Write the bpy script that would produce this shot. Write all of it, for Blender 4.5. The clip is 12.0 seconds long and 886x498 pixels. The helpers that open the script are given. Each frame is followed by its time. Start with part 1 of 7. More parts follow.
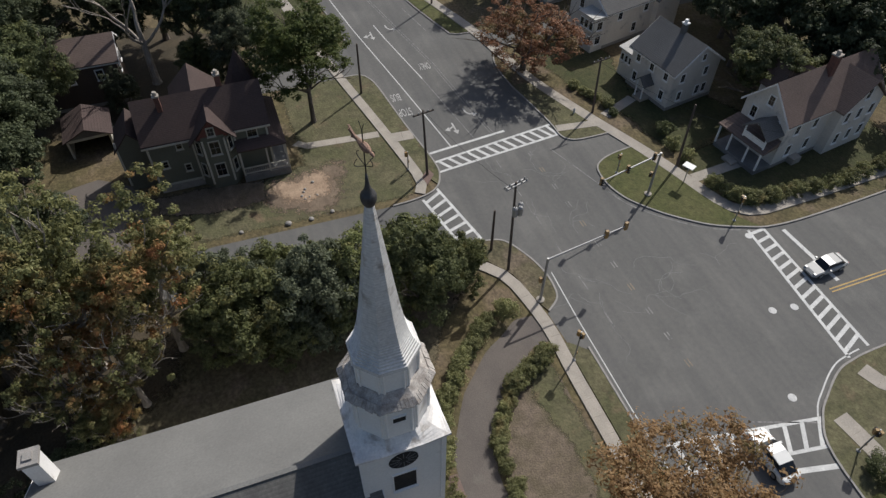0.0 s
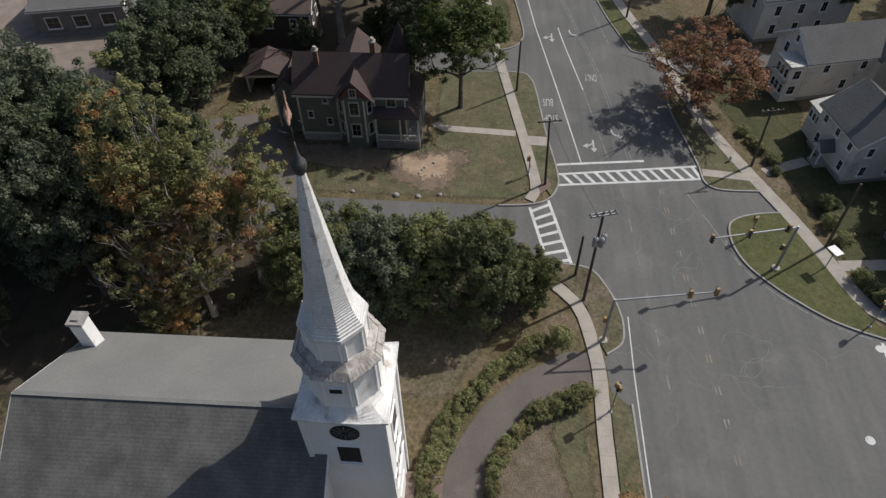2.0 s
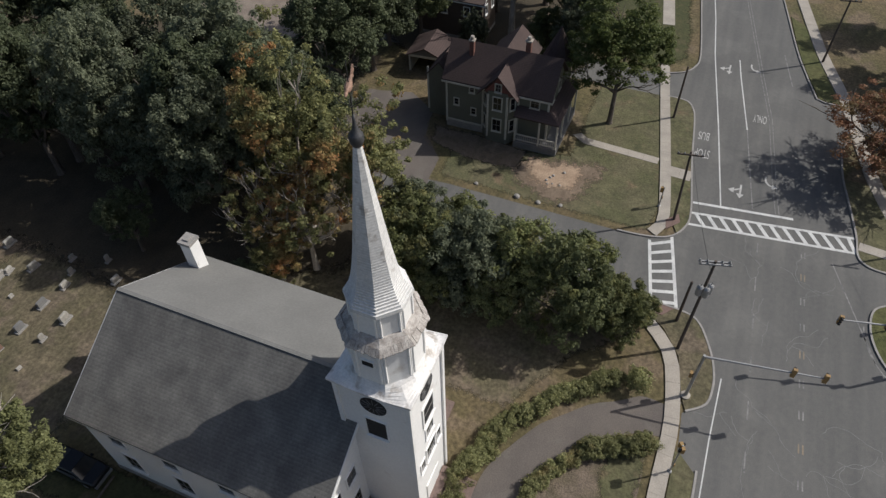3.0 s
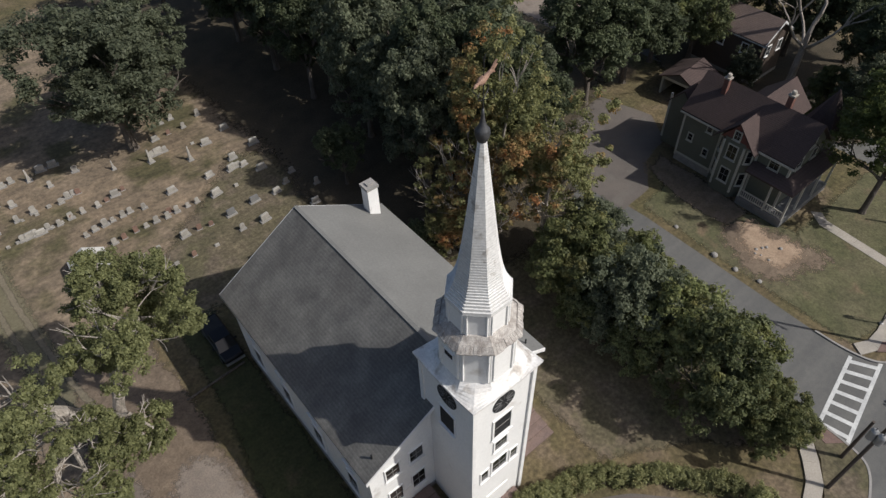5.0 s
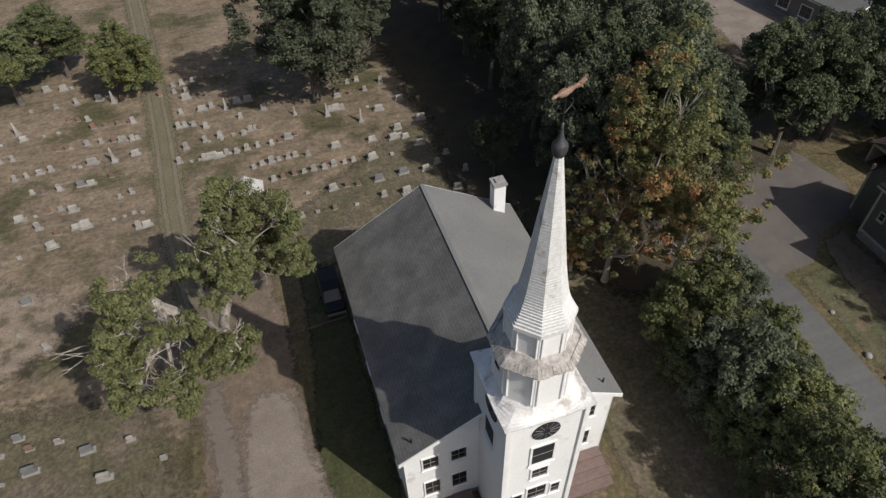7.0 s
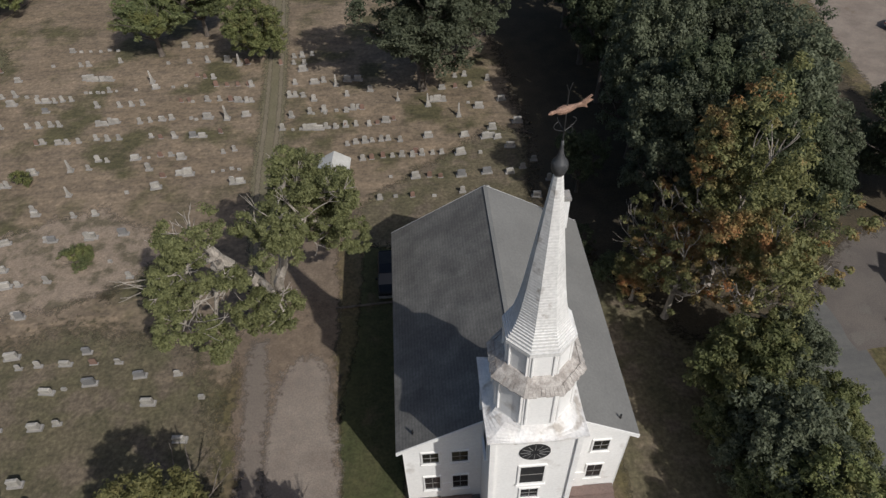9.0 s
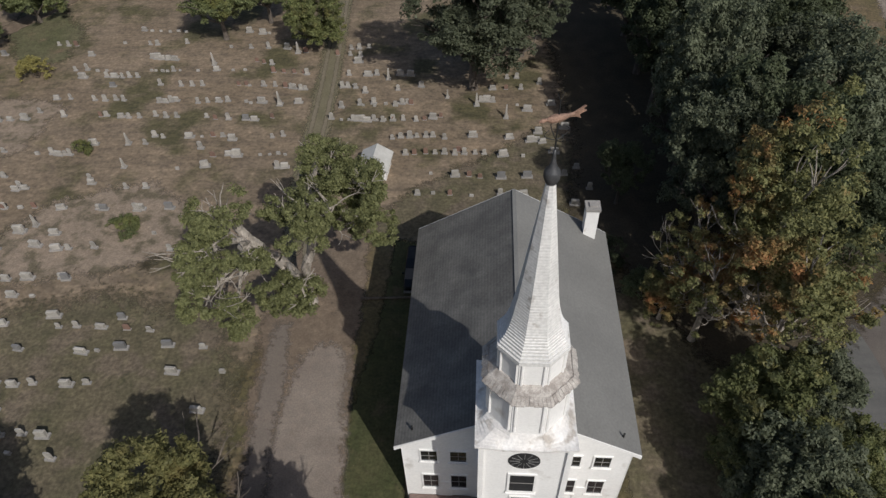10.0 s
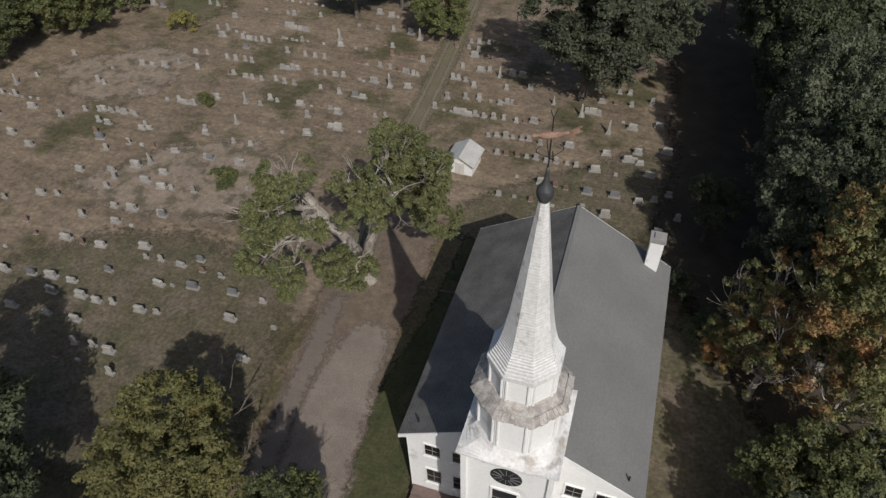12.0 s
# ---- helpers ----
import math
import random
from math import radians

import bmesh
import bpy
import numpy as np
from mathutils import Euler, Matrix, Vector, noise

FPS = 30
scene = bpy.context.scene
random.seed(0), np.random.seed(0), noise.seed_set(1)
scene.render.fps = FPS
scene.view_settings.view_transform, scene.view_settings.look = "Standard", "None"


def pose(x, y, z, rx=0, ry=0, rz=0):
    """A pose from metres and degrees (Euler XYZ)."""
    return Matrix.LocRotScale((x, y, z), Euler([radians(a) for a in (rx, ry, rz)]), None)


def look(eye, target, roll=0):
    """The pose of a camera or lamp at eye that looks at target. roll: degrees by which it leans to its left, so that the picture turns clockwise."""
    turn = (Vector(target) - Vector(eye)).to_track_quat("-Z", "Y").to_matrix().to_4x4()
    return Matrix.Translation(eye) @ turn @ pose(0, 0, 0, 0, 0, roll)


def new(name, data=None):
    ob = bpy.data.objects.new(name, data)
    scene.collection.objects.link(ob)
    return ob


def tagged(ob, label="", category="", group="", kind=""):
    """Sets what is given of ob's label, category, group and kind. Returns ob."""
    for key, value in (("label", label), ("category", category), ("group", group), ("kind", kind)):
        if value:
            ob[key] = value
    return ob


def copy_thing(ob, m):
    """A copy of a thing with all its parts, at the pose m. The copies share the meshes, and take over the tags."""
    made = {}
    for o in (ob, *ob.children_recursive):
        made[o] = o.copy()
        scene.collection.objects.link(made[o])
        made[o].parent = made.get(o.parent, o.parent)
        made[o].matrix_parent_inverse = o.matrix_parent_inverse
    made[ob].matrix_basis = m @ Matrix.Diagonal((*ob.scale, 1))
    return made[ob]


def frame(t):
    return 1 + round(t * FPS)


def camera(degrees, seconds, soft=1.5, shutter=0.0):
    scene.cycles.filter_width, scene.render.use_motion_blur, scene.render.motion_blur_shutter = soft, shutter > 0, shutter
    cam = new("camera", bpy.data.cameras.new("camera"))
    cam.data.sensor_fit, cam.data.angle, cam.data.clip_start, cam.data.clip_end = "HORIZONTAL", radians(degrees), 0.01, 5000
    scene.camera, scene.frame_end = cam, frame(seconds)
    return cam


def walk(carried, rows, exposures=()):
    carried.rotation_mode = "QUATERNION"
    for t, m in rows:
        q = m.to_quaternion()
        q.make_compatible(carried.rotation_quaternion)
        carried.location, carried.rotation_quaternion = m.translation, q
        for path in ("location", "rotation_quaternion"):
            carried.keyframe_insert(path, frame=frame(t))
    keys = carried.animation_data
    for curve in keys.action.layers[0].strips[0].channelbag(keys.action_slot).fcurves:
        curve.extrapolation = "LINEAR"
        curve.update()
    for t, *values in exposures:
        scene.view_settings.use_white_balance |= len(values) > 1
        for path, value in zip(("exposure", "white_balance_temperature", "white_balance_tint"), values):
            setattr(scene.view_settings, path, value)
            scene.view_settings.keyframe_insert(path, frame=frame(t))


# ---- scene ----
cam = camera(67.8, 12.0, soft=1.4)
PATH = [
    (0, (-18.323, 2.819, 50.844), (-17.062, 2.348, 49.366), 0.8),
    (0.5, (-18.921, 0.791, 50.847), (-17.631, 0.411, 49.367), 0.3),
    (1, (-19.459, -1.886, 50.803), (-18.136, -2.122, 49.321), -0.1),
    (1.5, (-19.803, -4.994, 50.708), (-18.462, -5.077, 49.227), -0.5),
    (2, (-19.742, -8.13, 50.563), (-18.4, -8.029, 49.084), -1.0),
    (2.5, (-19.282, -10.882, 50.408), (-17.966, -10.591, 48.93), -1.4),
    (3, (-18.566, -12.833, 50.266), (-17.327, -12.29, 48.792), -1.6),
    (3.5, (-17.685, -14.224, 50.158), (-16.58, -13.435, 48.69), -2.1),
    (3.7, (-17.301, -14.645, 50.135), (-16.241, -13.8, 48.664), -2.0),
    (5.5, (-13.673, -17.57, 49.735), (-12.92, -16.428, 48.276), -2.2),
    (6, (-12.59, -18.113, 49.597), (-11.945, -16.904, 48.14), -2.2),
    (6.5, (-11.379, -18.564, 49.413), (-10.867, -17.288, 47.96), -2.5),
    (7, (-10.19, -19.005, 49.325), (-9.801, -17.684, 47.875), -2.5),
    (9, (-5.27, -20.054, 49.261), (-5.215, -18.669, 47.819), -2.3),
    (9.5, (-3.913, -20.129, 49.27), (-3.945, -18.742, 47.829), -2.3),
    (10, (-2.567, -20.082, 49.267), (-2.683, -18.699, 47.827), -2.3),
    (10.5, (-1.254, -19.944, 49.257), (-1.455, -18.57, 47.817), -2.3),
    (11, (0.017, -19.774, 49.232), (-0.27, -18.414, 47.794), -2.3),
    (11.5, (1.172, -19.517, 49.223), (0.802, -18.176, 47.786), -2.1),
    (12, (2.347, -19.131, 49.188), (1.89, -17.816, 47.752), -1.9),
]
UNIT = 1.15  # metres to one unit of the plan
walk(cam, [(t, look(eye, target, roll)) for t, eye, target, roll in PATH],
     [(0, 0.24, 6250, 10), (3.5, 0.22, 6250, 10), (5.5, 0.27, 6250, 10), (7, 0.19, 6300, 10), (9.5, -0.01, 6200, 10), (12, -0.1, 6200, 10)])

# ---- world, sun, exposure ----
SUN = Vector((0.42, -0.598, 0.68)).normalized()
world = bpy.data.worlds.new("world")
scene.world = world
world.use_nodes = True
sky = world.node_tree.nodes.new("ShaderNodeTexSky")
sky.sky_type, sky.sun_disc = "NISHITA", False
sky.sun_elevation, sky.sun_rotation = math.asin(SUN.z), math.atan2(SUN.x, SUN.y)
sky.air_density, sky.dust_density = 1.0, 3.0
back = world.node_tree.nodes["Background"]
back.inputs["Strength"].default_value = 0.07
world.node_tree.links.new(sky.outputs[0], back.inputs[0])
sun = new("sun", bpy.data.lights.new("sun", "SUN"))
sun.data.energy, sun.data.angle, sun.data.color = 3.12, radians(0.55), (1.0, 0.95, 0.87)
sun.matrix_world = look(SUN * 80, (0, 0, 0))

# ---- materials ----


def nodes_of(m):
    m.use_nodes = True
    t = m.node_tree
    return t, t.nodes["Principled BSDF"]


def link(t, a, b):
    t.links.new(a, b)


def mixrgb(t, fac, a, b, blend="MIX"):
    n = t.nodes.new("ShaderNodeMix")
    n.data_type, n.blend_type = "RGBA", blend
    if hasattr(fac, "is_linked"):
        link(t, fac, n.inputs["Factor"])
    else:
        n.inputs["Factor"].default_value = fac
    for k, v in ((6, a), (7, b)):
        if hasattr(v, "is_linked"):
            link(t, v, n.inputs[k])
        else:
            n.inputs[k].default_value = (*v, 1)
    return n.outputs[2]


def noise_fac(t, scale, detail=4.0, lo=0.35, hi=0.65, stretch=(1, 1, 1), rough=0.55):
    """World-space noise as a 0..1 factor."""
    g = t.nodes.new("ShaderNodeNewGeometry")
    mp = t.nodes.new("ShaderNodeMapping")
    mp.inputs["Scale"].default_value = stretch
    link(t, g.outputs["Position"], mp.inputs["Vector"])
    n = t.nodes.new("ShaderNodeTexNoise")
    n.inputs["Scale"].default_value, n.inputs["Detail"].default_value = scale, detail
    n.inputs["Roughness"].default_value = rough
    link(t, mp.outputs[0], n.inputs["Vector"])
    r = t.nodes.new("ShaderNodeMapRange")
    r.inputs[1].default_value, r.inputs[2].default_value = lo, hi
    link(t, n.outputs["Fac"], r.inputs[0])
    return r.outputs[0]


def bump(t, bsdf, fac, strength, dist):
    b = t.nodes.new("ShaderNodeBump")
    b.inputs["Strength"].default_value, b.inputs["Distance"].default_value = strength, dist
    link(t, fac, b.inputs["Height"])
    link(t, b.outputs[0], bsdf.inputs["Normal"])


def wave_fac(t, scale, axis="Z", coord="Position"):
    g = t.nodes.new("ShaderNodeNewGeometry")
    w = t.nodes.new("ShaderNodeTexWave")
    w.wave_type, w.bands_direction, w.wave_profile = "BANDS", axis, "SAW"
    w.inputs["Scale"].default_value = scale
    w.inputs["Distortion"].default_value = 0.15
    link(t, g.outputs["Position"], w.inputs["Vector"])
    return w.outputs["Fac"]


def mat(name, c1, c2=None, big=0.3, fine=6.0, rough=0.8, amount=0.35, metal=0.0, lump=0.3, dist=0.02, stain=None, stain_scale=0.8, stain_lo=0.55, stretch=(1, 1, 1)):
    """Two colours mixed by broad noise, darkened a little by fine grain, with fine relief and optional stains."""
    m = bpy.data.materials.new(name)
    t, p = nodes_of(m)
    c2 = c2 or tuple(v * 0.8 for v in c1)
    col = mixrgb(t, noise_fac(t, big, 3.0, stretch=stretch), c1, c2)
    if stain:
        col = mixrgb(t, noise_fac(t, stain_scale, 5.0, stain_lo, stain_lo + 0.12, stretch=stretch), col, stain)
    f = noise_fac(t, fine, 5.0, 0.25, 0.75, stretch=stretch)
    col = mixrgb(t, amount, col, mixrgb(t, f, (0.45, 0.45, 0.45), (1.5, 1.5, 1.5)), "MULTIPLY")
    link(t, col, p.inputs["Base Color"])
    p.inputs["Roughness"].default_value, p.inputs["Metallic"].default_value = rough, metal
    p.inputs["Specular IOR Level"].default_value = 0.3
    if lump:
        bump(t, p, f, lump, dist)
    return m


def streaks(m, stretch, scale, lo, hi):
    """Long faint streaks over a surface: wheel wear, weathering."""
    t, p = nodes_of(m)
    a = p.inputs["Base Color"].links[0].from_socket
    f = noise_fac(t, scale, 4.0, 0.3, 0.7, stretch=stretch)
    link(t, mixrgb(t, 1.0, a, mixrgb(t, f, (lo, lo, lo), (hi, hi * 0.985, hi * 0.96)), "MULTIPLY"), p.inputs["Base Color"])
    return m


def lined(name, c1, c2, scale, axis="Z", rough=0.7, depth=0.5, dist=0.02, **kw):
    """A coursed surface (clapboard, shingle courses): bands cut in relief."""
    m = mat(name, c1, c2, rough=rough, lump=0, **kw)
    t, p = nodes_of(m)
    bump(t, p, wave_fac(t, scale, axis), depth, dist)
    return m


def leaf_mat(name, greens, turned=None, patch=0.25, lo=0.55, hi=0.68):
    """Leaves: two greens by leaf, shifted by tree, with broad patches of turned colour."""
    m = bpy.data.materials.new(name)
    t, p = nodes_of(m)
    g = t.nodes.new("ShaderNodeNewGeometry")
    col = mixrgb(t, g.outputs["Random Per Island"], *greens)
    oi = t.nodes.new("ShaderNodeObjectInfo")
    hs = t.nodes.new("ShaderNodeHueSaturation")
    mr = t.nodes.new("ShaderNodeMapRange")
    mr.inputs[3].default_value, mr.inputs[4].default_value = 0.75, 1.25
    link(t, oi.outputs["Random"], mr.inputs[0])
    link(t, mr.outputs[0], hs.inputs["Value"])
    link(t, col, hs.inputs["Color"])
    col = hs.outputs[0]
    if turned:
        a, b = turned
        c = mixrgb(t, noise_fac(t, 0.9, 2.0, 0.4, 0.6), a, b)
        col = mixrgb(t, noise_fac(t, patch, 4.0, lo, hi), col, c)
    col = mixrgb(t, 0.5, col, mixrgb(t, noise_fac(t, 1.2, 3.0, 0.3, 0.7), (0.5, 0.5, 0.5), (1.5, 1.5, 1.5)), "MULTIPLY")
    link(t, col, p.inputs["Base Color"])
    p.inputs["Roughness"].default_value = 0.6
    p.inputs["Specular IOR Level"].default_value = 0.25
    tr = t.nodes.new("ShaderNodeBsdfTranslucent")
    link(t, col, tr.inputs[0])
    mx = t.nodes.new("ShaderNodeMixShader")
    mx.inputs[0].default_value = 0.42
    out = t.nodes["Material Output"]
    link(t, p.outputs[0], mx.inputs[1])
    link(t, tr.outputs[0], mx.inputs[2])
    link(t, mx.outputs[0], out.inputs[0])
    return m


def glass(name, c=(0.012, 0.014, 0.016), rough=0.08):
    m = bpy.data.materials.new(name)
    t, p = nodes_of(m)
    p.inputs["Base Color"].default_value = (*c, 1)
    p.inputs["Roughness"].default_value = rough
    p.inputs["Specular IOR Level"].default_value = 0.5
    return m


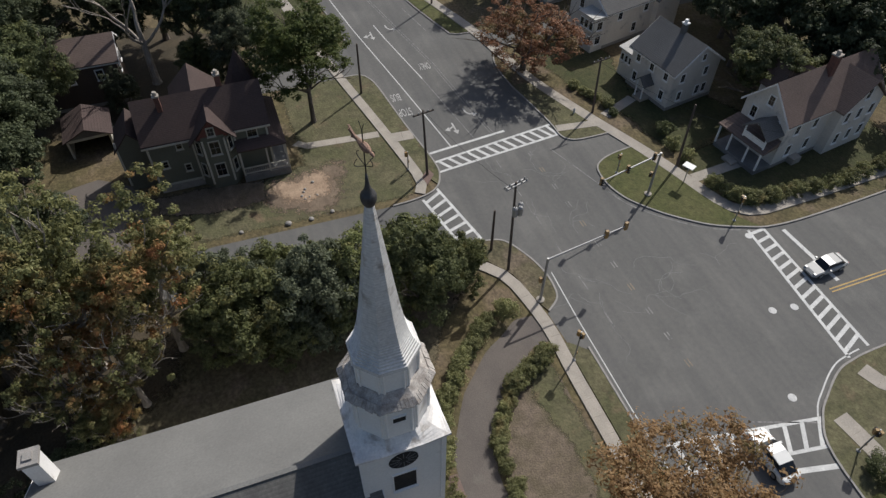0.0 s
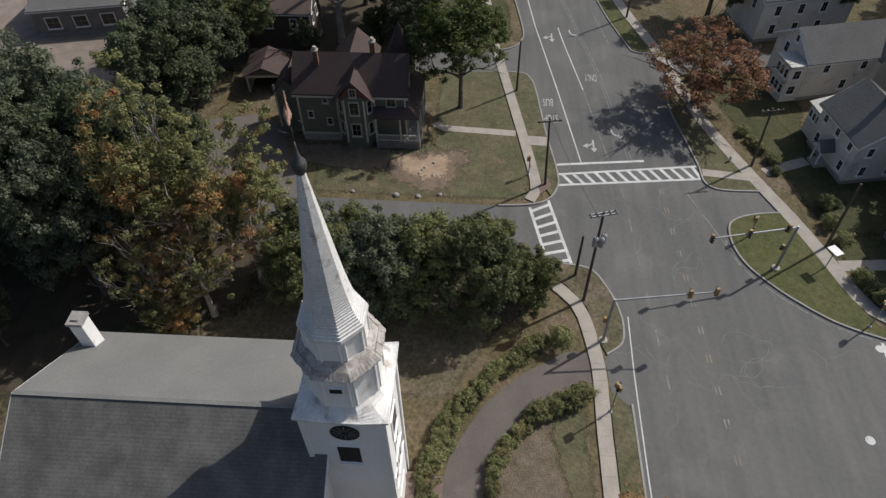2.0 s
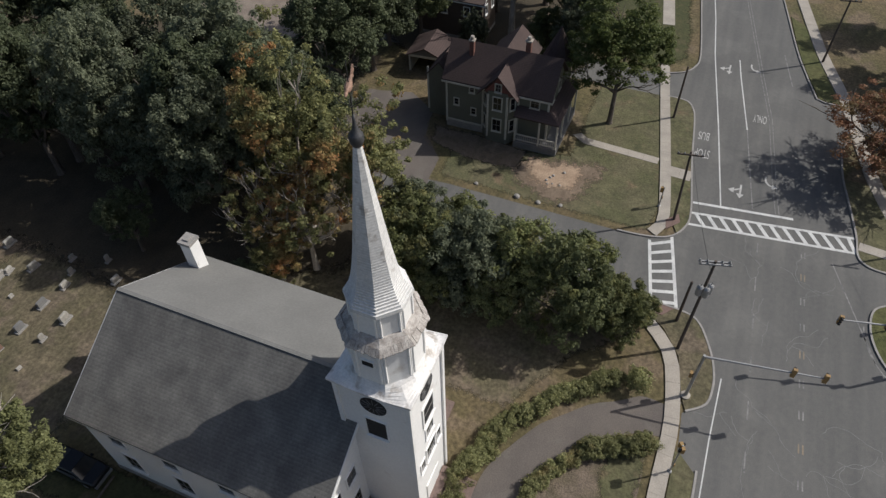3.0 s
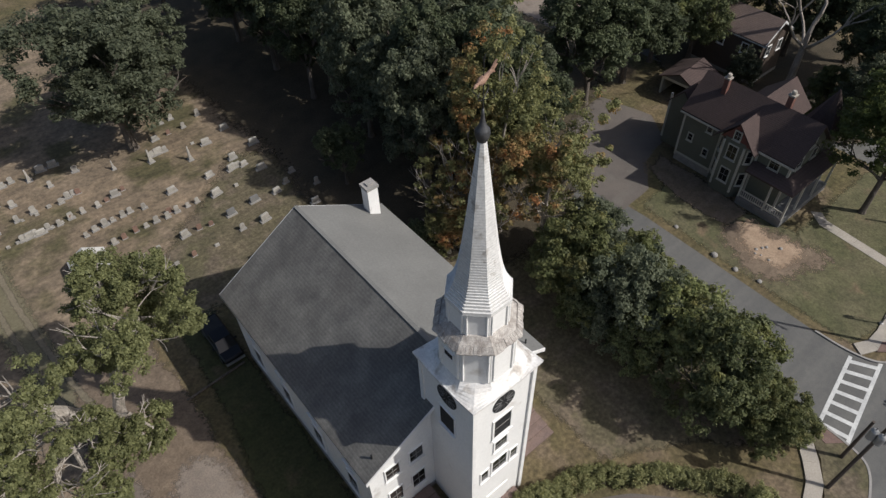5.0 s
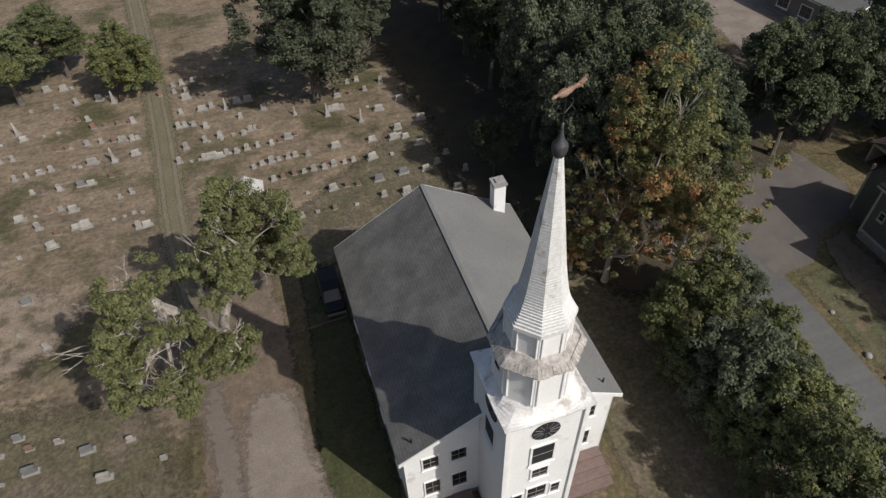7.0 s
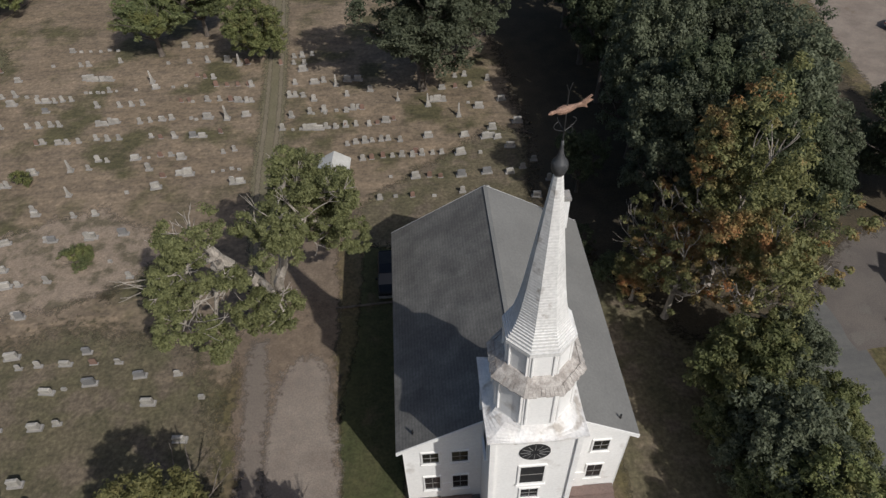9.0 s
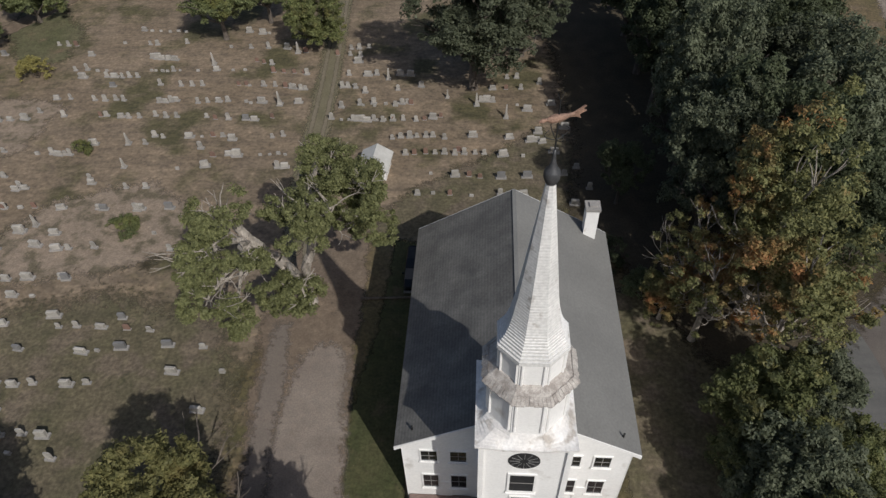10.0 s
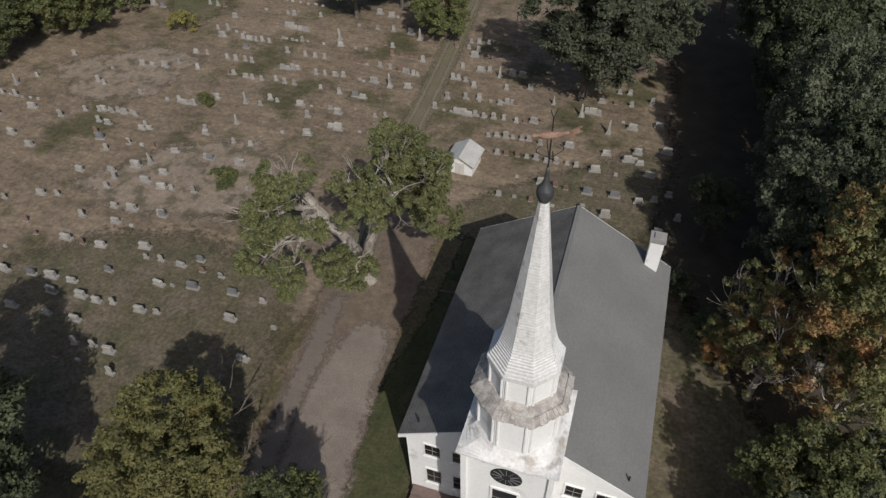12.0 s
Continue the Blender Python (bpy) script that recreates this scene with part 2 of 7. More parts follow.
M = dict(
    lane=mat("worn_lane", (0.195, 0.162, 0.135), (0.17, 0.142, 0.118), 0.4, 8.0, 0.95, 0.45, lump=0.4, dist=0.03, stain=(0.21, 0.17, 0.14), stain_scale=0.5),
    isle=mat("green_turf", (0.076, 0.085, 0.031), (0.1, 0.1, 0.042), 0.3, 4.0, 0.95, 0.5, lump=0.6, dist=0.05),
    grass=mat("grass", (0.095, 0.088, 0.042), (0.145, 0.112, 0.066), 0.12, 3.0, 0.95, 0.6, lump=0.6, dist=0.05, stain=(0.16, 0.125, 0.085), stain_scale=0.22, stain_lo=0.52),
    lawn=mat("lawn", (0.094, 0.096, 0.05), (0.126, 0.117, 0.07), 0.25, 4.0, 0.95, 0.6, lump=0.6, dist=0.05, stain=(0.15, 0.115, 0.075), stain_scale=0.35, stain_lo=0.58),
    dry=mat("dry_grass", (0.18, 0.143, 0.104), (0.222, 0.178, 0.134), 0.1, 2.5, 0.95, 0.6, lump=0.6, dist=0.05, stain=(0.095, 0.088, 0.05), stain_scale=0.13, stain_lo=0.5),
    dirt=mat("dirt", (0.2, 0.155, 0.115), (0.15, 0.115, 0.085), 0.5, 5.0, 0.95, 0.5, lump=0.5, dist=0.04),
    track=mat("track_turf", (0.145, 0.13, 0.08), (0.17, 0.148, 0.096), 0.3, 4.0, 0.95, 0.5, lump=0.5, dist=0.04),
    rut=mat("wheel_rut", (0.2, 0.168, 0.12), (0.165, 0.142, 0.098), 0.5, 5.0, 0.95, 0.5, lump=0.5, dist=0.04),
    sandy=mat("pale_soil", (0.27, 0.215, 0.165), (0.215, 0.172, 0.13), 0.5, 5.0, 0.95, 0.5, lump=0.5, dist=0.04, stain=(0.13, 0.11, 0.075), stain_scale=0.5, stain_lo=0.5),
    gravel=mat("gravel", (0.26, 0.22, 0.185), (0.2, 0.165, 0.14), 0.35, 9.0, 0.95, 0.5, lump=0.5, dist=0.03, stain=(0.17, 0.135, 0.105), stain_scale=0.3, stain_lo=0.62),
    sand=mat("sand", (0.42, 0.31, 0.22), (0.3, 0.215, 0.15), 0.6, 5.0, 0.95, 0.5, lump=0.6, dist=0.06),
    mulch=mat("mulch", (0.17, 0.135, 0.105), (0.12, 0.1, 0.07), 0.7, 7.0, 0.95, 0.7, lump=0.7, dist=0.05),
    asphalt=mat("asphalt", (0.14, 0.139, 0.136), (0.12, 0.12, 0.118), 0.08, 14.0, 0.85, 0.3, lump=0.3, dist=0.01, stain=(0.15, 0.149, 0.145), stain_scale=0.15, stain_lo=0.54),
    asphalt_old=mat("old_asphalt", (0.15, 0.13, 0.115), (0.12, 0.105, 0.095), 0.3, 10.0, 0.9, 0.4, lump=0.3, dist=0.01, stain=(0.15, 0.135, 0.12), stain_scale=0.5),
    concrete=mat("concrete", (0.4, 0.36, 0.31), (0.33, 0.3, 0.26), 0.6, 8.0, 0.9, 0.3, lump=0.2, dist=0.01),
    granite=mat("granite", (0.33, 0.31, 0.29), (0.26, 0.25, 0.235), 1.5, 20.0, 0.8, 0.4, lump=0.3, dist=0.01),
    line=mat("road_paint", (0.62, 0.62, 0.6), (0.5, 0.5, 0.49), 0.8, 6.0, 0.7, 0.3, lump=0.1, stain=(0.3, 0.3, 0.3), stain_scale=1.5, stain_lo=0.6),
    wornline=mat("thin_road_paint", (0.5, 0.49, 0.47), (0.36, 0.355, 0.34), 1.2, 8.0, 0.8, 0.4, lump=0.1, stain=(0.2, 0.2, 0.195), stain_scale=2.0, stain_lo=0.58),
    worn=mat("worn_paint", (0.27, 0.262, 0.252), (0.18, 0.178, 0.174), 1.2, 8.0, 0.8, 0.4, lump=0.1, stain=(0.12, 0.12, 0.12), stain_scale=2.0, stain_lo=0.5),
    yellow=mat("yellow_paint", (0.5, 0.33, 0.1), (0.38, 0.26, 0.1), 0.8, 6.0, 0.7, 0.3, lump=0.1),
    wornyellow=mat("worn_yellow_paint", (0.27, 0.215, 0.15), (0.17, 0.15, 0.12), 1.0, 6.0, 0.8, 0.4, lump=0.1),
    tar=mat("tar", (0.04, 0.04, 0.042), (0.06, 0.06, 0.062), 1.0, 8.0, 0.6, 0.3, lump=0.1),
    sealed=mat("crack_seal", (0.21, 0.21, 0.204), (0.17, 0.17, 0.166), 1.0, 8.0, 0.8, 0.3, lump=0.1),
    brickpad=mat("brick_paving", (0.2, 0.135, 0.115), (0.16, 0.11, 0.095), 2.0, 9.0, 0.9, 0.4, lump=0.3),
    white=lined("white_clapboard", (0.86, 0.85, 0.83), (0.81, 0.8, 0.78), 2.9, "Z", 0.55, 0.15, 0.006, amount=0.12, stain=(0.6, 0.57, 0.53), stain_scale=0.5, stain_lo=0.63),
    offwhite=lined("weathered_white_clapboard", (0.7, 0.66, 0.6), (0.62, 0.58, 0.53), 2.9, "Z", 0.6, 0.4, 0.012, amount=0.2, stain=(0.4, 0.39, 0.37), stain_scale=0.6, stain_lo=0.6),
    # litter brown with the shade of the trees mixed into its colour
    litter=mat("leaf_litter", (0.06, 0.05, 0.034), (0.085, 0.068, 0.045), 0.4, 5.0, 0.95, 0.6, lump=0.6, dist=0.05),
    # the church shingle again, paler for the slope that faces the sun
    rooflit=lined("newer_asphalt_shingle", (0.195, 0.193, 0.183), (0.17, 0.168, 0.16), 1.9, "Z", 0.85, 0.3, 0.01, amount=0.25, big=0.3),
    turf=mat("thin_turf", (0.1, 0.092, 0.055), (0.135, 0.114, 0.077), 0.2, 3.0, 0.95, 0.6, lump=0.6, dist=0.05, stain=(0.15, 0.122, 0.09), stain_scale=0.3, stain_lo=0.5),
    # lawn green darkened for church and tree shade; the far street lawn shares it
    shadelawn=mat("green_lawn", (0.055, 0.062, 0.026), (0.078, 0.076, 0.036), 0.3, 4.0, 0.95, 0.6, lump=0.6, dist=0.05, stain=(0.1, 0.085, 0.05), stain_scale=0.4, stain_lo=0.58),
    trim=mat("white_trim", (0.86, 0.85, 0.83), (0.79, 0.78, 0.76), 0.8, 10.0, 0.5, 0.15, lump=0.1, stain=(0.58, 0.56, 0.53), stain_scale=1.2, stain_lo=0.66),
    tin=mat("painted_tin", (0.83, 0.82, 0.81), (0.73, 0.71, 0.69), 0.9, 7.0, 0.45, 0.25, lump=0.2, stain=(0.48, 0.44, 0.4), stain_scale=1.1, stain_lo=0.54),
    spire=lined("spire_shingle", (0.74, 0.73, 0.71), (0.62, 0.61, 0.59), 1.6, "Z", 0.6, 0.35, 0.008, amount=0.3, stain=(0.4, 0.37, 0.34), stain_scale=1.3, stain_lo=0.61),
    weathered=mat("weathered_shingle", (0.5, 0.465, 0.43), (0.3, 0.27, 0.245), 2.5, 14.0, 0.85, 0.5, lump=0.5, dist=0.03),
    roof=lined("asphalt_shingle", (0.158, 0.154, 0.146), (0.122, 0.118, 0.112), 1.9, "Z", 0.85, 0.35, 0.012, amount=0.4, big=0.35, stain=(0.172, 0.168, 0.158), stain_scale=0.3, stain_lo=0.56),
    roofgrey=lined("grey_shingle", (0.15, 0.148, 0.145), (0.125, 0.123, 0.12), 2.2, "Z", 0.9, 0.6, 0.02, amount=0.4),
    roofbrown=lined("brown_shingle", (0.085, 0.06, 0.055), (0.068, 0.05, 0.046), 2.2, "Z", 0.9, 0.6, 0.02, amount=0.4),
    roofred=lined("rust_brown_shingle", (0.19, 0.14, 0.12), (0.16, 0.12, 0.103), 2.2, "Z", 0.9, 0.6, 0.02, amount=0.4),
    sage=lined("sage_clapboard", (0.16, 0.165, 0.13), (0.135, 0.14, 0.112), 3.0, "Z", 0.65, 0.4, 0.012, amount=0.15),
    umber=lined("umber_clapboard", (0.1, 0.075, 0.063), (0.08, 0.062, 0.052), 3.0, "Z", 0.7, 0.4, 0.012, amount=0.2),
    maroon=mat("maroon_paint", (0.19, 0.075, 0.06), (0.15, 0.06, 0.05), 1.0, 12.0, 0.6, 0.2, lump=0.1),
    cream=mat("cream_trim", (0.52, 0.5, 0.43), (0.45, 0.43, 0.37), 1.0, 10.0, 0.6, 0.15, lump=0.1),
    brick=mat("chimney_brick", (0.19, 0.09, 0.07), (0.13, 0.068, 0.056), 3.0, 14.0, 0.9, 0.4, lump=0.4),
    stepbrick=mat("step_brick", (0.21, 0.15, 0.13), (0.17, 0.125, 0.11), 2.0, 12.0, 0.9, 0.4, lump=0.3),
    stone=mat("gravestone", (0.42, 0.395, 0.355), (0.27, 0.255, 0.23), 0.8, 12.0, 0.85, 0.4, lump=0.3, dist=0.01, stain=(0.32, 0.3, 0.27), stain_scale=1.0, stain_lo=0.6),
    stonedark=mat("grey_granite", (0.22, 0.215, 0.21), (0.16, 0.16, 0.16), 0.8, 16.0, 0.6, 0.4, lump=0.2, dist=0.01),
    stonered=mat("red_sandstone", (0.24, 0.15, 0.115), (0.18, 0.12, 0.095), 0.8, 12.0, 0.85, 0.4, lump=0.3, dist=0.01),
    bark=mat("bark", (0.16, 0.135, 0.115), (0.1, 0.085, 0.07), 2.0, 9.0, 0.95, 0.6, lump=0.8, dist=0.05, stretch=(1, 1, 0.3)),
    palebark=mat("pale_bark", (0.42, 0.375, 0.33), (0.27, 0.24, 0.2), 1.5, 9.0, 0.95, 0.6, lump=0.8, dist=0.05, stretch=(1, 1, 0.3)),
    pole=mat("pole_wood", (0.115, 0.09, 0.075), (0.085, 0.07, 0.06), 1.0, 9.0, 0.9, 0.4, lump=0.3, stretch=(1, 1, 0.15)),
    steel=mat("galvanised_steel", (0.36, 0.36, 0.36), (0.3, 0.3, 0.3), 1.5, 9.0, 0.5, 0.2, metal=0.5, lump=0),
    signal=mat("signal_yellow", (0.33, 0.21, 0.08), (0.27, 0.17, 0.07), 2.0, 9.0, 0.5, 0.2, lump=0),
    black=mat("black_metal", (0.02, 0.02, 0.021), (0.03, 0.03, 0.03), 2.0, 9.0, 0.5, 0.2, lump=0),
    copper=mat("copper_vane", (0.32, 0.2, 0.145), (0.21, 0.135, 0.1), 4.0, 12.0, 0.65, 0.4, metal=0.1, lump=0.2),
    lead=mat("lead_ball", (0.06, 0.062, 0.066), (0.09, 0.09, 0.093), 4.0, 12.0, 0.5, 0.3, metal=0.3, lump=0.2),
    dark=glass("dark_glass"),
    louvre=mat("dark_opening", (0.018, 0.018, 0.02), (0.03, 0.03, 0.03), 3.0, 12.0, 0.8, 0.3, lump=0.2),
    carwhite=mat("car_paint_silver", (0.36, 0.36, 0.35), (0.33, 0.33, 0.32), 1.0, 9.0, 0.25, 0.05, lump=0),
    carblack=mat("car_paint_black", (0.012, 0.012, 0.014), (0.014, 0.014, 0.016), 1.0, 9.0, 0.2, 0.05, lump=0),
    vanwhite=mat("van_paint_white", (0.72, 0.72, 0.7), (0.68, 0.68, 0.66), 1.0, 9.0, 0.3, 0.05, lump=0),
    machine=mat("machine_yellow", (0.6, 0.4, 0.05), (0.5, 0.33, 0.05), 1.0, 9.0, 0.4, 0.1, lump=0),
    rubber=mat("rubber", (0.02, 0.02, 0.02), (0.03, 0.03, 0.03), 3.0, 9.0, 0.8, 0.2, lump=0),
    red=mat("red_lens", (0.3, 0.02, 0.02), (0.25, 0.02, 0.02), 3.0, 9.0, 0.3, 0.1, lump=0),
    shed=mat("shed_roof", (0.55, 0.54, 0.51), (0.46, 0.45, 0.42), 1.0, 8.0, 0.7, 0.2, lump=0.1),
    leaf_green=leaf_mat("leaf_green", ((0.105, 0.125, 0.058), (0.205, 0.225, 0.102)), ((0.23, 0.23, 0.085), (0.17, 0.19, 0.074)), 0.35, 0.52, 0.66),
    leaf_dark=leaf_mat("leaf_dark", ((0.06, 0.076, 0.04), (0.135, 0.155, 0.084))),
    leaf_grey=leaf_mat("leaf_grey", ((0.08, 0.095, 0.058), (0.18, 0.197, 0.125))),
    leaf_row=leaf_mat("leaf_row", ((0.108, 0.126, 0.05), (0.225, 0.238, 0.098)), ((0.26, 0.24, 0.092), (0.11, 0.122, 0.066)), 0.5, 0.5, 0.62),
    leaf_yellow=leaf_mat("leaf_yellow", ((0.26, 0.23, 0.08), (0.42, 0.38, 0.14))),
    leaf_oak=leaf_mat("leaf_oak", ((0.115, 0.126, 0.054), (0.24, 0.247, 0.11))),
    leaf_elm=leaf_mat("leaf_elm", ((0.08, 0.105, 0.032), (0.155, 0.18, 0.058))),
    leaf_autumn=leaf_mat("leaf_autumn", ((0.125, 0.135, 0.058), (0.24, 0.235, 0.1)), ((0.4, 0.19, 0.082), (0.33, 0.24, 0.1)), 0.2, 0.5, 0.64),
    leaf_red=leaf_mat("leaf_red", ((0.2, 0.105, 0.062), (0.37, 0.185, 0.1)), ((0.15, 0.125, 0.06), (0.25, 0.17, 0.075)), 0.3, 0.5, 0.62),
    leaf_gold=leaf_mat("leaf_gold", ((0.165, 0.165, 0.066), (0.29, 0.27, 0.11)), ((0.235, 0.2, 0.083), (0.18, 0.18, 0.075)), 0.4, 0.56, 0.7),
    leaf_orange=leaf_mat("leaf_orange", ((0.24, 0.15, 0.07), (0.39, 0.25, 0.12)), ((0.2, 0.165, 0.07), (0.3, 0.17, 0.085)), 0.5, 0.5, 0.62),
    leaf_hedge=leaf_mat("leaf_hedge", ((0.16, 0.172, 0.075), (0.31, 0.305, 0.14)), ((0.31, 0.26, 0.12), (0.23, 0.215, 0.1)), 0.5, 0.58, 0.7),
)



def courses(m, scale, lo, hi):
    """Shingle courses: a darker butt line along each row."""
    t, p = nodes_of(m)
    a = p.inputs["Base Color"].links[0].from_socket
    link(t, mixrgb(t, 1.0, a, mixrgb(t, wave_fac(t, scale), (lo, lo, lo), (hi, hi, hi)), "MULTIPLY"), p.inputs["Base Color"])


courses(M["roof"], 2.4, 0.86, 1.08)
for key in ("roofgrey", "roofbrown", "roofred"):
    courses(M[key], 2.4, 0.84, 1.12)
courses(M["spire"], 2.0, 0.9, 1.04)
streaks(M["asphalt"], (0.05, 0.7, 1), 1.0, 0.86, 1.12)
streaks(M["roof"], (0.9, 0.9, 0.12), 0.8, 0.8, 1.16)
streaks(M["tin"], (1.2, 1.2, 0.3), 1.0, 0.82, 1.06)
streaks(M["dry"], (0.25, 1.0, 1), 0.35, 0.85, 1.15)
for key in ("dry", "grass", "lawn", "turf", "isle", "shadelawn", "dirt", "mulch", "sandy"):
    streaks(M[key], (1, 1, 1), 1.5, 0.79, 1.2)
streaks(M["gravel"], (1, 1, 1), 1.5, 0.92, 1.08)
streaks(M["dry"], (0.45, 1.3, 1), 1.0, 0.8, 1.2)
streaks(M["asphalt"], (1, 1, 1), 2.2, 0.92, 1.07)
for key in ("dry", "grass", "turf", "lawn"):
    streaks(M[key], (1, 1, 1), 0.55, 0.82, 1.17)

# ---- mesh tools ----


class B:
    """A growing mesh: vertices and faces."""

    def __init__(self):
        self.v, self.f = [], []

    def add(self, v, f):
        n = len(self.v)
        self.v += [tuple(p) for p in v]
        self.f += [tuple(i + n for i in q) for q in f]
        return self

    def box(self, x0, x1, y0, y1, z0, z1, m=None):
        v = [Vector((x, y, z)) for z in (z0, z1) for x, y in ((x0, y0), (x1, y0), (x1, y1), (x0, y1))]
        if m:
            v = [m @ p for p in v]
        return self.add(v, [(3, 2, 1, 0), (4, 5, 6, 7), (0, 1, 5, 4), (1, 2, 6, 5), (2, 3, 7, 6), (3, 0, 4, 7)])

    def prism(self, pts, z0, z1, m=None):
        n = len(pts)
        v = [Vector((x, y, z)) for z in (z0, z1) for x, y in pts]
        if m:
            v = [m @ p for p in v]
        f = [tuple(range(n - 1, -1, -1)), tuple(range(n, 2 * n))]
        f += [(i, (i + 1) % n, n + (i + 1) % n, n + i) for i in range(n)]
        return self.add(v, f)

    def tube(self, p0, p1, r0, r1=None, n=8, cap=True):
        p0, p1 = Vector(p0), Vector(p1)
        r1 = r0 if r1 is None else r1
        q = (p1 - p0).to_track_quat("Z", "Y")
        ring = [Vector((math.cos(2 * math.pi * i / n), math.sin(2 * math.pi * i / n), 0)) for i in range(n)]
        v = [p0 + q @ (r * r0) for r in ring] + [p1 + q @ (r * r1) for r in ring]
        f = [(i, (i + 1) % n, n + (i + 1) % n, n + i) for i in range(n)]
        if cap:
            f += [tuple(range(n - 1, -1, -1)), tuple(range(n, 2 * n))]
        return self.add(v, f)

    def rings(self, prof, n=8, turn=0.0, c=(0, 0)):
        """A body of revolution in n sides: prof is (radius, z) from the bottom up."""
        v, f = [], []
        for r, z in prof:
            v += [(c[0] + r * math.cos(turn + 2 * math.pi * i / n), c[1] + r * math.sin(turn + 2 * math.pi * i / n), z) for i in range(n)]
        for k in range(len(prof) - 1):
            f += [(k * n + i, k * n + (i + 1) % n, (k + 1) * n + (i + 1) % n, (k + 1) * n + i) for i in range(n)]
        f += [tuple(range(n - 1, -1, -1)), tuple((len(prof) - 1) * n + i for i in range(n))]
        return self.add(v, f)

    def gable(self, x0, x1, y0, y1, ze, zr, axis="y", over=0.3, th=0.14, m=None):
        """Two roof slopes with thickness over a box; the ridge runs along axis."""
        if axis == "x":
            a0, a1, b0, b1 = y0, y1, x0, x1
        else:
            a0, a1, b0, b1 = x0, x1, y0, y1
        mid = (a0 + a1) / 2
        k = (zr - ze) / (mid - a0)
        for s, e in ((-1, a0 - over), (1, a1 + over)):
            zl = ze - over * k
            sec = [(e, zl), (mid, zr), (mid, zr + th), (e, zl + th)]
            if s > 0:
                sec = sec[::-1]
            v = []
            for b in (b0 - over, b1 + over):
                v += [Vector((b, a, z)) if axis == "x" else Vector((a, b, z)) for a, z in sec]
            f = [(0, 1, 2, 3), (7, 6, 5, 4)] + [(4 + i, 4 + (i + 1) % 4, (i + 1) % 4, i) for i in range(4)]
            self.add([m @ p for p in v] if m else v, f)
        return self

    def mesh(self, name, material, smooth=False):
        me = bpy.data.meshes.new(name)
        me.from_pydata(self.v, [], self.f)
        me.materials.append(material)
        bm = bmesh.new()
        bm.from_mesh(me)
        bmesh.ops.recalc_face_normals(bm, faces=bm.faces)
        bm.to_mesh(me)
        bm.free()
        if smooth:
            me.shade_smooth()
        return me


def part(name, b, material, parent=None, label="", smooth=False, kind=""):
    me = b if isinstance(b, bpy.types.Mesh) else b.mesh(name, material, smooth)
    ob = new(name, me)
    ob.parent = parent
    return tagged(ob, label, kind=kind)


def thing(name, label, category, x=0, y=0, z=0, rz=0, group="", kind=""):
    ob = new(name)
    ob.matrix_basis = pose(x, y, z, 0, 0, rz)
    return tagged(ob, label, category, group, kind)


def blob(points, step=1.0, rough=0.35, seed=0):
    """A closed outline through points with uneven edges."""
    out, n = [], len(points)
    for i in range(n):
        a, b = Vector(points[i]), Vector(points[(i + 1) % n])
        k = max(1, int((b - a).length / step))
        for j in range(k):
            p = a.lerp(b, j / k)
            w = noise.noise_vector(Vector((p.x * 0.6, p.y * 0.6, seed * 7.3)))
            out.append((p.x + w.x * rough, p.y + w.y * rough))
    return out


def patch(name, pts, z, material, label="", th=0.0):
    """A flat sheet of ground, or a slab when th is given."""
    bm = bmesh.new()
    vs = [bm.verts.new((x, y, z)) for x, y in pts]
    face = bm.faces.new(vs)
    face.normal_update()
    if face.normal.z < 0:
        face.normal_flip()
    if th:
        r = bmesh.ops.extrude_face_region(bm, geom=[face])
        bmesh.ops.translate(bm, vec=(0, 0, -th), verts=[v for v in r["geom"] if isinstance(v, bmesh.types.BMVert)])
        bmesh.ops.recalc_face_normals(bm, faces=bm.faces)
    bmesh.ops.triangulate(bm, faces=bm.faces, ngon_method="EAR_CLIP")
    me = bpy.data.meshes.new(name)
    bm.to_mesh(me)
    bm.free()
    me.materials.append(material)
    return tagged(new(name, me), label or name.replace("_", " "), kind="structure")


def faded(m):
    """The same ground with an edge that thins out in uneven tufts, by the sheet's own 'fade' value."""
    name = m.name + "_edge"
    if name in bpy.data.materials:
        return bpy.data.materials[name]
    c = m.copy()
    c.name = name
    t = c.node_tree
    at = t.nodes.new("ShaderNodeAttribute")
    at.attribute_name = "fade"
    nz = t.nodes.new("ShaderNodeMath")
    nz.operation = "MULTIPLY_ADD"
    link(t, noise_fac(t, 1.6, 6.0, 0.2, 0.8, rough=0.7), nz.inputs[0])
    nz.inputs[1].default_value = -1.0
    link(t, at.outputs["Fac"], nz.inputs[2])
    r = t.nodes.new("ShaderNodeMapRange")
    r.inputs[1].default_value, r.inputs[2].default_value = -0.22, 0.22
    link(t, nz.outputs[0], r.inputs[0])
    tr = t.nodes.new("ShaderNodeBsdfTransparent")
    mx = t.nodes.new("ShaderNodeMixShader")
    link(t, r.outputs[0], mx.inputs[0])
    link(t, tr.outputs[0], mx.inputs[1])
    link(t, t.nodes["Principled BSDF"].outputs[0], mx.inputs[2])
    link(t, mx.outputs[0], t.nodes["Material Output"].inputs[0])
    return c


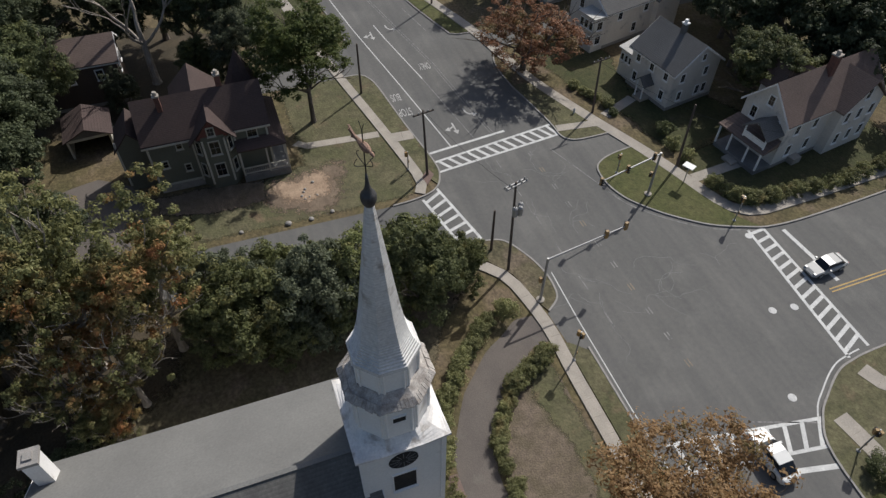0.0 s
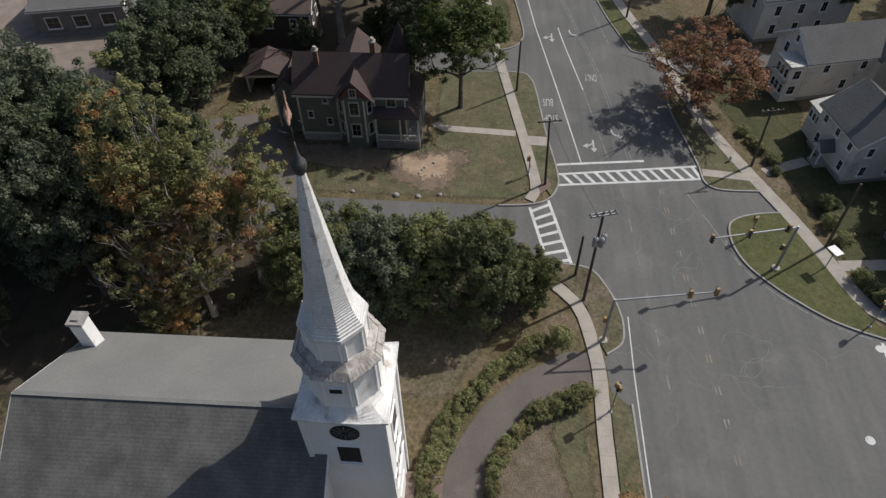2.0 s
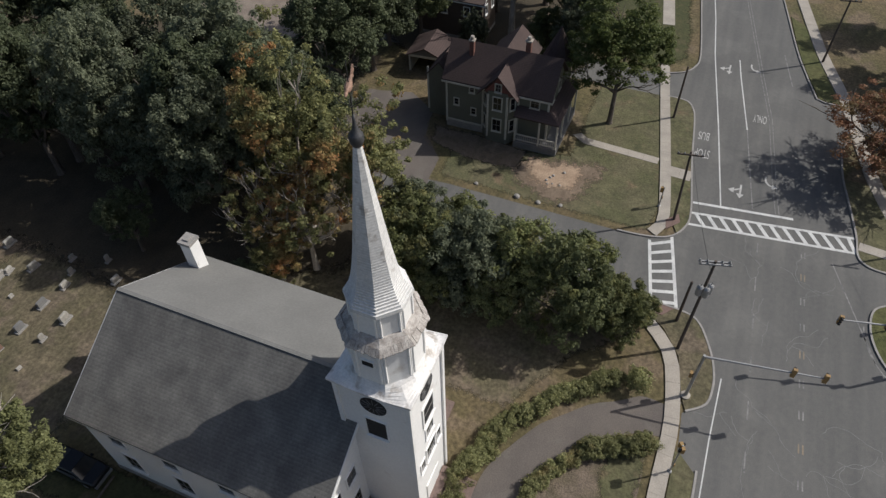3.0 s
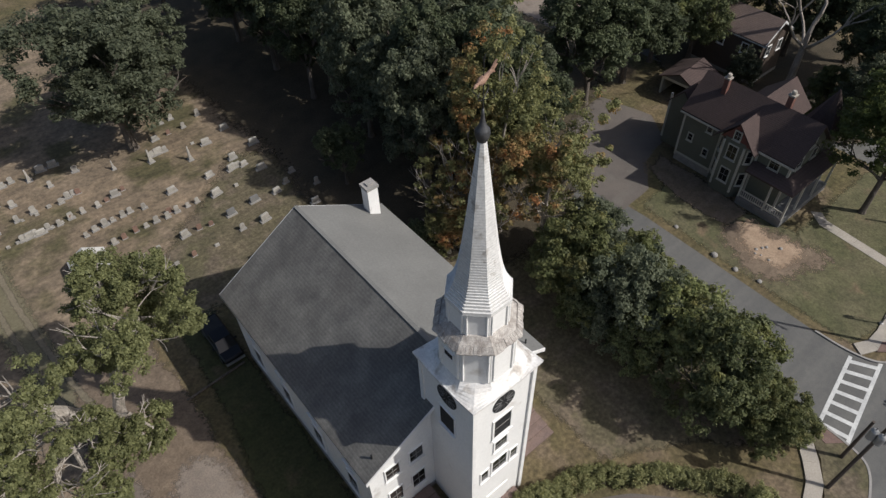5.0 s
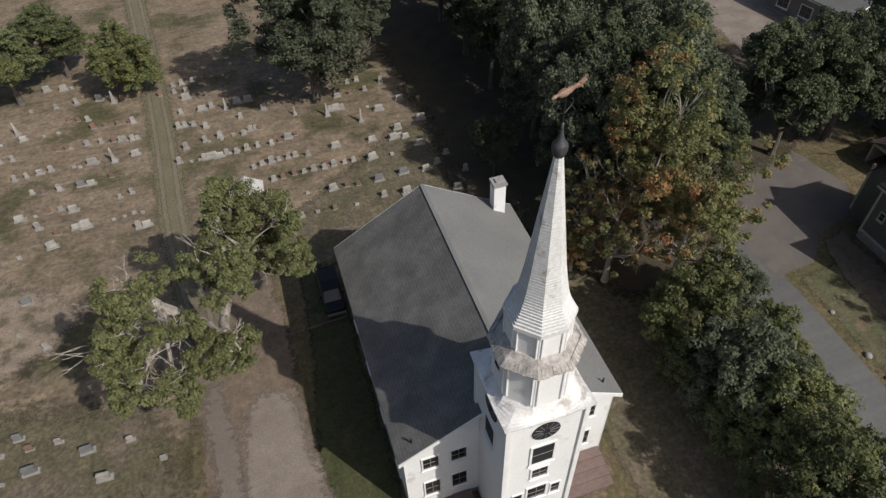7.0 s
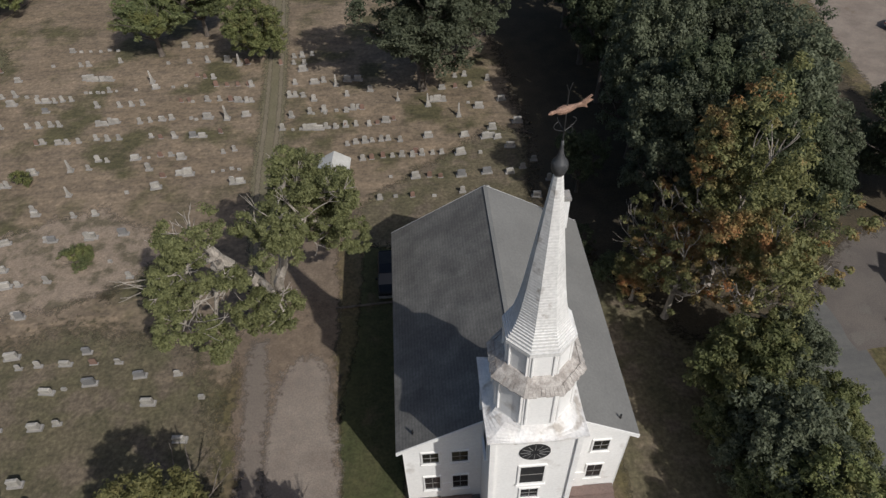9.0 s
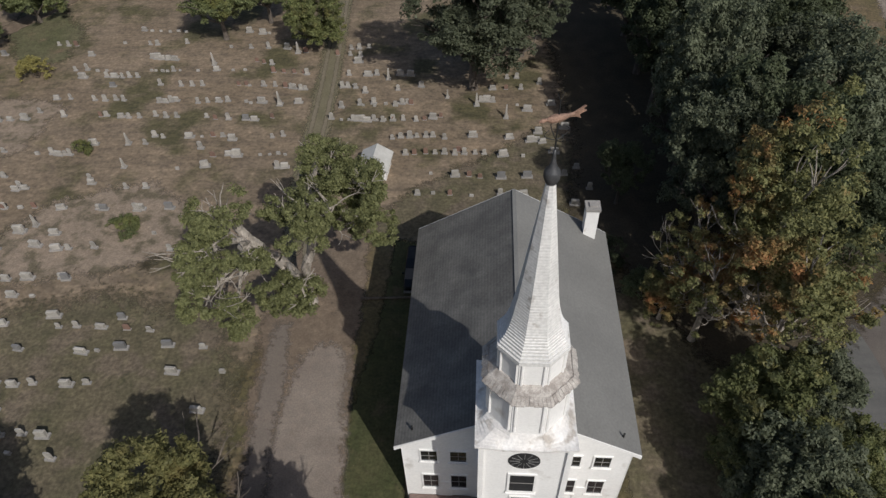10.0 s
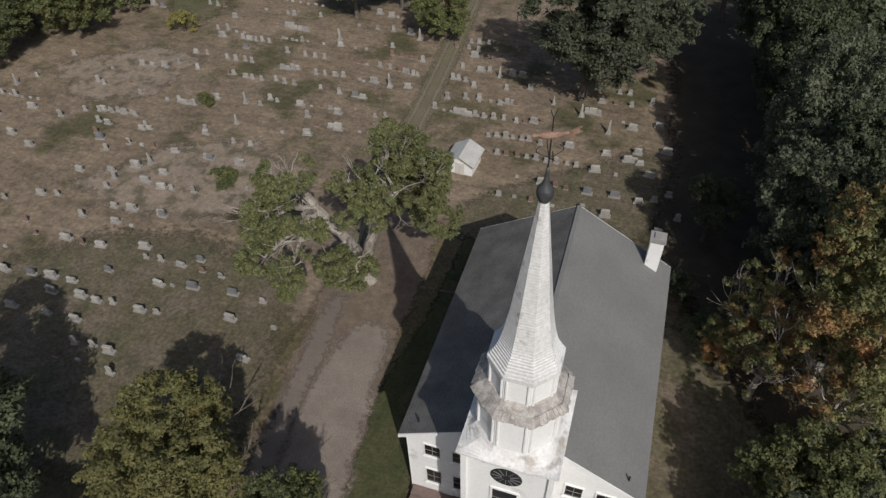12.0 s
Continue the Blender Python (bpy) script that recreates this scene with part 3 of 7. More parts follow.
def soft_patch(name, pts, z, material, label, width=0.8):
    """A sheet of ground whose border thins out over a width."""
    P = np.array(pts, dtype=float)
    Q = np.roll(P, -1, 0)
    step = max(0.12, width * 0.4)
    lo, hi = P.min(0) - width, P.max(0) + width
    nx, ny = (int(math.ceil((hi[k] - lo[k]) / step)) + 1 for k in (0, 1))
    gx, gy = np.meshgrid(lo[0] + step * np.arange(nx), lo[1] + step * np.arange(ny))
    G = np.stack([gx.ravel(), gy.ravel()], 1)
    near = np.full(len(G), 1e9)
    inside = np.zeros(len(G), dtype=bool)
    for a, b in zip(P, Q):
        d = b - a
        s = np.clip(((G - a) @ d) / max(1e-9, d @ d), 0, 1)
        near = np.minimum(near, np.hypot(*(G - a - s[:, None] * d).T))
        if a[1] != b[1]:
            cross = (G[:, 1] < a[1]) != (G[:, 1] < b[1])
            inside ^= cross & (G[:, 0] < (b[0] - a[0]) * (G[:, 1] - a[1]) / (b[1] - a[1]) + a[0])
    fade = np.clip(np.where(inside, near, -near) / width + 0.5, -0.3, 1.3)
    k = (np.arange(nx - 1)[None, :] + nx * np.arange(ny - 1)[:, None]).ravel()
    quads = np.stack([k, k + 1, k + nx + 1, k + nx], 1)
    quads = quads[fade[quads].max(1) > -0.29]
    used, back = np.unique(quads, return_inverse=True)
    quads = back.reshape(quads.shape)
    me = bpy.data.meshes.new(name)
    me.from_pydata([(x, y, z) for x, y in G[used]], [], quads.tolist())
    at = me.attributes.new("fade", "FLOAT", "POINT")
    at.data.foreach_set("value", fade[used].astype(np.float32))
    me.materials.append(faded(material))
    return tagged(new(name, me), label, kind="structure")


def band(line, w):
    """The outline of a ribbon along a line."""
    L, R = [], []
    for i, p in enumerate(line):
        a, b = Vector(line[max(i - 1, 0)]), Vector(line[min(i + 1, len(line) - 1)])
        d = (b - a).normalized()
        L.append((p[0] - d.y * w / 2, p[1] + d.x * w / 2))
        R.append((p[0] + d.y * w / 2, p[1] - d.x * w / 2))
    return L + R[::-1]


def strip(pts, w, z0, z1, closed=False):
    """A ribbon of width w along a line, from z0 to z1."""
    b = B()
    n = len(pts)
    P = [Vector((*p, 0)) for p in pts]
    side = []
    for i in range(n):
        d = (P[min(i + 1, n - 1)] - P[max(i - 1, 0)]).normalized()
        side.append(Vector((-d.y, d.x, 0)) * w / 2)
    v = []
    for p, s in zip(P, side):
        v += [(p.x + s.x, p.y + s.y, z1), (p.x - s.x, p.y - s.y, z1), (p.x + s.x, p.y + s.y, z0), (p.x - s.x, p.y - s.y, z0)]
    f = []
    for i in range(n - 1):
        a, c = 4 * i, 4 * i + 4
        f += [(a, a + 1, c + 1, c), (a + 2, a, c, c + 2), (a + 1, a + 3, c + 3, c + 1), (a + 3, a + 2, c + 2, c + 3)]
    f += [(0, 2, 3, 1), (4 * n - 4, 4 * n - 3, 4 * n - 1, 4 * n - 2)]
    return b.add(v, f)


def curve_pts(pts, per=6):
    """A smooth line through points (Catmull-Rom)."""
    out = []
    P = [Vector(p) for p in pts]
    for i in range(len(P) - 1):
        p0, p1, p2, p3 = P[max(i - 1, 0)], P[i], P[i + 1], P[min(i + 2, len(P) - 1)]
        for k in range(per):
            s = k / per
            out.append(tuple(0.5 * ((2 * p1) + (p2 - p0) * s + (2 * p0 - 5 * p1 + 4 * p2 - p3) * s * s + (3 * p1 - p0 - 3 * p2 + p3) * s ** 3)))
    out.append(tuple(P[-1]))
    return out

# ---- ground and roads ----
patch("ground", [(-400, -400), (400, -400), (400, 400), (-400, 400)], 0.0, M["grass"], "patchy dry grass ground")
soft_patch("cemetery_ground", blob([(-95, 2), (-60.3, 0.6), (-27, 3.6), (-20.4, 8.5), (-15.7, 24.1), (-7.8, 24.9), (2.9, 25.6), (7.8, 35), (8.8, 55.5), (2.5, 88.9), (-80, 105), (-110, 60)], 3, 1.2, 1), 0.004, M["dry"], "dry brown cemetery grass", 2.5)
NW = curve_pts([(12.2, -17.6), (13.3, -18.9), (15.0, -19.2), (16.6, -19.05), (18.2, -18.6), (20.5, -17.5), (21.3, -16.2), (21.5, -13.4)], 5)
NE = curve_pts([(28.6, -9.0), (28.8, -11.6), (29.5, -13.6), (31.2, -14.7), (33.6, -14.9), (40.3, -14.0), (47.8, -13.2), (50.1, -12.7), (51.3, -11.8), (51.5, -9.8)], 5)
NFAR = curve_pts([(55.9, -8), (57.0, -10.6), (58.6, -11.7), (61.4, -12), (71, -10.8), (84, -9), (100, -6.6), (150, 2)], 5)
SFAR = curve_pts([(150, -7), (100, -16.6), (82, -20), (68.9, -22.3), (64.3, -23.2)], 5) + [(60.4, -24.2), (56.8, -25.2), (56.3, -26.1), (56.2, -28.6), (56.2, -31)]
SE = curve_pts([(52.2, -33), (51.4, -29.8), (49, -28.1), (44.3, -27.9), (39.9, -28.5), (35.6, -29.1), (33.2, -29.2), (32.2, -29.8), (31.8, -31.2), (31.8, -34.8)], 5)
ISLE = curve_pts([(28.9, -35.4), (28.6, -33.2), (28.0, -31.4), (26.9, -30.3), (24.5, -30.1), (22.1, -30.8), (20.0, -32.3), (18.4, -33.8), (16.3, -36.4), (14.9, -39.5), (14.2, -42), (14.1, -47), (14.7, -59), (17, -90)], 5)
SW = curve_pts([(2, -90), (0.4, -58), (0.1, -42), (-0.2, -38.0), (-0.7, -36.2), (-2.0, -34.1), (-3.4, -32.4), (-6.2, -31.0), (-14, -30.6), (-22, -30.3), (-40, -30), (-150, -30)], 5)
asph = [(-150, -19.2), (7.4, -19), (8.9, -17.6), (12.0, -17.4)] + NW + [(21.9, -3.9), (22.9, 7.9), (23.3, 25.2), (27.9, 25.1), (28.9, 7.8)] + NE + [(51.1, 28.3), (55.4, 28.2)] + NFAR + SFAR + [(58.7, -71.4), (54.7, -71.6)] + SE + ISLE + SW
patch("road", [p for i, p in enumerate(asph) if i == 0 or (Vector(p) - Vector(asph[i - 1])).length > 0.02], 0.008, M["asphalt"], "grey asphalt road with sealed cracks")
patch("driveway", blob([(27.9, 9.7), (32.2, 10.1), (35.2, 13), (39.3, 13.9), (42.1, 17.6), (40.5, 23.4), (34.8, 23), (30.1, 19.3), (27.6, 16.5)], 1.2, 0.3, 3), 0.012, M["asphalt_old"], "asphalt house driveway")
patch("path", blob(curve_pts([(9.6, -17.2), (11.9, -17.0), (12.3, -14.8), (11.4, -13.0), (9.6, -10.4), (7.3, -8.1), (5.0, -6.7), (3.4, -5.9), (1.0, -5.4), (-4, -5.2), (-13.6, -3.6), (-14, -6.6), (-4, -8.0), (0.8, -8.2), (2.9, -8.8), (5.4, -10.1), (7.7, -12.6), (9.4, -14.9)], 4), 1.0, 0.12, 5), 0.012, M["asphalt_old"], "curved worn asphalt drive")
patch("mulch_bed", blob([(9.2, -15.6), (7.4, -12.7), (5.2, -10.4), (2.6, -9.1), (0, -8.6), (-5, -8.6), (-6, -15.6), (2, -15.7)], 1.0, 0.2, 6), 0.006, M["mulch"], "dry mulched bed of grass")
soft_patch("drive_dirt", blob([(-10.6, -1.6), (-11.8, 6.4), (-11.9, 13.3), (-12.4, 24), (-14.7, 28.9), (-18.1, 28), (-18.7, 22.2), (-20, 15.4), (-19.5, 9.5), (-18.2, 0.5)], 0.8, 0.8, 27), 0.016, M["dirt"], "bare dirt at end of drive", 1.2)
soft_patch("gravel_drive", blob([(-14.3, -17), (-11.6, -11.7), (-10.9, -0.6), (-12, 6.9), (-12.7, 11.9), (-14.5, 13.3), (-16.3, 11.4), (-17, 5.5), (-16.4, -1.5), (-18.6, -11.6), (-19.1, -17)], 0.7, 0.5, 7), 0.024, M["gravel"], "pale gravel drive beside church", 1.7)
soft_patch("drive_lane", blob([(-16.2, -1.5), (-16.9, 5.5), (-17.1, 10.4), (-17.8, 15), (-19, 14.8), (-18.8, 9.5), (-18.3, 3.5), (-17.9, -3.5)], 0.7, 0.3, 28), 0.028, M["lane"], "worn greyish drive lane", 1.5)
TRACK = curve_pts([(-18.4, 20.2), (-19.6, 28), (-20.3, 35.7), (-20.8, 47), (-21.7, 60), (-22.7, 71.8), (-26, 110)], 8)
soft_patch("track_grass", band(TRACK, 2.8), 0.012, M["track"], "thin green grass along cart track", 1.3)
for k in (-0.72, 0.72):
    soft_patch("cart_track", band([(x + k, y) for x, y in TRACK], 0.5), 0.020, M["rut"], "faint wheel track in grass", 0.4)
soft_patch("cemetery_turf", blob([(-50, 8.7), (-43.8, 14.6), (-34.7, 17.5), (-23.8, 15.4), (-20.9, 8.5), (-19.5, 0.5), (-22.1, -5.5), (-40.2, -5.5), (-52.2, 0.6)], 1.5, 1.2, 31), 0.008, M["turf"], "thin olive turf at cemetery edge", 5.0)
soft_patch("cemetery_turf", blob([(-13.7, 25), (-8.7, 32.6), (-1.9, 37.2), (4, 42.7), (7.8, 38.8), (5.9, 29.4), (-0, 23.8)], 1.5, 1.2, 32), 0.008, M["turf"], "thin olive turf behind church", 2.2)
soft_patch("cemetery_turf", blob([(-39.6, 22.5), (-35.5, 27.3), (-30.6, 25.3), (-31.7, 20.4)], 1.0, 1.2, 33), 0.008, M["turf"], "thin olive turf between graves", 1.5)
soft_patch("cemetery_turf", blob([(-68, 63), (-69, 70), (-64, 71.5), (-56.6, 63), (-56.3, 55.5), (-61, 54)], 1.5, 1.2, 36), 0.008, M["lawn"], "green turf at far cemetery corner", 3.0)
soft_patch("bare_soil", blob([(-51.6, 20.6), (-43.3, 30.3), (-35.3, 32.1), (-27.6, 26.2), (-32.7, 20.4), (-42.7, 18.6)], 1.2, 1.6, 34), 0.012, M["sandy"], "worn pale soil between graves", 2.2)
soft_patch("bare_soil", blob([(-68.7, 40), (-58.5, 47.6), (-50.7, 45.6), (-53, 36.1), (-63, 34.2)], 1.2, 1.6, 35), 0.012, M["sandy"], "worn pale soil between graves", 2.2)
soft_patch("track_edge", blob(curve_pts([(-110, 30), (-86.3, 43.7), (-71.2, 57.4), (-63.2, 69.8), (-56.3, 90.2), (-59.6, 90.3), (-66.6, 69.8), (-74.6, 57.4), (-90.1, 45.5), (-112, 33)], 4), 1.5, 0.3, 9), 0.012, M["dirt"], "dirt lane along cemetery edge", 0.9)
soft_patch("sand_patch", blob([(31.8, -1.3), (32.9, 1.1), (35.1, 1.6), (35.9, -1.7), (35.8, -4.5), (34, -3.3), (32.4, -3)], 0.25, 1.1, 10), 0.016, M["sand"], "bare sandy soil patch", 1.7)
soft_patch("soil_patch", blob([(30.5, -2.2), (31.9, 1.9), (35.4, 3.2), (36.3, -2.1), (36.6, -6.2), (33.4, -5), (31.5, -4.6)], 0.3, 1.2, 16), 0.010, M["dirt"], "thin bare soil round the sand", 2.2)
soft_patch("lot", blob([(47.8, 35.9), (59, 31.9), (79.2, 46.2), (77.7, 77.6), (51.3, 74), (49, 57.9), (47.5, 47)], 3, 0.8, 11), 0.012, M["gravel"], "pale gravel parking lot", 1.5)
soft_patch("church_lawn", blob([(7.9, -5.3), (13.9, -8.8), (17.9, -12.9), (19.8, -7.9), (20.6, 4), (19.5, 15.7), (7.8, 19.8), (7.7, 2.2)], 1.2, 0.3, 12), 0.004, M["turf"], "thin lawn beside church", 1.2)
# real green strip, its dark tone and outline following the church's shadow
soft_patch("side_lawn", blob([(-10.8, -4.6), (-7, -3.1), (-7, 2.4), (-6.9, 23.9), (-10, 24.9), (-10.5, 14.3), (-11.5, 8.4), (-11.4, 1.4)], 1.0, 0.3, 13), 0.020, M["shadelawn"], "green grass strip beside church, darkened as its shadow", 0.9)
soft_patch("house_lawn", blob([(29.5, -11.4), (37.5, -13), (51, -11.1), (53.6, -2.3), (46.9, -2.2), (37.3, -2.3), (35.1, 9.6), (29.9, 9.1)], 1.2, 0.2, 14), 0.004, M["lawn"], "patchy house lawn", 1.0)

# both dark sheets deepen tree shade on the ground, beyond any litter
soft_patch("forest_floor", blob([(4.9, 24.6), (9.6, 22.5), (15.5, 12), (23.5, 11.7), (32, 21.2), (46.1, 26.6), (45.4, 56.2), (37.5, 87.7), (0.6, 89), (6, 57.4), (7.3, 38.8)], 2.0, 1.0, 45), 0.016, M["litter"], "leaf litter under the woods, darkened as tree shade", 3.5)
soft_patch("shaded_yard", blob([(49.8, 22), (49.4, 14), (48.6, 6), (54, 0.5), (66, 2), (72, 14), (62, 25), (54, 27)], 2.0, 0.8, 47), 0.010, M["litter"], "back yard litter sheet coloured dark as shade", 2.0)
soft_patch("house_bed", blob([(33.7, 2.4), (36.4, 2), (37.2, 7.2), (37.1, 12.7), (34.7, 12.1), (33.2, 7.7)], 0.8, 0.5, 41), 0.012, M["mulch"], "dark bare bed along the house", 0.8)
# green lawns with the shade of nearby trees painted into the colour
soft_patch("front_lawn", blob([(34.7, -37.5), (43, -34), (51.7, -32.1), (55.8, -36.1), (46.2, -42.3), (38.3, -40.9), (36, -47.7), (29.6, -50.9), (26.9, -44.7), (26.3, -39.4)], 1.2, 0.5, 42), 0.004, M["shadelawn"], "green house lawn with tree shade in its colour", 1.2)
soft_patch("front_lawn", blob([(17.9, -41.6), (20.8, -39.7), (25.9, -39.4), (27.6, -51), (26.9, -63.8), (18.2, -61.8)], 1.2, 0.4, 43), 0.004, M["shadelawn"], "green house lawn with tree shade in its colour", 1.0)
soft_patch("pavement_grass", blob([(-6, -15.5), (2, -15.4), (9.2, -15.7), (7.6, -13.2), (5.2, -13), (2, -13.8), (-6, -14.2)], 0.8, 0.4, 44), 0.010, M["lawn"], "green grass strip by pavement", 1.0)
# kerbs
for ln in ([(-150, -19.0), (7.9, -19.0)], NW, NE, NFAR, SFAR, SE, ISLE, SW):
    part("kerb", strip(ln, 0.16, 0.0, 0.13), M["granite"], label="granite kerb")["kind"] = "structure"


def raised(name, pts, label, material="lawn", z=0.1):
    return patch(name, pts, z, M[material], label, th=z)


raised("verge", [(-150, -18.9), (7.6, -18.9), (8.8, -17.7), (8.8, -17.4), (-150, -17.3)], "grass verge beside pavement")
raised("verge", [p for p in NW] + [(20.6, -12.9), (19.0, -14.9), (16.8, -16.4), (13.3, -17.15)], "worn grass verge at corner", "turf")
raised("verge", NE[12:] + [(51.4, -10.0), (46.9, -10.75), (40.0, -12.0), (35.1, -12.75), (32, -13.2)], "grass verge beside pavement")
raised("verge", [p for p in ISLE if p[1] > -41] + [(16.1, -39.7), (18.9, -38.5), (23.5, -37.3), (27.6, -36.5)], "green grass island behind kerb", "isle")
raised("verge", [(68.9, -22.5), (64.3, -23.4), (60.4, -24.4), (56.9, -25.4), (56.5, -26.2), (56.5, -27.8), (57.6, -27.3), (66.1, -24.9), (73.1, -23.4), (75, -21.6)], "grass verge beside pavement", "isle")
raised("verge", [p for p in SE if p[0] < 44] + [(33.6, -34.1), (43.4, -31.1)], "grass verge beside pavement")
raised("verge", [p for p in SW if -14 < p[0] and p[1] > -45] + [(-14.1, -46.2)], "grass corner beside road")


def pavement(line, w, z, label="pale concrete pavement", every=1.5):
    """Concrete slabs laid one by one along a line, with open joints."""
    base = tagged(new("pavement"), label, kind="structure")
    P = [Vector(p) for p in line]
    L = [0.0]
    for a, b in zip(P, P[1:]):
        L.append(L[-1] + (b - a).length)
    def at(s):
        for i in range(len(P) - 1):
            if s <= L[i + 1] or i == len(P) - 2:
                return P[i].lerp(P[i + 1], (s - L[i]) / max(1e-6, L[i + 1] - L[i]))
    n = max(1, round(L[-1] / every))
    every = L[-1] / n

    def side(s):
        d = (at(min(s + 0.6, L[-1])) - at(max(s - 0.6, 0))).normalized()
        return Vector((-d.y, d.x)) * w / 2

    for k in range(n):
        s0, s1 = k * every + 0.006, (k + 1) * every - 0.006
        a, c, sa, sc = at(s0), at(s1), side(s0), side(s1)
        q = [a + sa, a - sa, c - sc, c + sc]
        part("slab", B().prism([(p.x, p.y) for p in q[::-1]], 0, z + random.uniform(-0.004, 0.004)), M["concrete"], base)
    return base


pavement(curve_pts([(-40, -16.6), (0, -16.75), (5.7, -16.75), (10.2, -16.85), (13.2, -16.55), (16.6, -15.8), (18.6, -14.3), (20.4, -12.4)], 4), 1.08, 0.115)
pavement(curve_pts([(29.4, -12.0), (31.2, -12.7), (36, -12.1), (43.75, -10.8), (52.9, -9.2), (56.7, -8.6), (58, -8.3)], 4), 1.05, 0.115)
pavement([(41.2, -2.0), (40.4, -2.6), (39.8, -10.8)], 1.0, 0.03, "pale concrete house walk")
pavement([(67.6, -7.2), (77.4, -5.6), (96, -2.6)], 1.5, 0.03)
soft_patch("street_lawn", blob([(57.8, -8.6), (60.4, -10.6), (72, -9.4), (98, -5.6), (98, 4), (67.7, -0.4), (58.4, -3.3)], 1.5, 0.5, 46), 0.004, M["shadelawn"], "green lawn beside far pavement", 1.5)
pavement([(38.6, -11.9), (38.45, -14.2)], 1.5, 0.125, "pale concrete kerb walk")
pavement(curve_pts([(81, -22.6), (73.1, -24.2), (66.1, -25.7), (57.6, -28.1), (49.7, -29.6), (42.6, -31.1), (34.4, -33.9), (28.1, -36.3), (23.4, -37.8), (18.5, -39.3), (16.7, -41), (16.4, -44.8), (17.2, -61.8)], 4), 1.3, 0.118)
pavement([(33.7, -34.0), (34.3, -29.3)], 1.05, 0.125, "pale concrete walk to crossing")
pavement(curve_pts([(-1.1, -38.2), (-3.1, -39.2), (-4.9, -42.9), (-5.9, -51.4)], 4), 1.4, 0.125)
pavement([(-3.8, -33.6), (-6.5, -34), (-20.2, -33.9)], 1.4, 0.125)
pavement([(34.7, -35.5), (36.7, -40.2)], 1.2, 0.03, "concrete front walk")
pavement([(22.5, -38.8), (23, -45.1)], 1.2, 0.03, "concrete front walk")
patch("ramp_pad", [(30.3, -13.1), (31.6, -14.2), (32.7, -13.9), (31.5, -12.9)], 0.128, M["brickpad"], "red tactile kerb ramp", th=0.1)
patch("ramp_pad", [(20.3, -14.5), (21.3, -15.3), (21.4, -13.5), (20.5, -13.1)], 0.128, M["brickpad"], "red tactile kerb ramp", th=0.1)

# painted lines
PZ = 0.013


def painted(name, pts, w, material="line", label="white painted road line"):
    return tagged(part(name, strip(pts, w, 0.006, PZ), M[material]), label, kind="structure")


def crossing(a, b, c, d, n, bars=True, slant=0.0):
    """A ladder crosswalk between the lines a-b and c-d."""
    a, b, c, d = (Vector(p) for p in (a, b, c, d))
    top = tagged(new("crosswalk"), "white ladder crosswalk with worn bars", kind="structure")
    for p, q in ((a, b), (c, d)):
        part("bar", strip([tuple(p), tuple(q)], 0.27, 0.006, PZ), M["line"], top)
    for k in range(n):
        s = (k + 0.5) / n
        s2 = min(1, max(0, s + slant / n))
        part("bar", strip([tuple(a.lerp(b, s)), tuple(c.lerp(d, s2))], 0.33, 0.006, PZ + 0.003), M["line"], top)


crossing((33.4, -14.8), (35.3, -29.0), (31.8, -14.8), (33.4, -29.05), 13, slant=0.9)
painted("stop_line", [(34.9, -14.9), (35.9, -23.8)], 0.3)
crossing((28.5, -12), (21.0, -13.5), (29.6, -13.8), (21.4, -15.5), 7)
crossing((14.6, -39.4), (0.1, -38.1), (14.2, -40.9), (0.5, -40.4), 13, slant=-0.6)
painted("stop_line", [(13.5, -42.6), (6.8, -43.0)], 0.4)
crossing((-1.4, -20.2), (-3.5, -32.8), (-3.7, -20.2), (-5.4, -31.4), 9)
painted("stop_line", [(-5.9, -26.6), (-6.8, -30.8)], 0.4)
painted("lane_line", [(35.3, -17.4), (47.9, -15.7), (62.3, -13.6), (71.2, -12.6), (100, -8.6), (150, -1)], 0.12)
painted("lane_line", [(48.3, -18.6), (58.3, -17), (62.1, -16.5)], 0.12)
painted("lane_line", [(36, -20.2), (48.3, -18.6)], 0.1, "worn")
painted("lane_line", [(58.5, -22.6), (65.1, -21.4)], 0.1, "worn")
for k in (-0.16, 0.16):
    painted("centre_line", [(36, -22.4 + k), (39.9, -21.9 + k), (50.9, -20.8 + k), (59.3, -19.3 + k), (71.9, -17.1 + k), (100, -12.4 + k), (150, -4 + k)], 0.07, "worn", "worn double yellow centre line")
    painted("centre_line", [(6.1 + k, -41.6), (6.3 + k, -60), (8 + k, -90)], 0.12, "yellow", "double yellow centre line")
    painted("centre_line", [(-7.2, -25.2 + k), (-150, -25.0 + k)], 0.12, "yellow", "double yellow centre line")
painted("edge_line", [(-150, -19.75), (2.5, -19.4), (10.6, -19.5), (16, -19.7)], 0.09)
painted("edge_line", [p for p in NW if p[0] > 16][2:], 0.1, "worn")
painted("edge_line", [(-3.6, -31.7), (-1.9, -27.1)], 0.1, "worn")
painted("edge_line", [(x + 0.5, y) for x, y in SW if -40 < y and x > -4], 0.12)
painted("edge_line", [(x * 0.985, y + 0.45) for x, y in ISLE if y > -41 and x < 26], 0.1, "worn")
for k in range(11):
    x = 3.6 + k * 2.75
    for j in (-0.14, 0.14):
        painted("dash", [(x, -25.75 + k * 0.09 + j), (x + 0.75, -25.72 + k * 0.09 + j)], 0.1, "worn" if k % 3 else "wornyellow", "worn centre dash")
for k in range(6):
    painted("dash", [(9 + k * 4.2, -22.0 + k * 0.18), (10.6 + k * 4.2, -21.95 + k * 0.18)], 0.1, "worn", "worn lane dash")
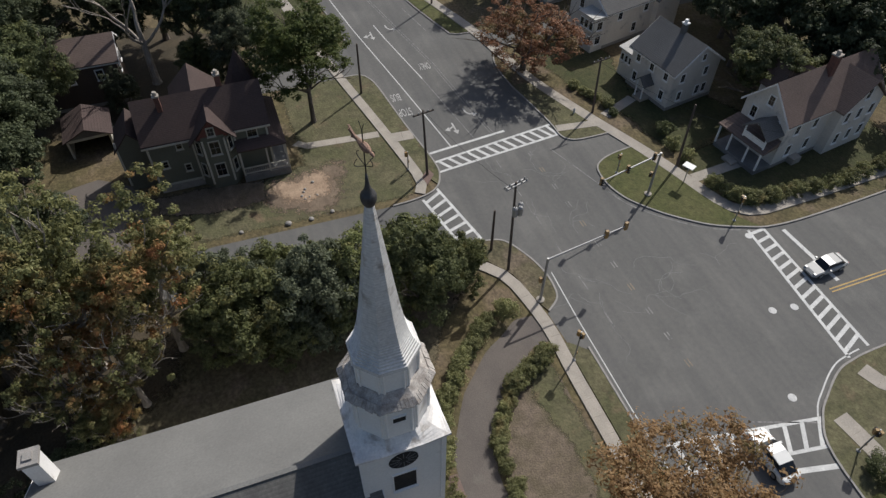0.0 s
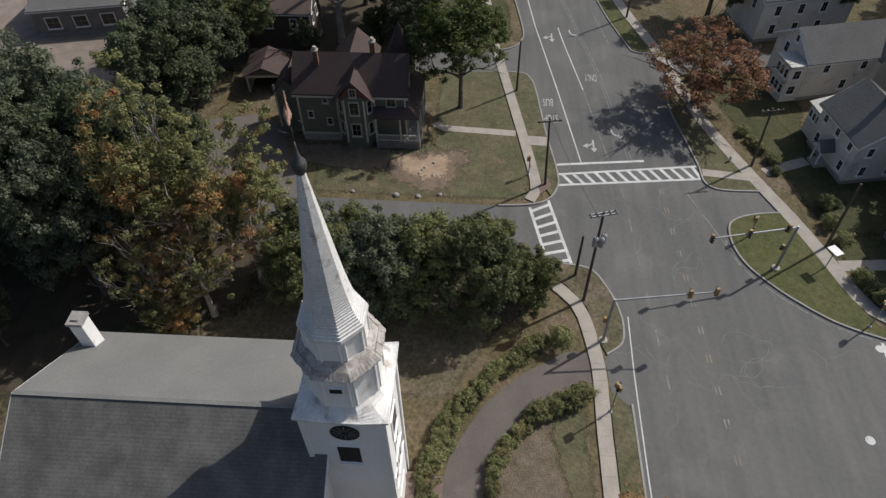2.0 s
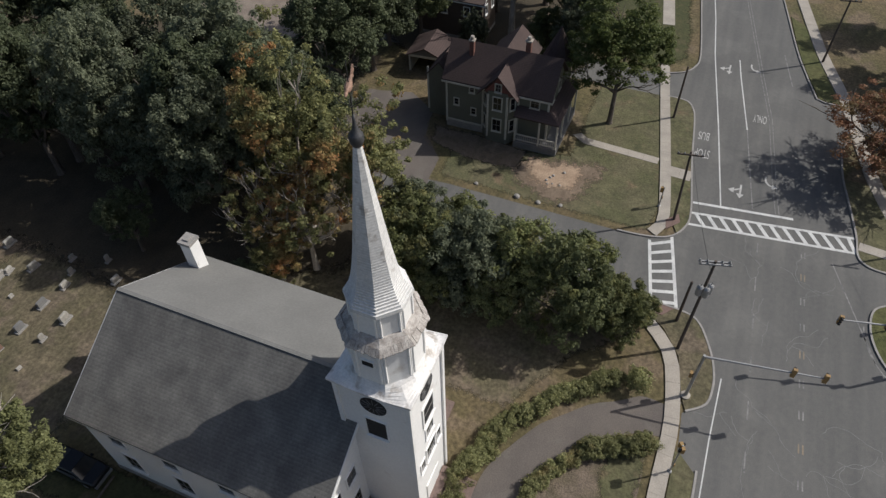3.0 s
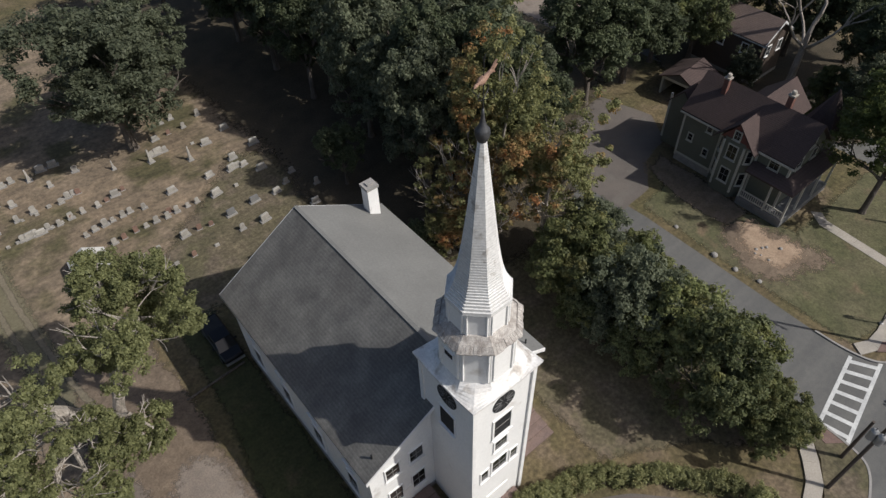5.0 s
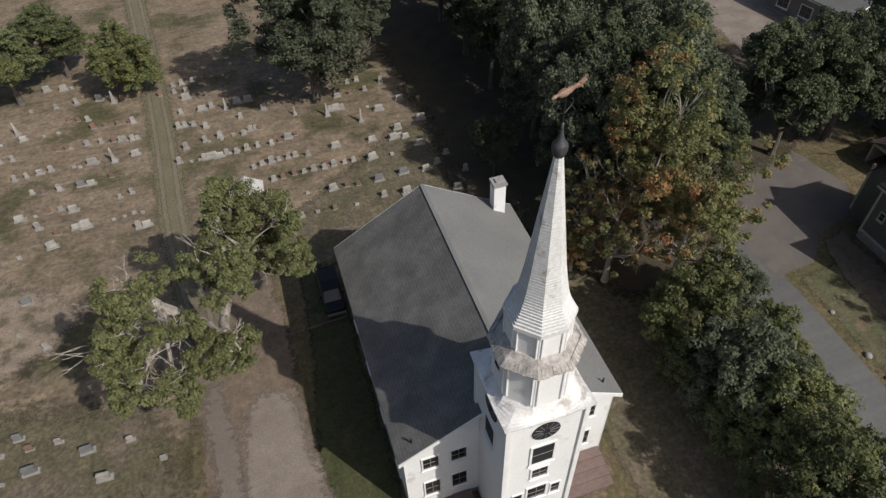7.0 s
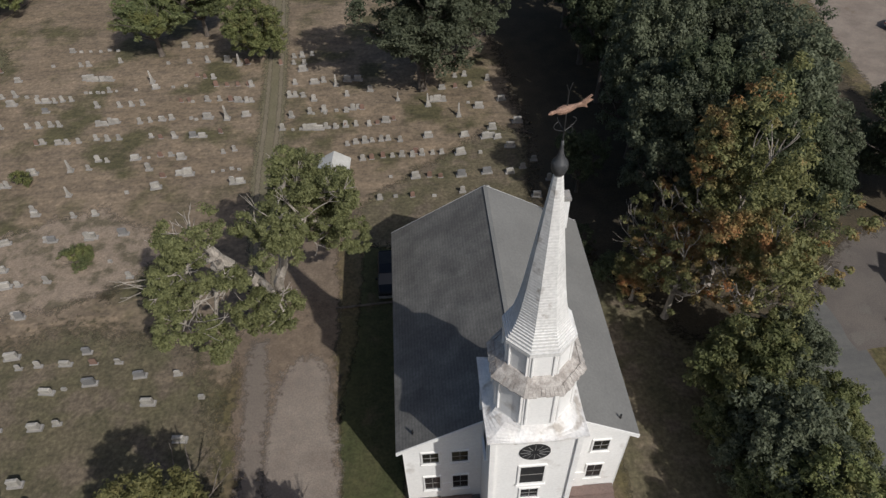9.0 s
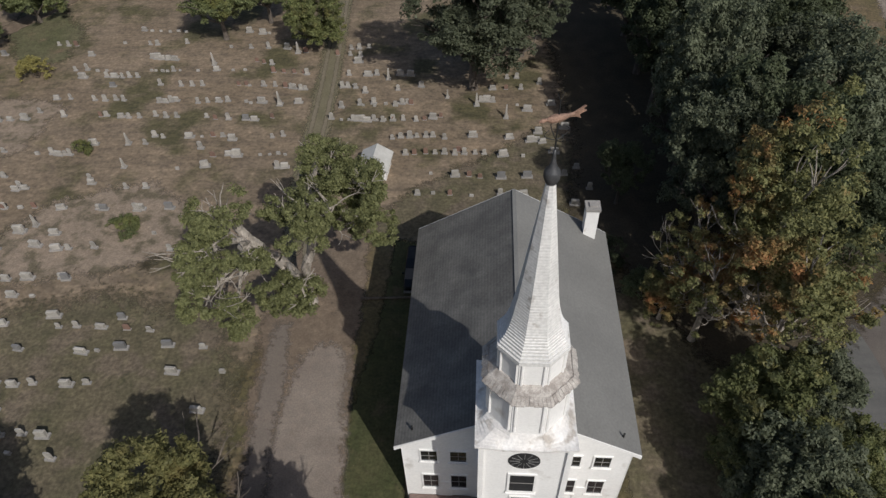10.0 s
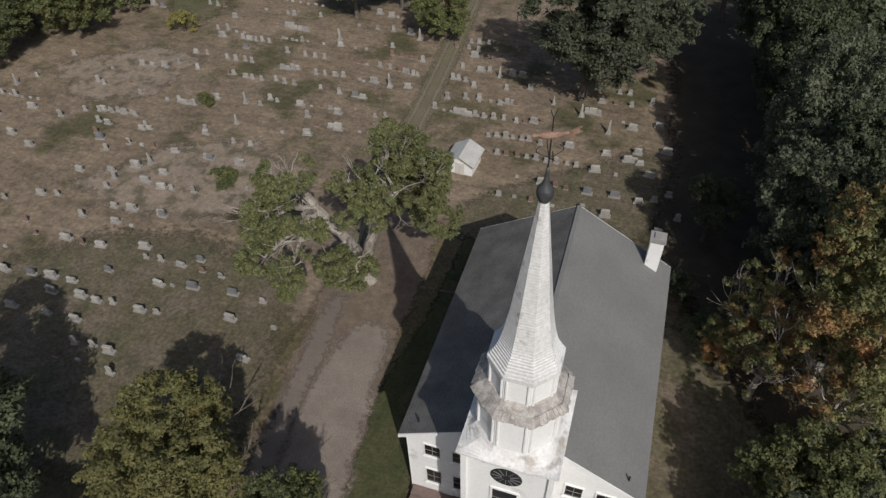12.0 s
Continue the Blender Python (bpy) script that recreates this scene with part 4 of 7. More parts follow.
painted("lane_line", [(31.4, -27.2), (21.7, -30.4)], 0.1, "worn")


def road_word(text, x, y, size, rz, sx=1.0, material="line"):
    c = bpy.data.curves.new("road_word", "FONT")
    c.body, c.size, c.align_x, c.align_y, c.extrude = text, size, "CENTER", "CENTER", 0.002
    ob = new("road_word", c)
    c.materials.append(M[material])
    ob.matrix_basis = pose(x, y, PZ + 0.002, 0, 0, rz) @ Matrix.Diagonal((sx, 1.0, 1, 1))
    return tagged(ob, "white painted word on asphalt", kind="structure")


road_word("BUS", 45.7, -14.5, 2.0, 90, 0.34, "wornline")
road_word("STOP", 42.7, -14.7, 2.0, 90, 0.32, "wornline")
road_word("ONLY", 50.8, -19.7, 2.0, 90, 0.26, "wornline")


def arrow(x, y, turn, rz, split=True):
    """A lane arrow: a bent side head, with or without a straight head beside it."""
    b = B()
    k = 1 if turn > 0 else -1
    if split:
        b.prism([(-0.09, -1.0), (0.09, -1.0), (0.09, 0.4), (-0.09, 0.4)], 0.008, PZ)
        b.prism([(-0.34, 0.4), (0.34, 0.4), (0.0, 1.05)], 0.008, PZ)
        b.prism([(0.09 * k, -0.45), (0.6 * k, -0.1), (0.6 * k, 0.1), (0.09 * k, -0.22)][::k], 0.009, PZ + 0.001)
        b.prism([(0.6 * k, -0.4), (1.15 * k, 0.05), (0.6 * k, 0.4)][::k], 0.009, PZ + 0.001)
    else:
        line = [(0.0, -1.0), (0.02 * k, -0.5), (0.12 * k, -0.1), (0.35 * k, 0.2), (0.7 * k, 0.35)]
        s = strip(line, 0.18, 0.008, PZ)
        b.add(s.v, s.f)
        b.prism([(0.65 * k, 0.02), (1.2 * k, 0.42), (0.65 * k, 0.72)][::k], 0.009, PZ + 0.001)
    ob = tagged(part("lane_arrow", b, M["wornline"]), "white painted lane arrow", kind="structure")
    ob.matrix_basis = pose(x, y, 0, 0, 0, rz)


arrow(59.6, -15.6, 1, 90)
arrow(60.6, -17.9, -1, 90, False)
arrow(38.1, -18.9, 1, 90)
arrow(40.2, -21.0, -1, 90, False)
for x, y in ((6.0, -35.4), (5.7, -37.4), (13.9, -39.0), (-1.3, -31.4)):
    tagged(part("manhole_cover", B().rings([(0.34, 0.0), (0.34, 0.016), (0.28, 0.02)], 20, 0, (x, y)), M["line"]), "pale round manhole cover", kind="structure")
rng = random.Random(5)
for k in range(15):
    x, y = rng.uniform(2, 30), rng.uniform(-36, -20)
    if x > 16 and y < -28:
        continue
    web = B()
    a = rng.uniform(0, 6.28)
    starts = [(x, y, a)]
    for q in range(rng.randint(2, 4)):
        sx, sy, a = rng.choice(starts)
        a += rng.uniform(-1.4, 1.4)
        pts = [(sx, sy)]
        for j in range(rng.randint(7, 16)):
            a += rng.uniform(-0.55, 0.55)
            pts.append((pts[-1][0] + 0.28 * math.cos(a), pts[-1][1] + 0.28 * math.sin(a)))
            starts.append((*pts[-1], a))
        s = strip(pts, rng.uniform(0.025, 0.04), 0.006, 0.0115)
        web.add(s.v, s.f)
    tagged(part("crack_seal", web, M["sealed"]), "sealed cracks in asphalt", kind="structure")

# ---- church ----
church = thing("church", "white clapboard church with grey roof and shingled spire", "church")
CY = -0.82
EZ, RZ, BX0, BY0, BY1 = 7.8, 11.73, 6.68, 0.8, 17.95
w = B()
pent = [(-BX0, 0), (BX0, 0), (BX0, EZ), (0, RZ - 0.02), (-BX0, EZ)]
th = 0.3
for y0, y1 in ((BY0, BY0 + th), (BY1 - th, BY1)):
    w.prism(pent, 0, 1, Matrix(((1, 0, 0, 0), (0, 0, -(y1 - y0), y1), (0, 1, 0, 0), (0, 0, 0, 1))))
for s in (-1, 1):
    w.box(min(s * BX0, s * (BX0 - th)), max(s * BX0, s * (BX0 - th)), BY0 + th, BY1 - th, 0, EZ)
part("nave_wall", w, M["white"], church)
# one roof in two tones: sunlight is put into the east slope's colour
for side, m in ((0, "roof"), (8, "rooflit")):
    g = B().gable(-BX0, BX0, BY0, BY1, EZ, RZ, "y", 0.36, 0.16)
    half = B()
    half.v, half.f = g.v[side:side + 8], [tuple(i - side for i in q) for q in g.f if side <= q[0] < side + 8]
    part("roof_slope", half, M[m], church, "streaked grey asphalt shingle roof" if side == 0 else "grey asphalt shingle roof, sunlit slope coloured paler")
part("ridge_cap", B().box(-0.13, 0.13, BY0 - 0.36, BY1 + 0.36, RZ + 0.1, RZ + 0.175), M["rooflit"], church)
for s in (-1, 1):
    t = B()
    zl = EZ - 0.36 * (RZ - EZ) / BX0
    x = s * (BX0 + 0.36)
    t.box(min(x, x - s * 0.1), max(x, x - s * 0.1) + 0.003, BY0 - 0.4, BY1 + 0.4, zl - 0.22, zl + 0.1)
    t.box(min(s * BX0, s * (BX0 + 0.03)), max(s * BX0, s * (BX0 + 0.03)), BY0 - 0.03, BY0 + 0.22, 0, EZ - 0.1)
    part("eave_board", t, M["trim"], church)
for y in (BY0 - 0.42, BY1 + 0.34):
    for s in (-1, 1):
        t = B()
        a, c = Vector((s * (BX0 + 0.36), 0, EZ - 0.2)), Vector((0, 0, RZ))
        t.add([(a.x, y, a.z - 0.2), (a.x, y, a.z + 0.12), (c.x, y, c.z + 0.14), (c.x, y, c.z - 0.2), (a.x, y + 0.08, a.z - 0.2), (a.x, y + 0.08, a.z + 0.12), (c.x, y + 0.08, c.z + 0.14), (c.x, y + 0.08, c.z - 0.2)],
              [(0, 1, 2, 3), (7, 6, 5, 4), (0, 4, 5, 1), (1, 5, 6, 2), (2, 6, 7, 3), (3, 7, 4, 0)])
        part("rake_board", t, M["trim"], church)
part("foundation", B().box(-BX0 - 0.05, BX0 + 0.05, BY0 - 0.05, BY1 + 0.05, 0, 0.5), M["granite"], church)
TH = 2.06
for s in (-1, 1):
    part("tower_wall", B().box(min(s * TH, s * (TH - 0.25)), max(s * TH, s * (TH - 0.25)), CY - TH, CY + TH, 0, 14.85), M["white"], church)
    part("tower_wall", B().box(-TH + 0.25, TH - 0.25, min(CY + s * TH, CY + s * (TH - 0.25)), max(CY + s * TH, CY + s * (TH - 0.25)), 0, 14.85), M["white"], church)
cb = B()
for sx in (-1, 1):
    for sy in (-1, 1):
        cb.box(sx * TH - 0.13, sx * TH + 0.13, CY + sy * TH - 0.13, CY + sy * TH + 0.13, 0, 14.7)
cb.box(-TH - 0.1, TH + 0.1, CY - TH - 0.1, CY + TH + 0.1, 14.45, 14.8)
part("corner_board", cb, M["trim"], church)


def to_octagon(half, r, z0, z1, z2, up):
    """The flared skirt roof from a square eave to an octagonal drum, hollow-curved."""
    sq = [(-1, -0.41), (-1, -1), (-0.41, -1), (0.41, -1), (1, -1), (1, -0.41), (1, 0.41), (1, 1), (0.41, 1), (-0.41, 1), (-1, 1), (-1, 0.41)]
    v, f, K, N = [], [], 6, 12
    octv = []
    for x, y in sq:
        if abs(x) == abs(y):
            octv.append((x * 0.705, y * 0.705))
        else:
            octv.append((x, y))
    for k in range(K + 1):
        s = k / K
        h = s ** 1.9
        for (x, y), (ox, oy) in zip(sq, octv):
            px, py = x * half * (1 - s) + ox * r * s, y * half * (1 - s) + oy * r * s
            lift = up * (abs(x * y) if abs(x) == abs(y) else 0) * (1 - s) ** 2
            v.append((px, CY + py, z0 + (z1 - z0) * h + lift))
    for k in range(K):
        f += [(k * N + i, k * N + (i + 1) % N, (k + 1) * N + (i + 1) % N, (k + 1) * N + i) for i in range(N)]
    b = B().add(v, f)
    under = [(p[0], p[1], p[2] - 0.16) for p in v[:N]]
    n = len(b.v)
    b.v += under
    b.f += [(i, (i + 1) % N, n + (i + 1) % N, n + i) for i in range(N)] + [tuple(n + i for i in range(N))]
    return b


part("tower_skirt", to_octagon(2.36, 1.8, 14.86, 15.42, 0, 0.22), M["tin"], church, "white painted tin skirt roof")
OT = math.pi / 8
R1 = 1.8 / math.cos(OT)
part("lower_drum", B().rings([(R1, 15.3), (R1, 18.4)], 8, OT, (0, CY)), M["white"], church)
for k in range(8):
    a = OT + k * math.pi / 4
    pil = B()
    for da in (-0.07, 0.07):
        pil.tube((R1 * math.cos(a + da) * 0.985, CY + R1 * math.sin(a + da) * 0.985, 15.6), (R1 * math.cos(a + da) * 0.985, CY + R1 * math.sin(a + da) * 0.985, 18.28), 0.07, n=6)
    part("lower_pilaster", pil, M["trim"], church)
part("weathered_skirt", B().rings([(1.9, 18.16), (2.18, 18.2), (2.24, 18.28), (2.0, 18.52), (1.76, 18.68), (1.6, 18.82), (1.4, 18.86)], 8, OT, (0, CY)), M["weathered"], church, "weathered flared shingle skirt")
shg = B()
for k in range(8):
    a0, a1 = OT + k * math.pi / 4, OT + (k + 1) * math.pi / 4
    for j in range(9):
        s0, s1 = (j + 0.04) / 9, (j + 0.96) / 9
        z = random.uniform(0.012, 0.05)
        q = []
        fray = random.uniform(-0.02, 0.045)
        for r, zz in ((2.27 + fray, 18.27 - fray * 0.8), (1.98, 18.56)):
            for s in (s0, s1):
                p = Vector((r * math.cos(a0), r * math.sin(a0))).lerp(Vector((r * math.cos(a1), r * math.sin(a1))), s)
                q.append((p.x, CY + p.y, zz + z))
        lo = [(x, y, zz - 0.06) for x, y, zz in q]
        shg.add(q + lo, [(0, 1, 3, 2), (0, 4, 5, 1), (1, 5, 7, 3), (3, 7, 6, 2), (2, 6, 4, 0)])
part("skirt_shingle", shg, M["weathered"], church)
R2 = 1.4 / math.cos(OT)
part("upper_drum", B().rings([(R2, 18.6), (R2, 20.5)], 8, OT, (0, CY)), M["white"], church)
for k in range(8):
    a = OT + k * math.pi / 4
    pil = B()
    for da in (-0.08, 0.08):
        pil.tube((R2 * math.cos(a + da) * 0.985, CY + R2 * math.sin(a + da) * 0.985, 18.7), (R2 * math.cos(a + da) * 0.985, CY + R2 * math.sin(a + da) * 0.985, 20.4), 0.06, n=6)
    part("upper_pilaster", pil, M["trim"], church)
SP = [(1.62, 20.42), (1.5, 20.6), (1.38, 20.82), (1.27, 21.08), (1.17, 21.4), (1.08, 21.78), (0.99, 22.25), (0.84, 23.2), (0.16, 28.75)]
prof = [(1.45, 20.32), (1.64, 20.36)]
z = 20.42
while z < 28.7:
    for (r0, z0), (r1, z1) in zip(SP, SP[1:]):
        if z0 <= z <= z1:
            r = r0 + (r1 - r0) * (z - z0) / (z1 - z0)
    prof += [(r + 0.01, z), (r - 0.002, z + 0.135)]
    z += 0.145
part("spire", B().rings(prof, 8, OT, (0, CY)), M["spire"], church, "white wooden shingled octagonal spire")
part("finial", B().rings([(0.15, 28.7), (0.22, 28.82), (0.275, 28.97), (0.29, 29.12), (0.27, 29.24), (0.25, 29.27), (0.16, 29.4), (0.09, 29.6), (0.06, 29.85), (0.045, 30.1)], 16, 0, (0, CY)), M["lead"], church, "dark metal ball finial", True)
v = B().tube((0, CY, 29.8), (0, CY, 31.9), 0.028, 0.02, 6)
for k in range(4):
    a = k * math.pi / 2 + 0.4
    pr = Vector((0, CY, 30.45))
    for j in range(1, 9):
        s = j / 8
        r = 0.42 * math.sin(s * 2.4)
        p = Vector((r * math.cos(a), CY + r * math.sin(a), 30.45 + 0.45 * s))
        v.tube(pr, p, 0.016, n=4)
        pr = p
for k in (-1, 1):
    v.tube((0, CY, 31.85), (0.1 * k, CY + 0.05 * k, 32.15), 0.014, n=4)
part("vane_rod", v, M["black"], church)
vb = B()
VD, VP = Vector((math.cos(0.3), math.sin(0.3), 0)), Vector((0, CY, 31.25))
spine = [(-0.62, -0.02, 0.02), (-0.53, 0.0, 0.065), (-0.44, 0.02, 0.06), (-0.38, 0.02, 0.05), (-0.26, 0.01, 0.12), (-0.08, 0.02, 0.145), (0.12, 0.03, 0.11), (0.32, 0.06, 0.07), (0.5, 0.09, 0.05)]
for (a, az, ar), (c, cz, cr) in zip(spine, spine[1:]):
    vb.tube(VP + VD * a + Vector((0, 0, az)), VP + VD * c + Vector((0, 0, cz)), ar, cr, 10)
flat = Matrix(((VD.x, 0, -VD.y, VP.x), (VD.y, 0, VD.x, VP.y), (0, 1, 0, VP.z), (0, 0, 0, 1)))
for feather in ([(0.4, 0.08), (0.5, 0.07), (0.86, 0.3), (0.8, 0.32)], [(0.35, 0.02), (0.62, 0.03), (0.88, 0.14), (0.76, 0.2), (0.45, 0.12)], [(0.35, 0.0), (0.55, -0.02), (0.72, -0.1), (0.66, 0.04), (0.45, 0.06)]):
    vb.prism(feather, -0.03, 0.03, flat)
part("weathervane", vb, M["copper"], church, "reddish copper weathervane silhouette")

WIN = {}


def window(parent, x, y, z, rz, w, h, casing="trim", panes=(2, 2), sill=True, fw=0.12, hood=False, pane="dark"):
    """A framed sash window whose outside faces -y before it is turned by rz; z is its middle."""
    key = (w, h, casing, panes, sill, fw, hood, pane)
    if key not in WIN:
        f = B()
        f.box(-w / 2 - fw, -w / 2, -0.06, 0.05, -h / 2 - fw, h / 2 + fw).box(w / 2, w / 2 + fw, -0.06, 0.05, -h / 2 - fw, h / 2 + fw)
        f.box(-w / 2, w / 2, -0.06, 0.05, h / 2, h / 2 + fw).box(-w / 2, w / 2, -0.06, 0.05, -h / 2 - fw, -h / 2)
        if hood:
            f.box(-w / 2 - fw * 1.5, w / 2 + fw * 1.5, -0.12, 0.05, h / 2 + fw, h / 2 + fw * 1.7)
        g = B()
        nx, nz = panes
        for i in range(1, nx):
            g.box(-w / 2 + i * w / nx - 0.013, -w / 2 + i * w / nx + 0.013, -0.035, 0.0, -h / 2, h / 2)
        for i in range(1, nz):
            g.box(-w / 2, w / 2, -0.036, 0.0, -h / 2 + i * h / nz - 0.013, -h / 2 + i * h / nz + 0.013)
        p = B().box(-w / 2, w / 2, -0.015, 0.02, -h / 2, h / 2)
        s = B().box(-w / 2 - fw * 1.4, w / 2 + fw * 1.4, -0.14, 0.05, -h / 2 - fw * 1.6, -h / 2 - fw)
        WIN[key] = [f.mesh("window", M[casing]), g.mesh("muntin", M["granite"]) if g.v else None, p.mesh("pane", M[pane]), s.mesh("sill", M[casing])]
    f, g, p, s = WIN[key]
    ob = part("window", f, None, parent)
    ob.matrix_basis = pose(x, y, z, 0, 0, rz)
    part("pane", p, None, ob)
    if g:
        part("muntin", g, None, ob)
    if sill:
        part("sill", s, None, ob)
    return ob


def clock(parent, x, y, z, rz):
    """A dark round louvred roundel with spokes."""
    n = 28
    o = [(0.76 * math.cos(2 * math.pi * k / n), 0.76 * math.sin(2 * math.pi * k / n)) for k in range(n)]
    b = B().prism(o, -0.05, 0.02)
    ob = part("roundel", b, M["louvre"], parent, "dark round louvred roundel")
    ob.matrix_basis = pose(x, y, z, 90, 0, 0) if rz is None else pose(x, y, z, 0, 0, rz) @ pose(0, 0, 0, 90, 0, 0)
    sp = B()
    for k in range(12):
        a = 2 * math.pi * k / 12
        sp.tube((0.22 * math.cos(a), 0.22 * math.sin(a), 0.025), (0.7 * math.cos(a), 0.7 * math.sin(a), 0.025), 0.018, n=4)
    part("spoke", sp, M["stonedark"], ob)


for rz, (x, y) in ((0, (0, CY - TH - 0.02)), (-90, (-TH - 0.02, CY)), (90, (TH + 0.02, CY))):
    clock(church, x, y, 13.3, rz)
    window(church, x, y, 10.95, rz, 1.2, 1.8, panes=(1, 2) if rz == 0 else (1, 1), pane="louvre", fw=0.12 if rz == 0 else 0.07)
F = CY - TH - 0.01
window(church, 0, F, 8.8, 0, 0.9, 1.0, panes=(2, 2), fw=0.1)
window(church, 0, F, 6.3, 0, 1.1, 1.4, panes=(2, 2), fw=0.1)
window(church, -1.15, F, 6.1, 0, 0.5, 1.1, panes=(1, 2), fw=0.08)
window(church, 1.15, F, 6.1, 0, 0.5, 1.1, panes=(1, 2), fw=0.08)
for s in (-1, 1):
    for x, wd in ((3.35, 0.95), (5.1, 0.95)):
        window(church, s * x, BY0 - 0.02, 6.1, 0, wd, 1.25, panes=(2, 2), fw=0.09)
        window(church, s * x, BY0 - 0.02, 2.75, 0, wd, 1.7, panes=(2, 2), fw=0.09)
    for k in range(4):
        window(church, s * (BX0 + 0.02), 3.2 + k * 4.1, 6.0, 90 * s, 1.1, 1.4, panes=(2, 2), fw=0.1)
        window(church, s * (BX0 + 0.02), 3.2 + k * 4.1, 2.7, 90 * s, 1.1, 2.0, panes=(2, 2), fw=0.1)
for k, wd in ((0, 1), (4, 1)):
    a = k * math.pi / 4
    r = 1.81
    lv = part("louvre", B().box(-0.3, 0.3, -0.05, 0.04, -0.2, 0.2), M["louvre"], church, "small dark louvre opening")
    lv.matrix_basis = pose(r * math.cos(a), CY + r * math.sin(a), 17.0, 0, 0, math.degrees(a) + 90)
    fr = B().box(-0.36, -0.3, -0.07, 0.04, -0.26, 0.26).box(0.3, 0.36, -0.07, 0.04, -0.26, 0.26).box(-0.3, 0.3, -0.07, 0.04, 0.2, 0.26).box(-0.3, 0.3, -0.07, 0.04, -0.26, -0.2)
    part("louvre_frame", fr, M["trim"], lv)
ch = B().box(5.1, 6.0, 16.95, 17.8, 0, 11.1)
c = part("chimney", ch, M["trim"], church, "white painted brick chimney")
part("chimney_cap", B().box(5.02, 6.08, 16.87, 17.88, 11.1, 11.33).box(5.3, 5.8, 17.15, 17.6, 11.33, 11.45), M["granite"], c)
part("door", B().box(-0.9, 0.9, F - 0.06, F + 0.1, 0.5, 2.6), M["trim"], church, "white double entrance door")
for s in (-1, 1):
    d = part("door", B().box(s * 4.25 - 0.4, s * 4.25 + 0.4, BY0 - 0.07, BY0 + 0.1, 0.68, 2.6), M["trim"], church, "white side door")
for s in (-1, 1):
    part("vent_pipe", B().tube((s * 6.0, 1.2, 8.0), (s * 6.0, 1.2, 8.75), 0.06, n=8), M["black"], church)


def steps(x0, x1, y0, y1, n, face, label):
    """Brick steps rising to the church front."""
    ob = thing("steps", label, "steps")
    for k in range(n):
        d = (y1 - y0) / n * k
        part("step", B().box(x0, x1, y0 + d, y1, 0.17 * k, 0.17 * (k + 1)), M["stepbrick"], ob)
    return ob


steps(3.0, 6.6, -1.8, BY0 - 0.05, 4, 0, "red brick entrance steps of church")
steps(-6.6, -2.6, -1.8, BY0 - 0.05, 4, 0, "red brick entrance steps of church side")
steps(-1.6, 1.6, -5.4, F - 0.05, 4, 0, "red brick main entrance steps")

# ---- trees ----


def leaves(name, clumps, per, size, material, seed, up=0.6):
    """Many small folded leaves round clump centres (x, y, z, r), as one mesh."""
    r = np.random.default_rng(seed)
    C = np.array(clumps)
    n = len(C) * per
    c = np.repeat(C, per, 0)
    d = r.normal(size=(n, 3))
    d /= np.linalg.norm(d, axis=1)[:, None]
    rad = r.random(n) ** 0.45
    pos = c[:, :3] + d * (c[:, 3] * rad)[:, None] * np.array([1, 1, 0.62])
    nor = d * 0.8 + r.normal(size=(n, 3)) * 0.45 + np.array([0, 0, up])
    nor /= np.linalg.norm(nor, axis=1)[:, None]
    u = np.cross(nor, r.normal(size=(n, 3)))
    u /= np.linalg.norm(u, axis=1)[:, None]
    v = np.cross(nor, u)
    s = (size * r.uniform(0.6, 1.4, n))[:, None]
    V = np.stack([pos - u * s * 0.7 - v * s * 0.6, pos - u * s * 0.7 + v * s * 0.6, pos + u * s], 1).reshape(-1, 3)
    me = bpy.data.meshes.new(name)
    me.vertices.add(len(V))
    me.vertices.foreach_set("co", V.ravel())
    me.loops.add(n * 3)
    me.loops.foreach_set("vertex_index", np.arange(n * 3))
    me.polygons.add(n)
    me.polygons.foreach_set("loop_start", np.arange(n) * 3)
    me.update(calc_edges=True)
    me.materials.append(material)
    return me


def crown_clumps(r, lobes, n, cr, gap=-0.16):
    """Clump centres over the outside of overlapping lobes (x, y, z, rx, rz), with a few inside."""
    out = []
    wts = [l[3] * l[3] for l in lobes]
    while len(out) < n:
        l = r.choices(lobes, wts)[0]
        z = r.uniform(-0.75, 1)
        a = r.uniform(0, 2 * math.pi)
        q = math.sqrt(1 - z * z)
        k = r.uniform(0.72, 1.04) if r.random() < 0.85 else r.uniform(0.3, 0.7)
        p = Vector((l[0] + l[3] * k * q * math.cos(a), l[1] + l[3] * k * q * math.sin(a), l[2] + l[4] * k * z))
        if noise.noise(p * 0.5 + Vector((r.random() * 0.2, 0, 0))) < gap:
            continue
        out.append((p.x, p.y, p.z, cr * r.uniform(0.6, 1.3)))
    return out


def limb(b, r, p, d, length, rad, depth, spread=0.6, droop=0.0):
    """A tapered limb that bends and forks."""
    n = 4
    q = Vector(p)
    d = Vector(d).normalized()
    for k in range(n):
        e = q + d * length / n
        r0, r1 = rad * (1 - 0.5 * k / n), rad * (1 - 0.5 * (k + 1) / n)
        b.tube(q, e, r0, r1, 6, False)
        q = e
        d = (d + Vector((r.uniform(-1, 1), r.uniform(-1, 1), r.uniform(-0.5, 0.8) - droop)) * 0.22).normalized()
    if depth:
        for j in range(r.choice((2, 3))):
            dd = (d + Vector((r.uniform(-1, 1), r.uniform(-1, 1), r.uniform(-0.3, 0.7))) * spread).normalized()
            limb(b, r, q, dd, length * r.uniform(0.6, 0.8), rad * 0.5, depth - 1, spread, droop)


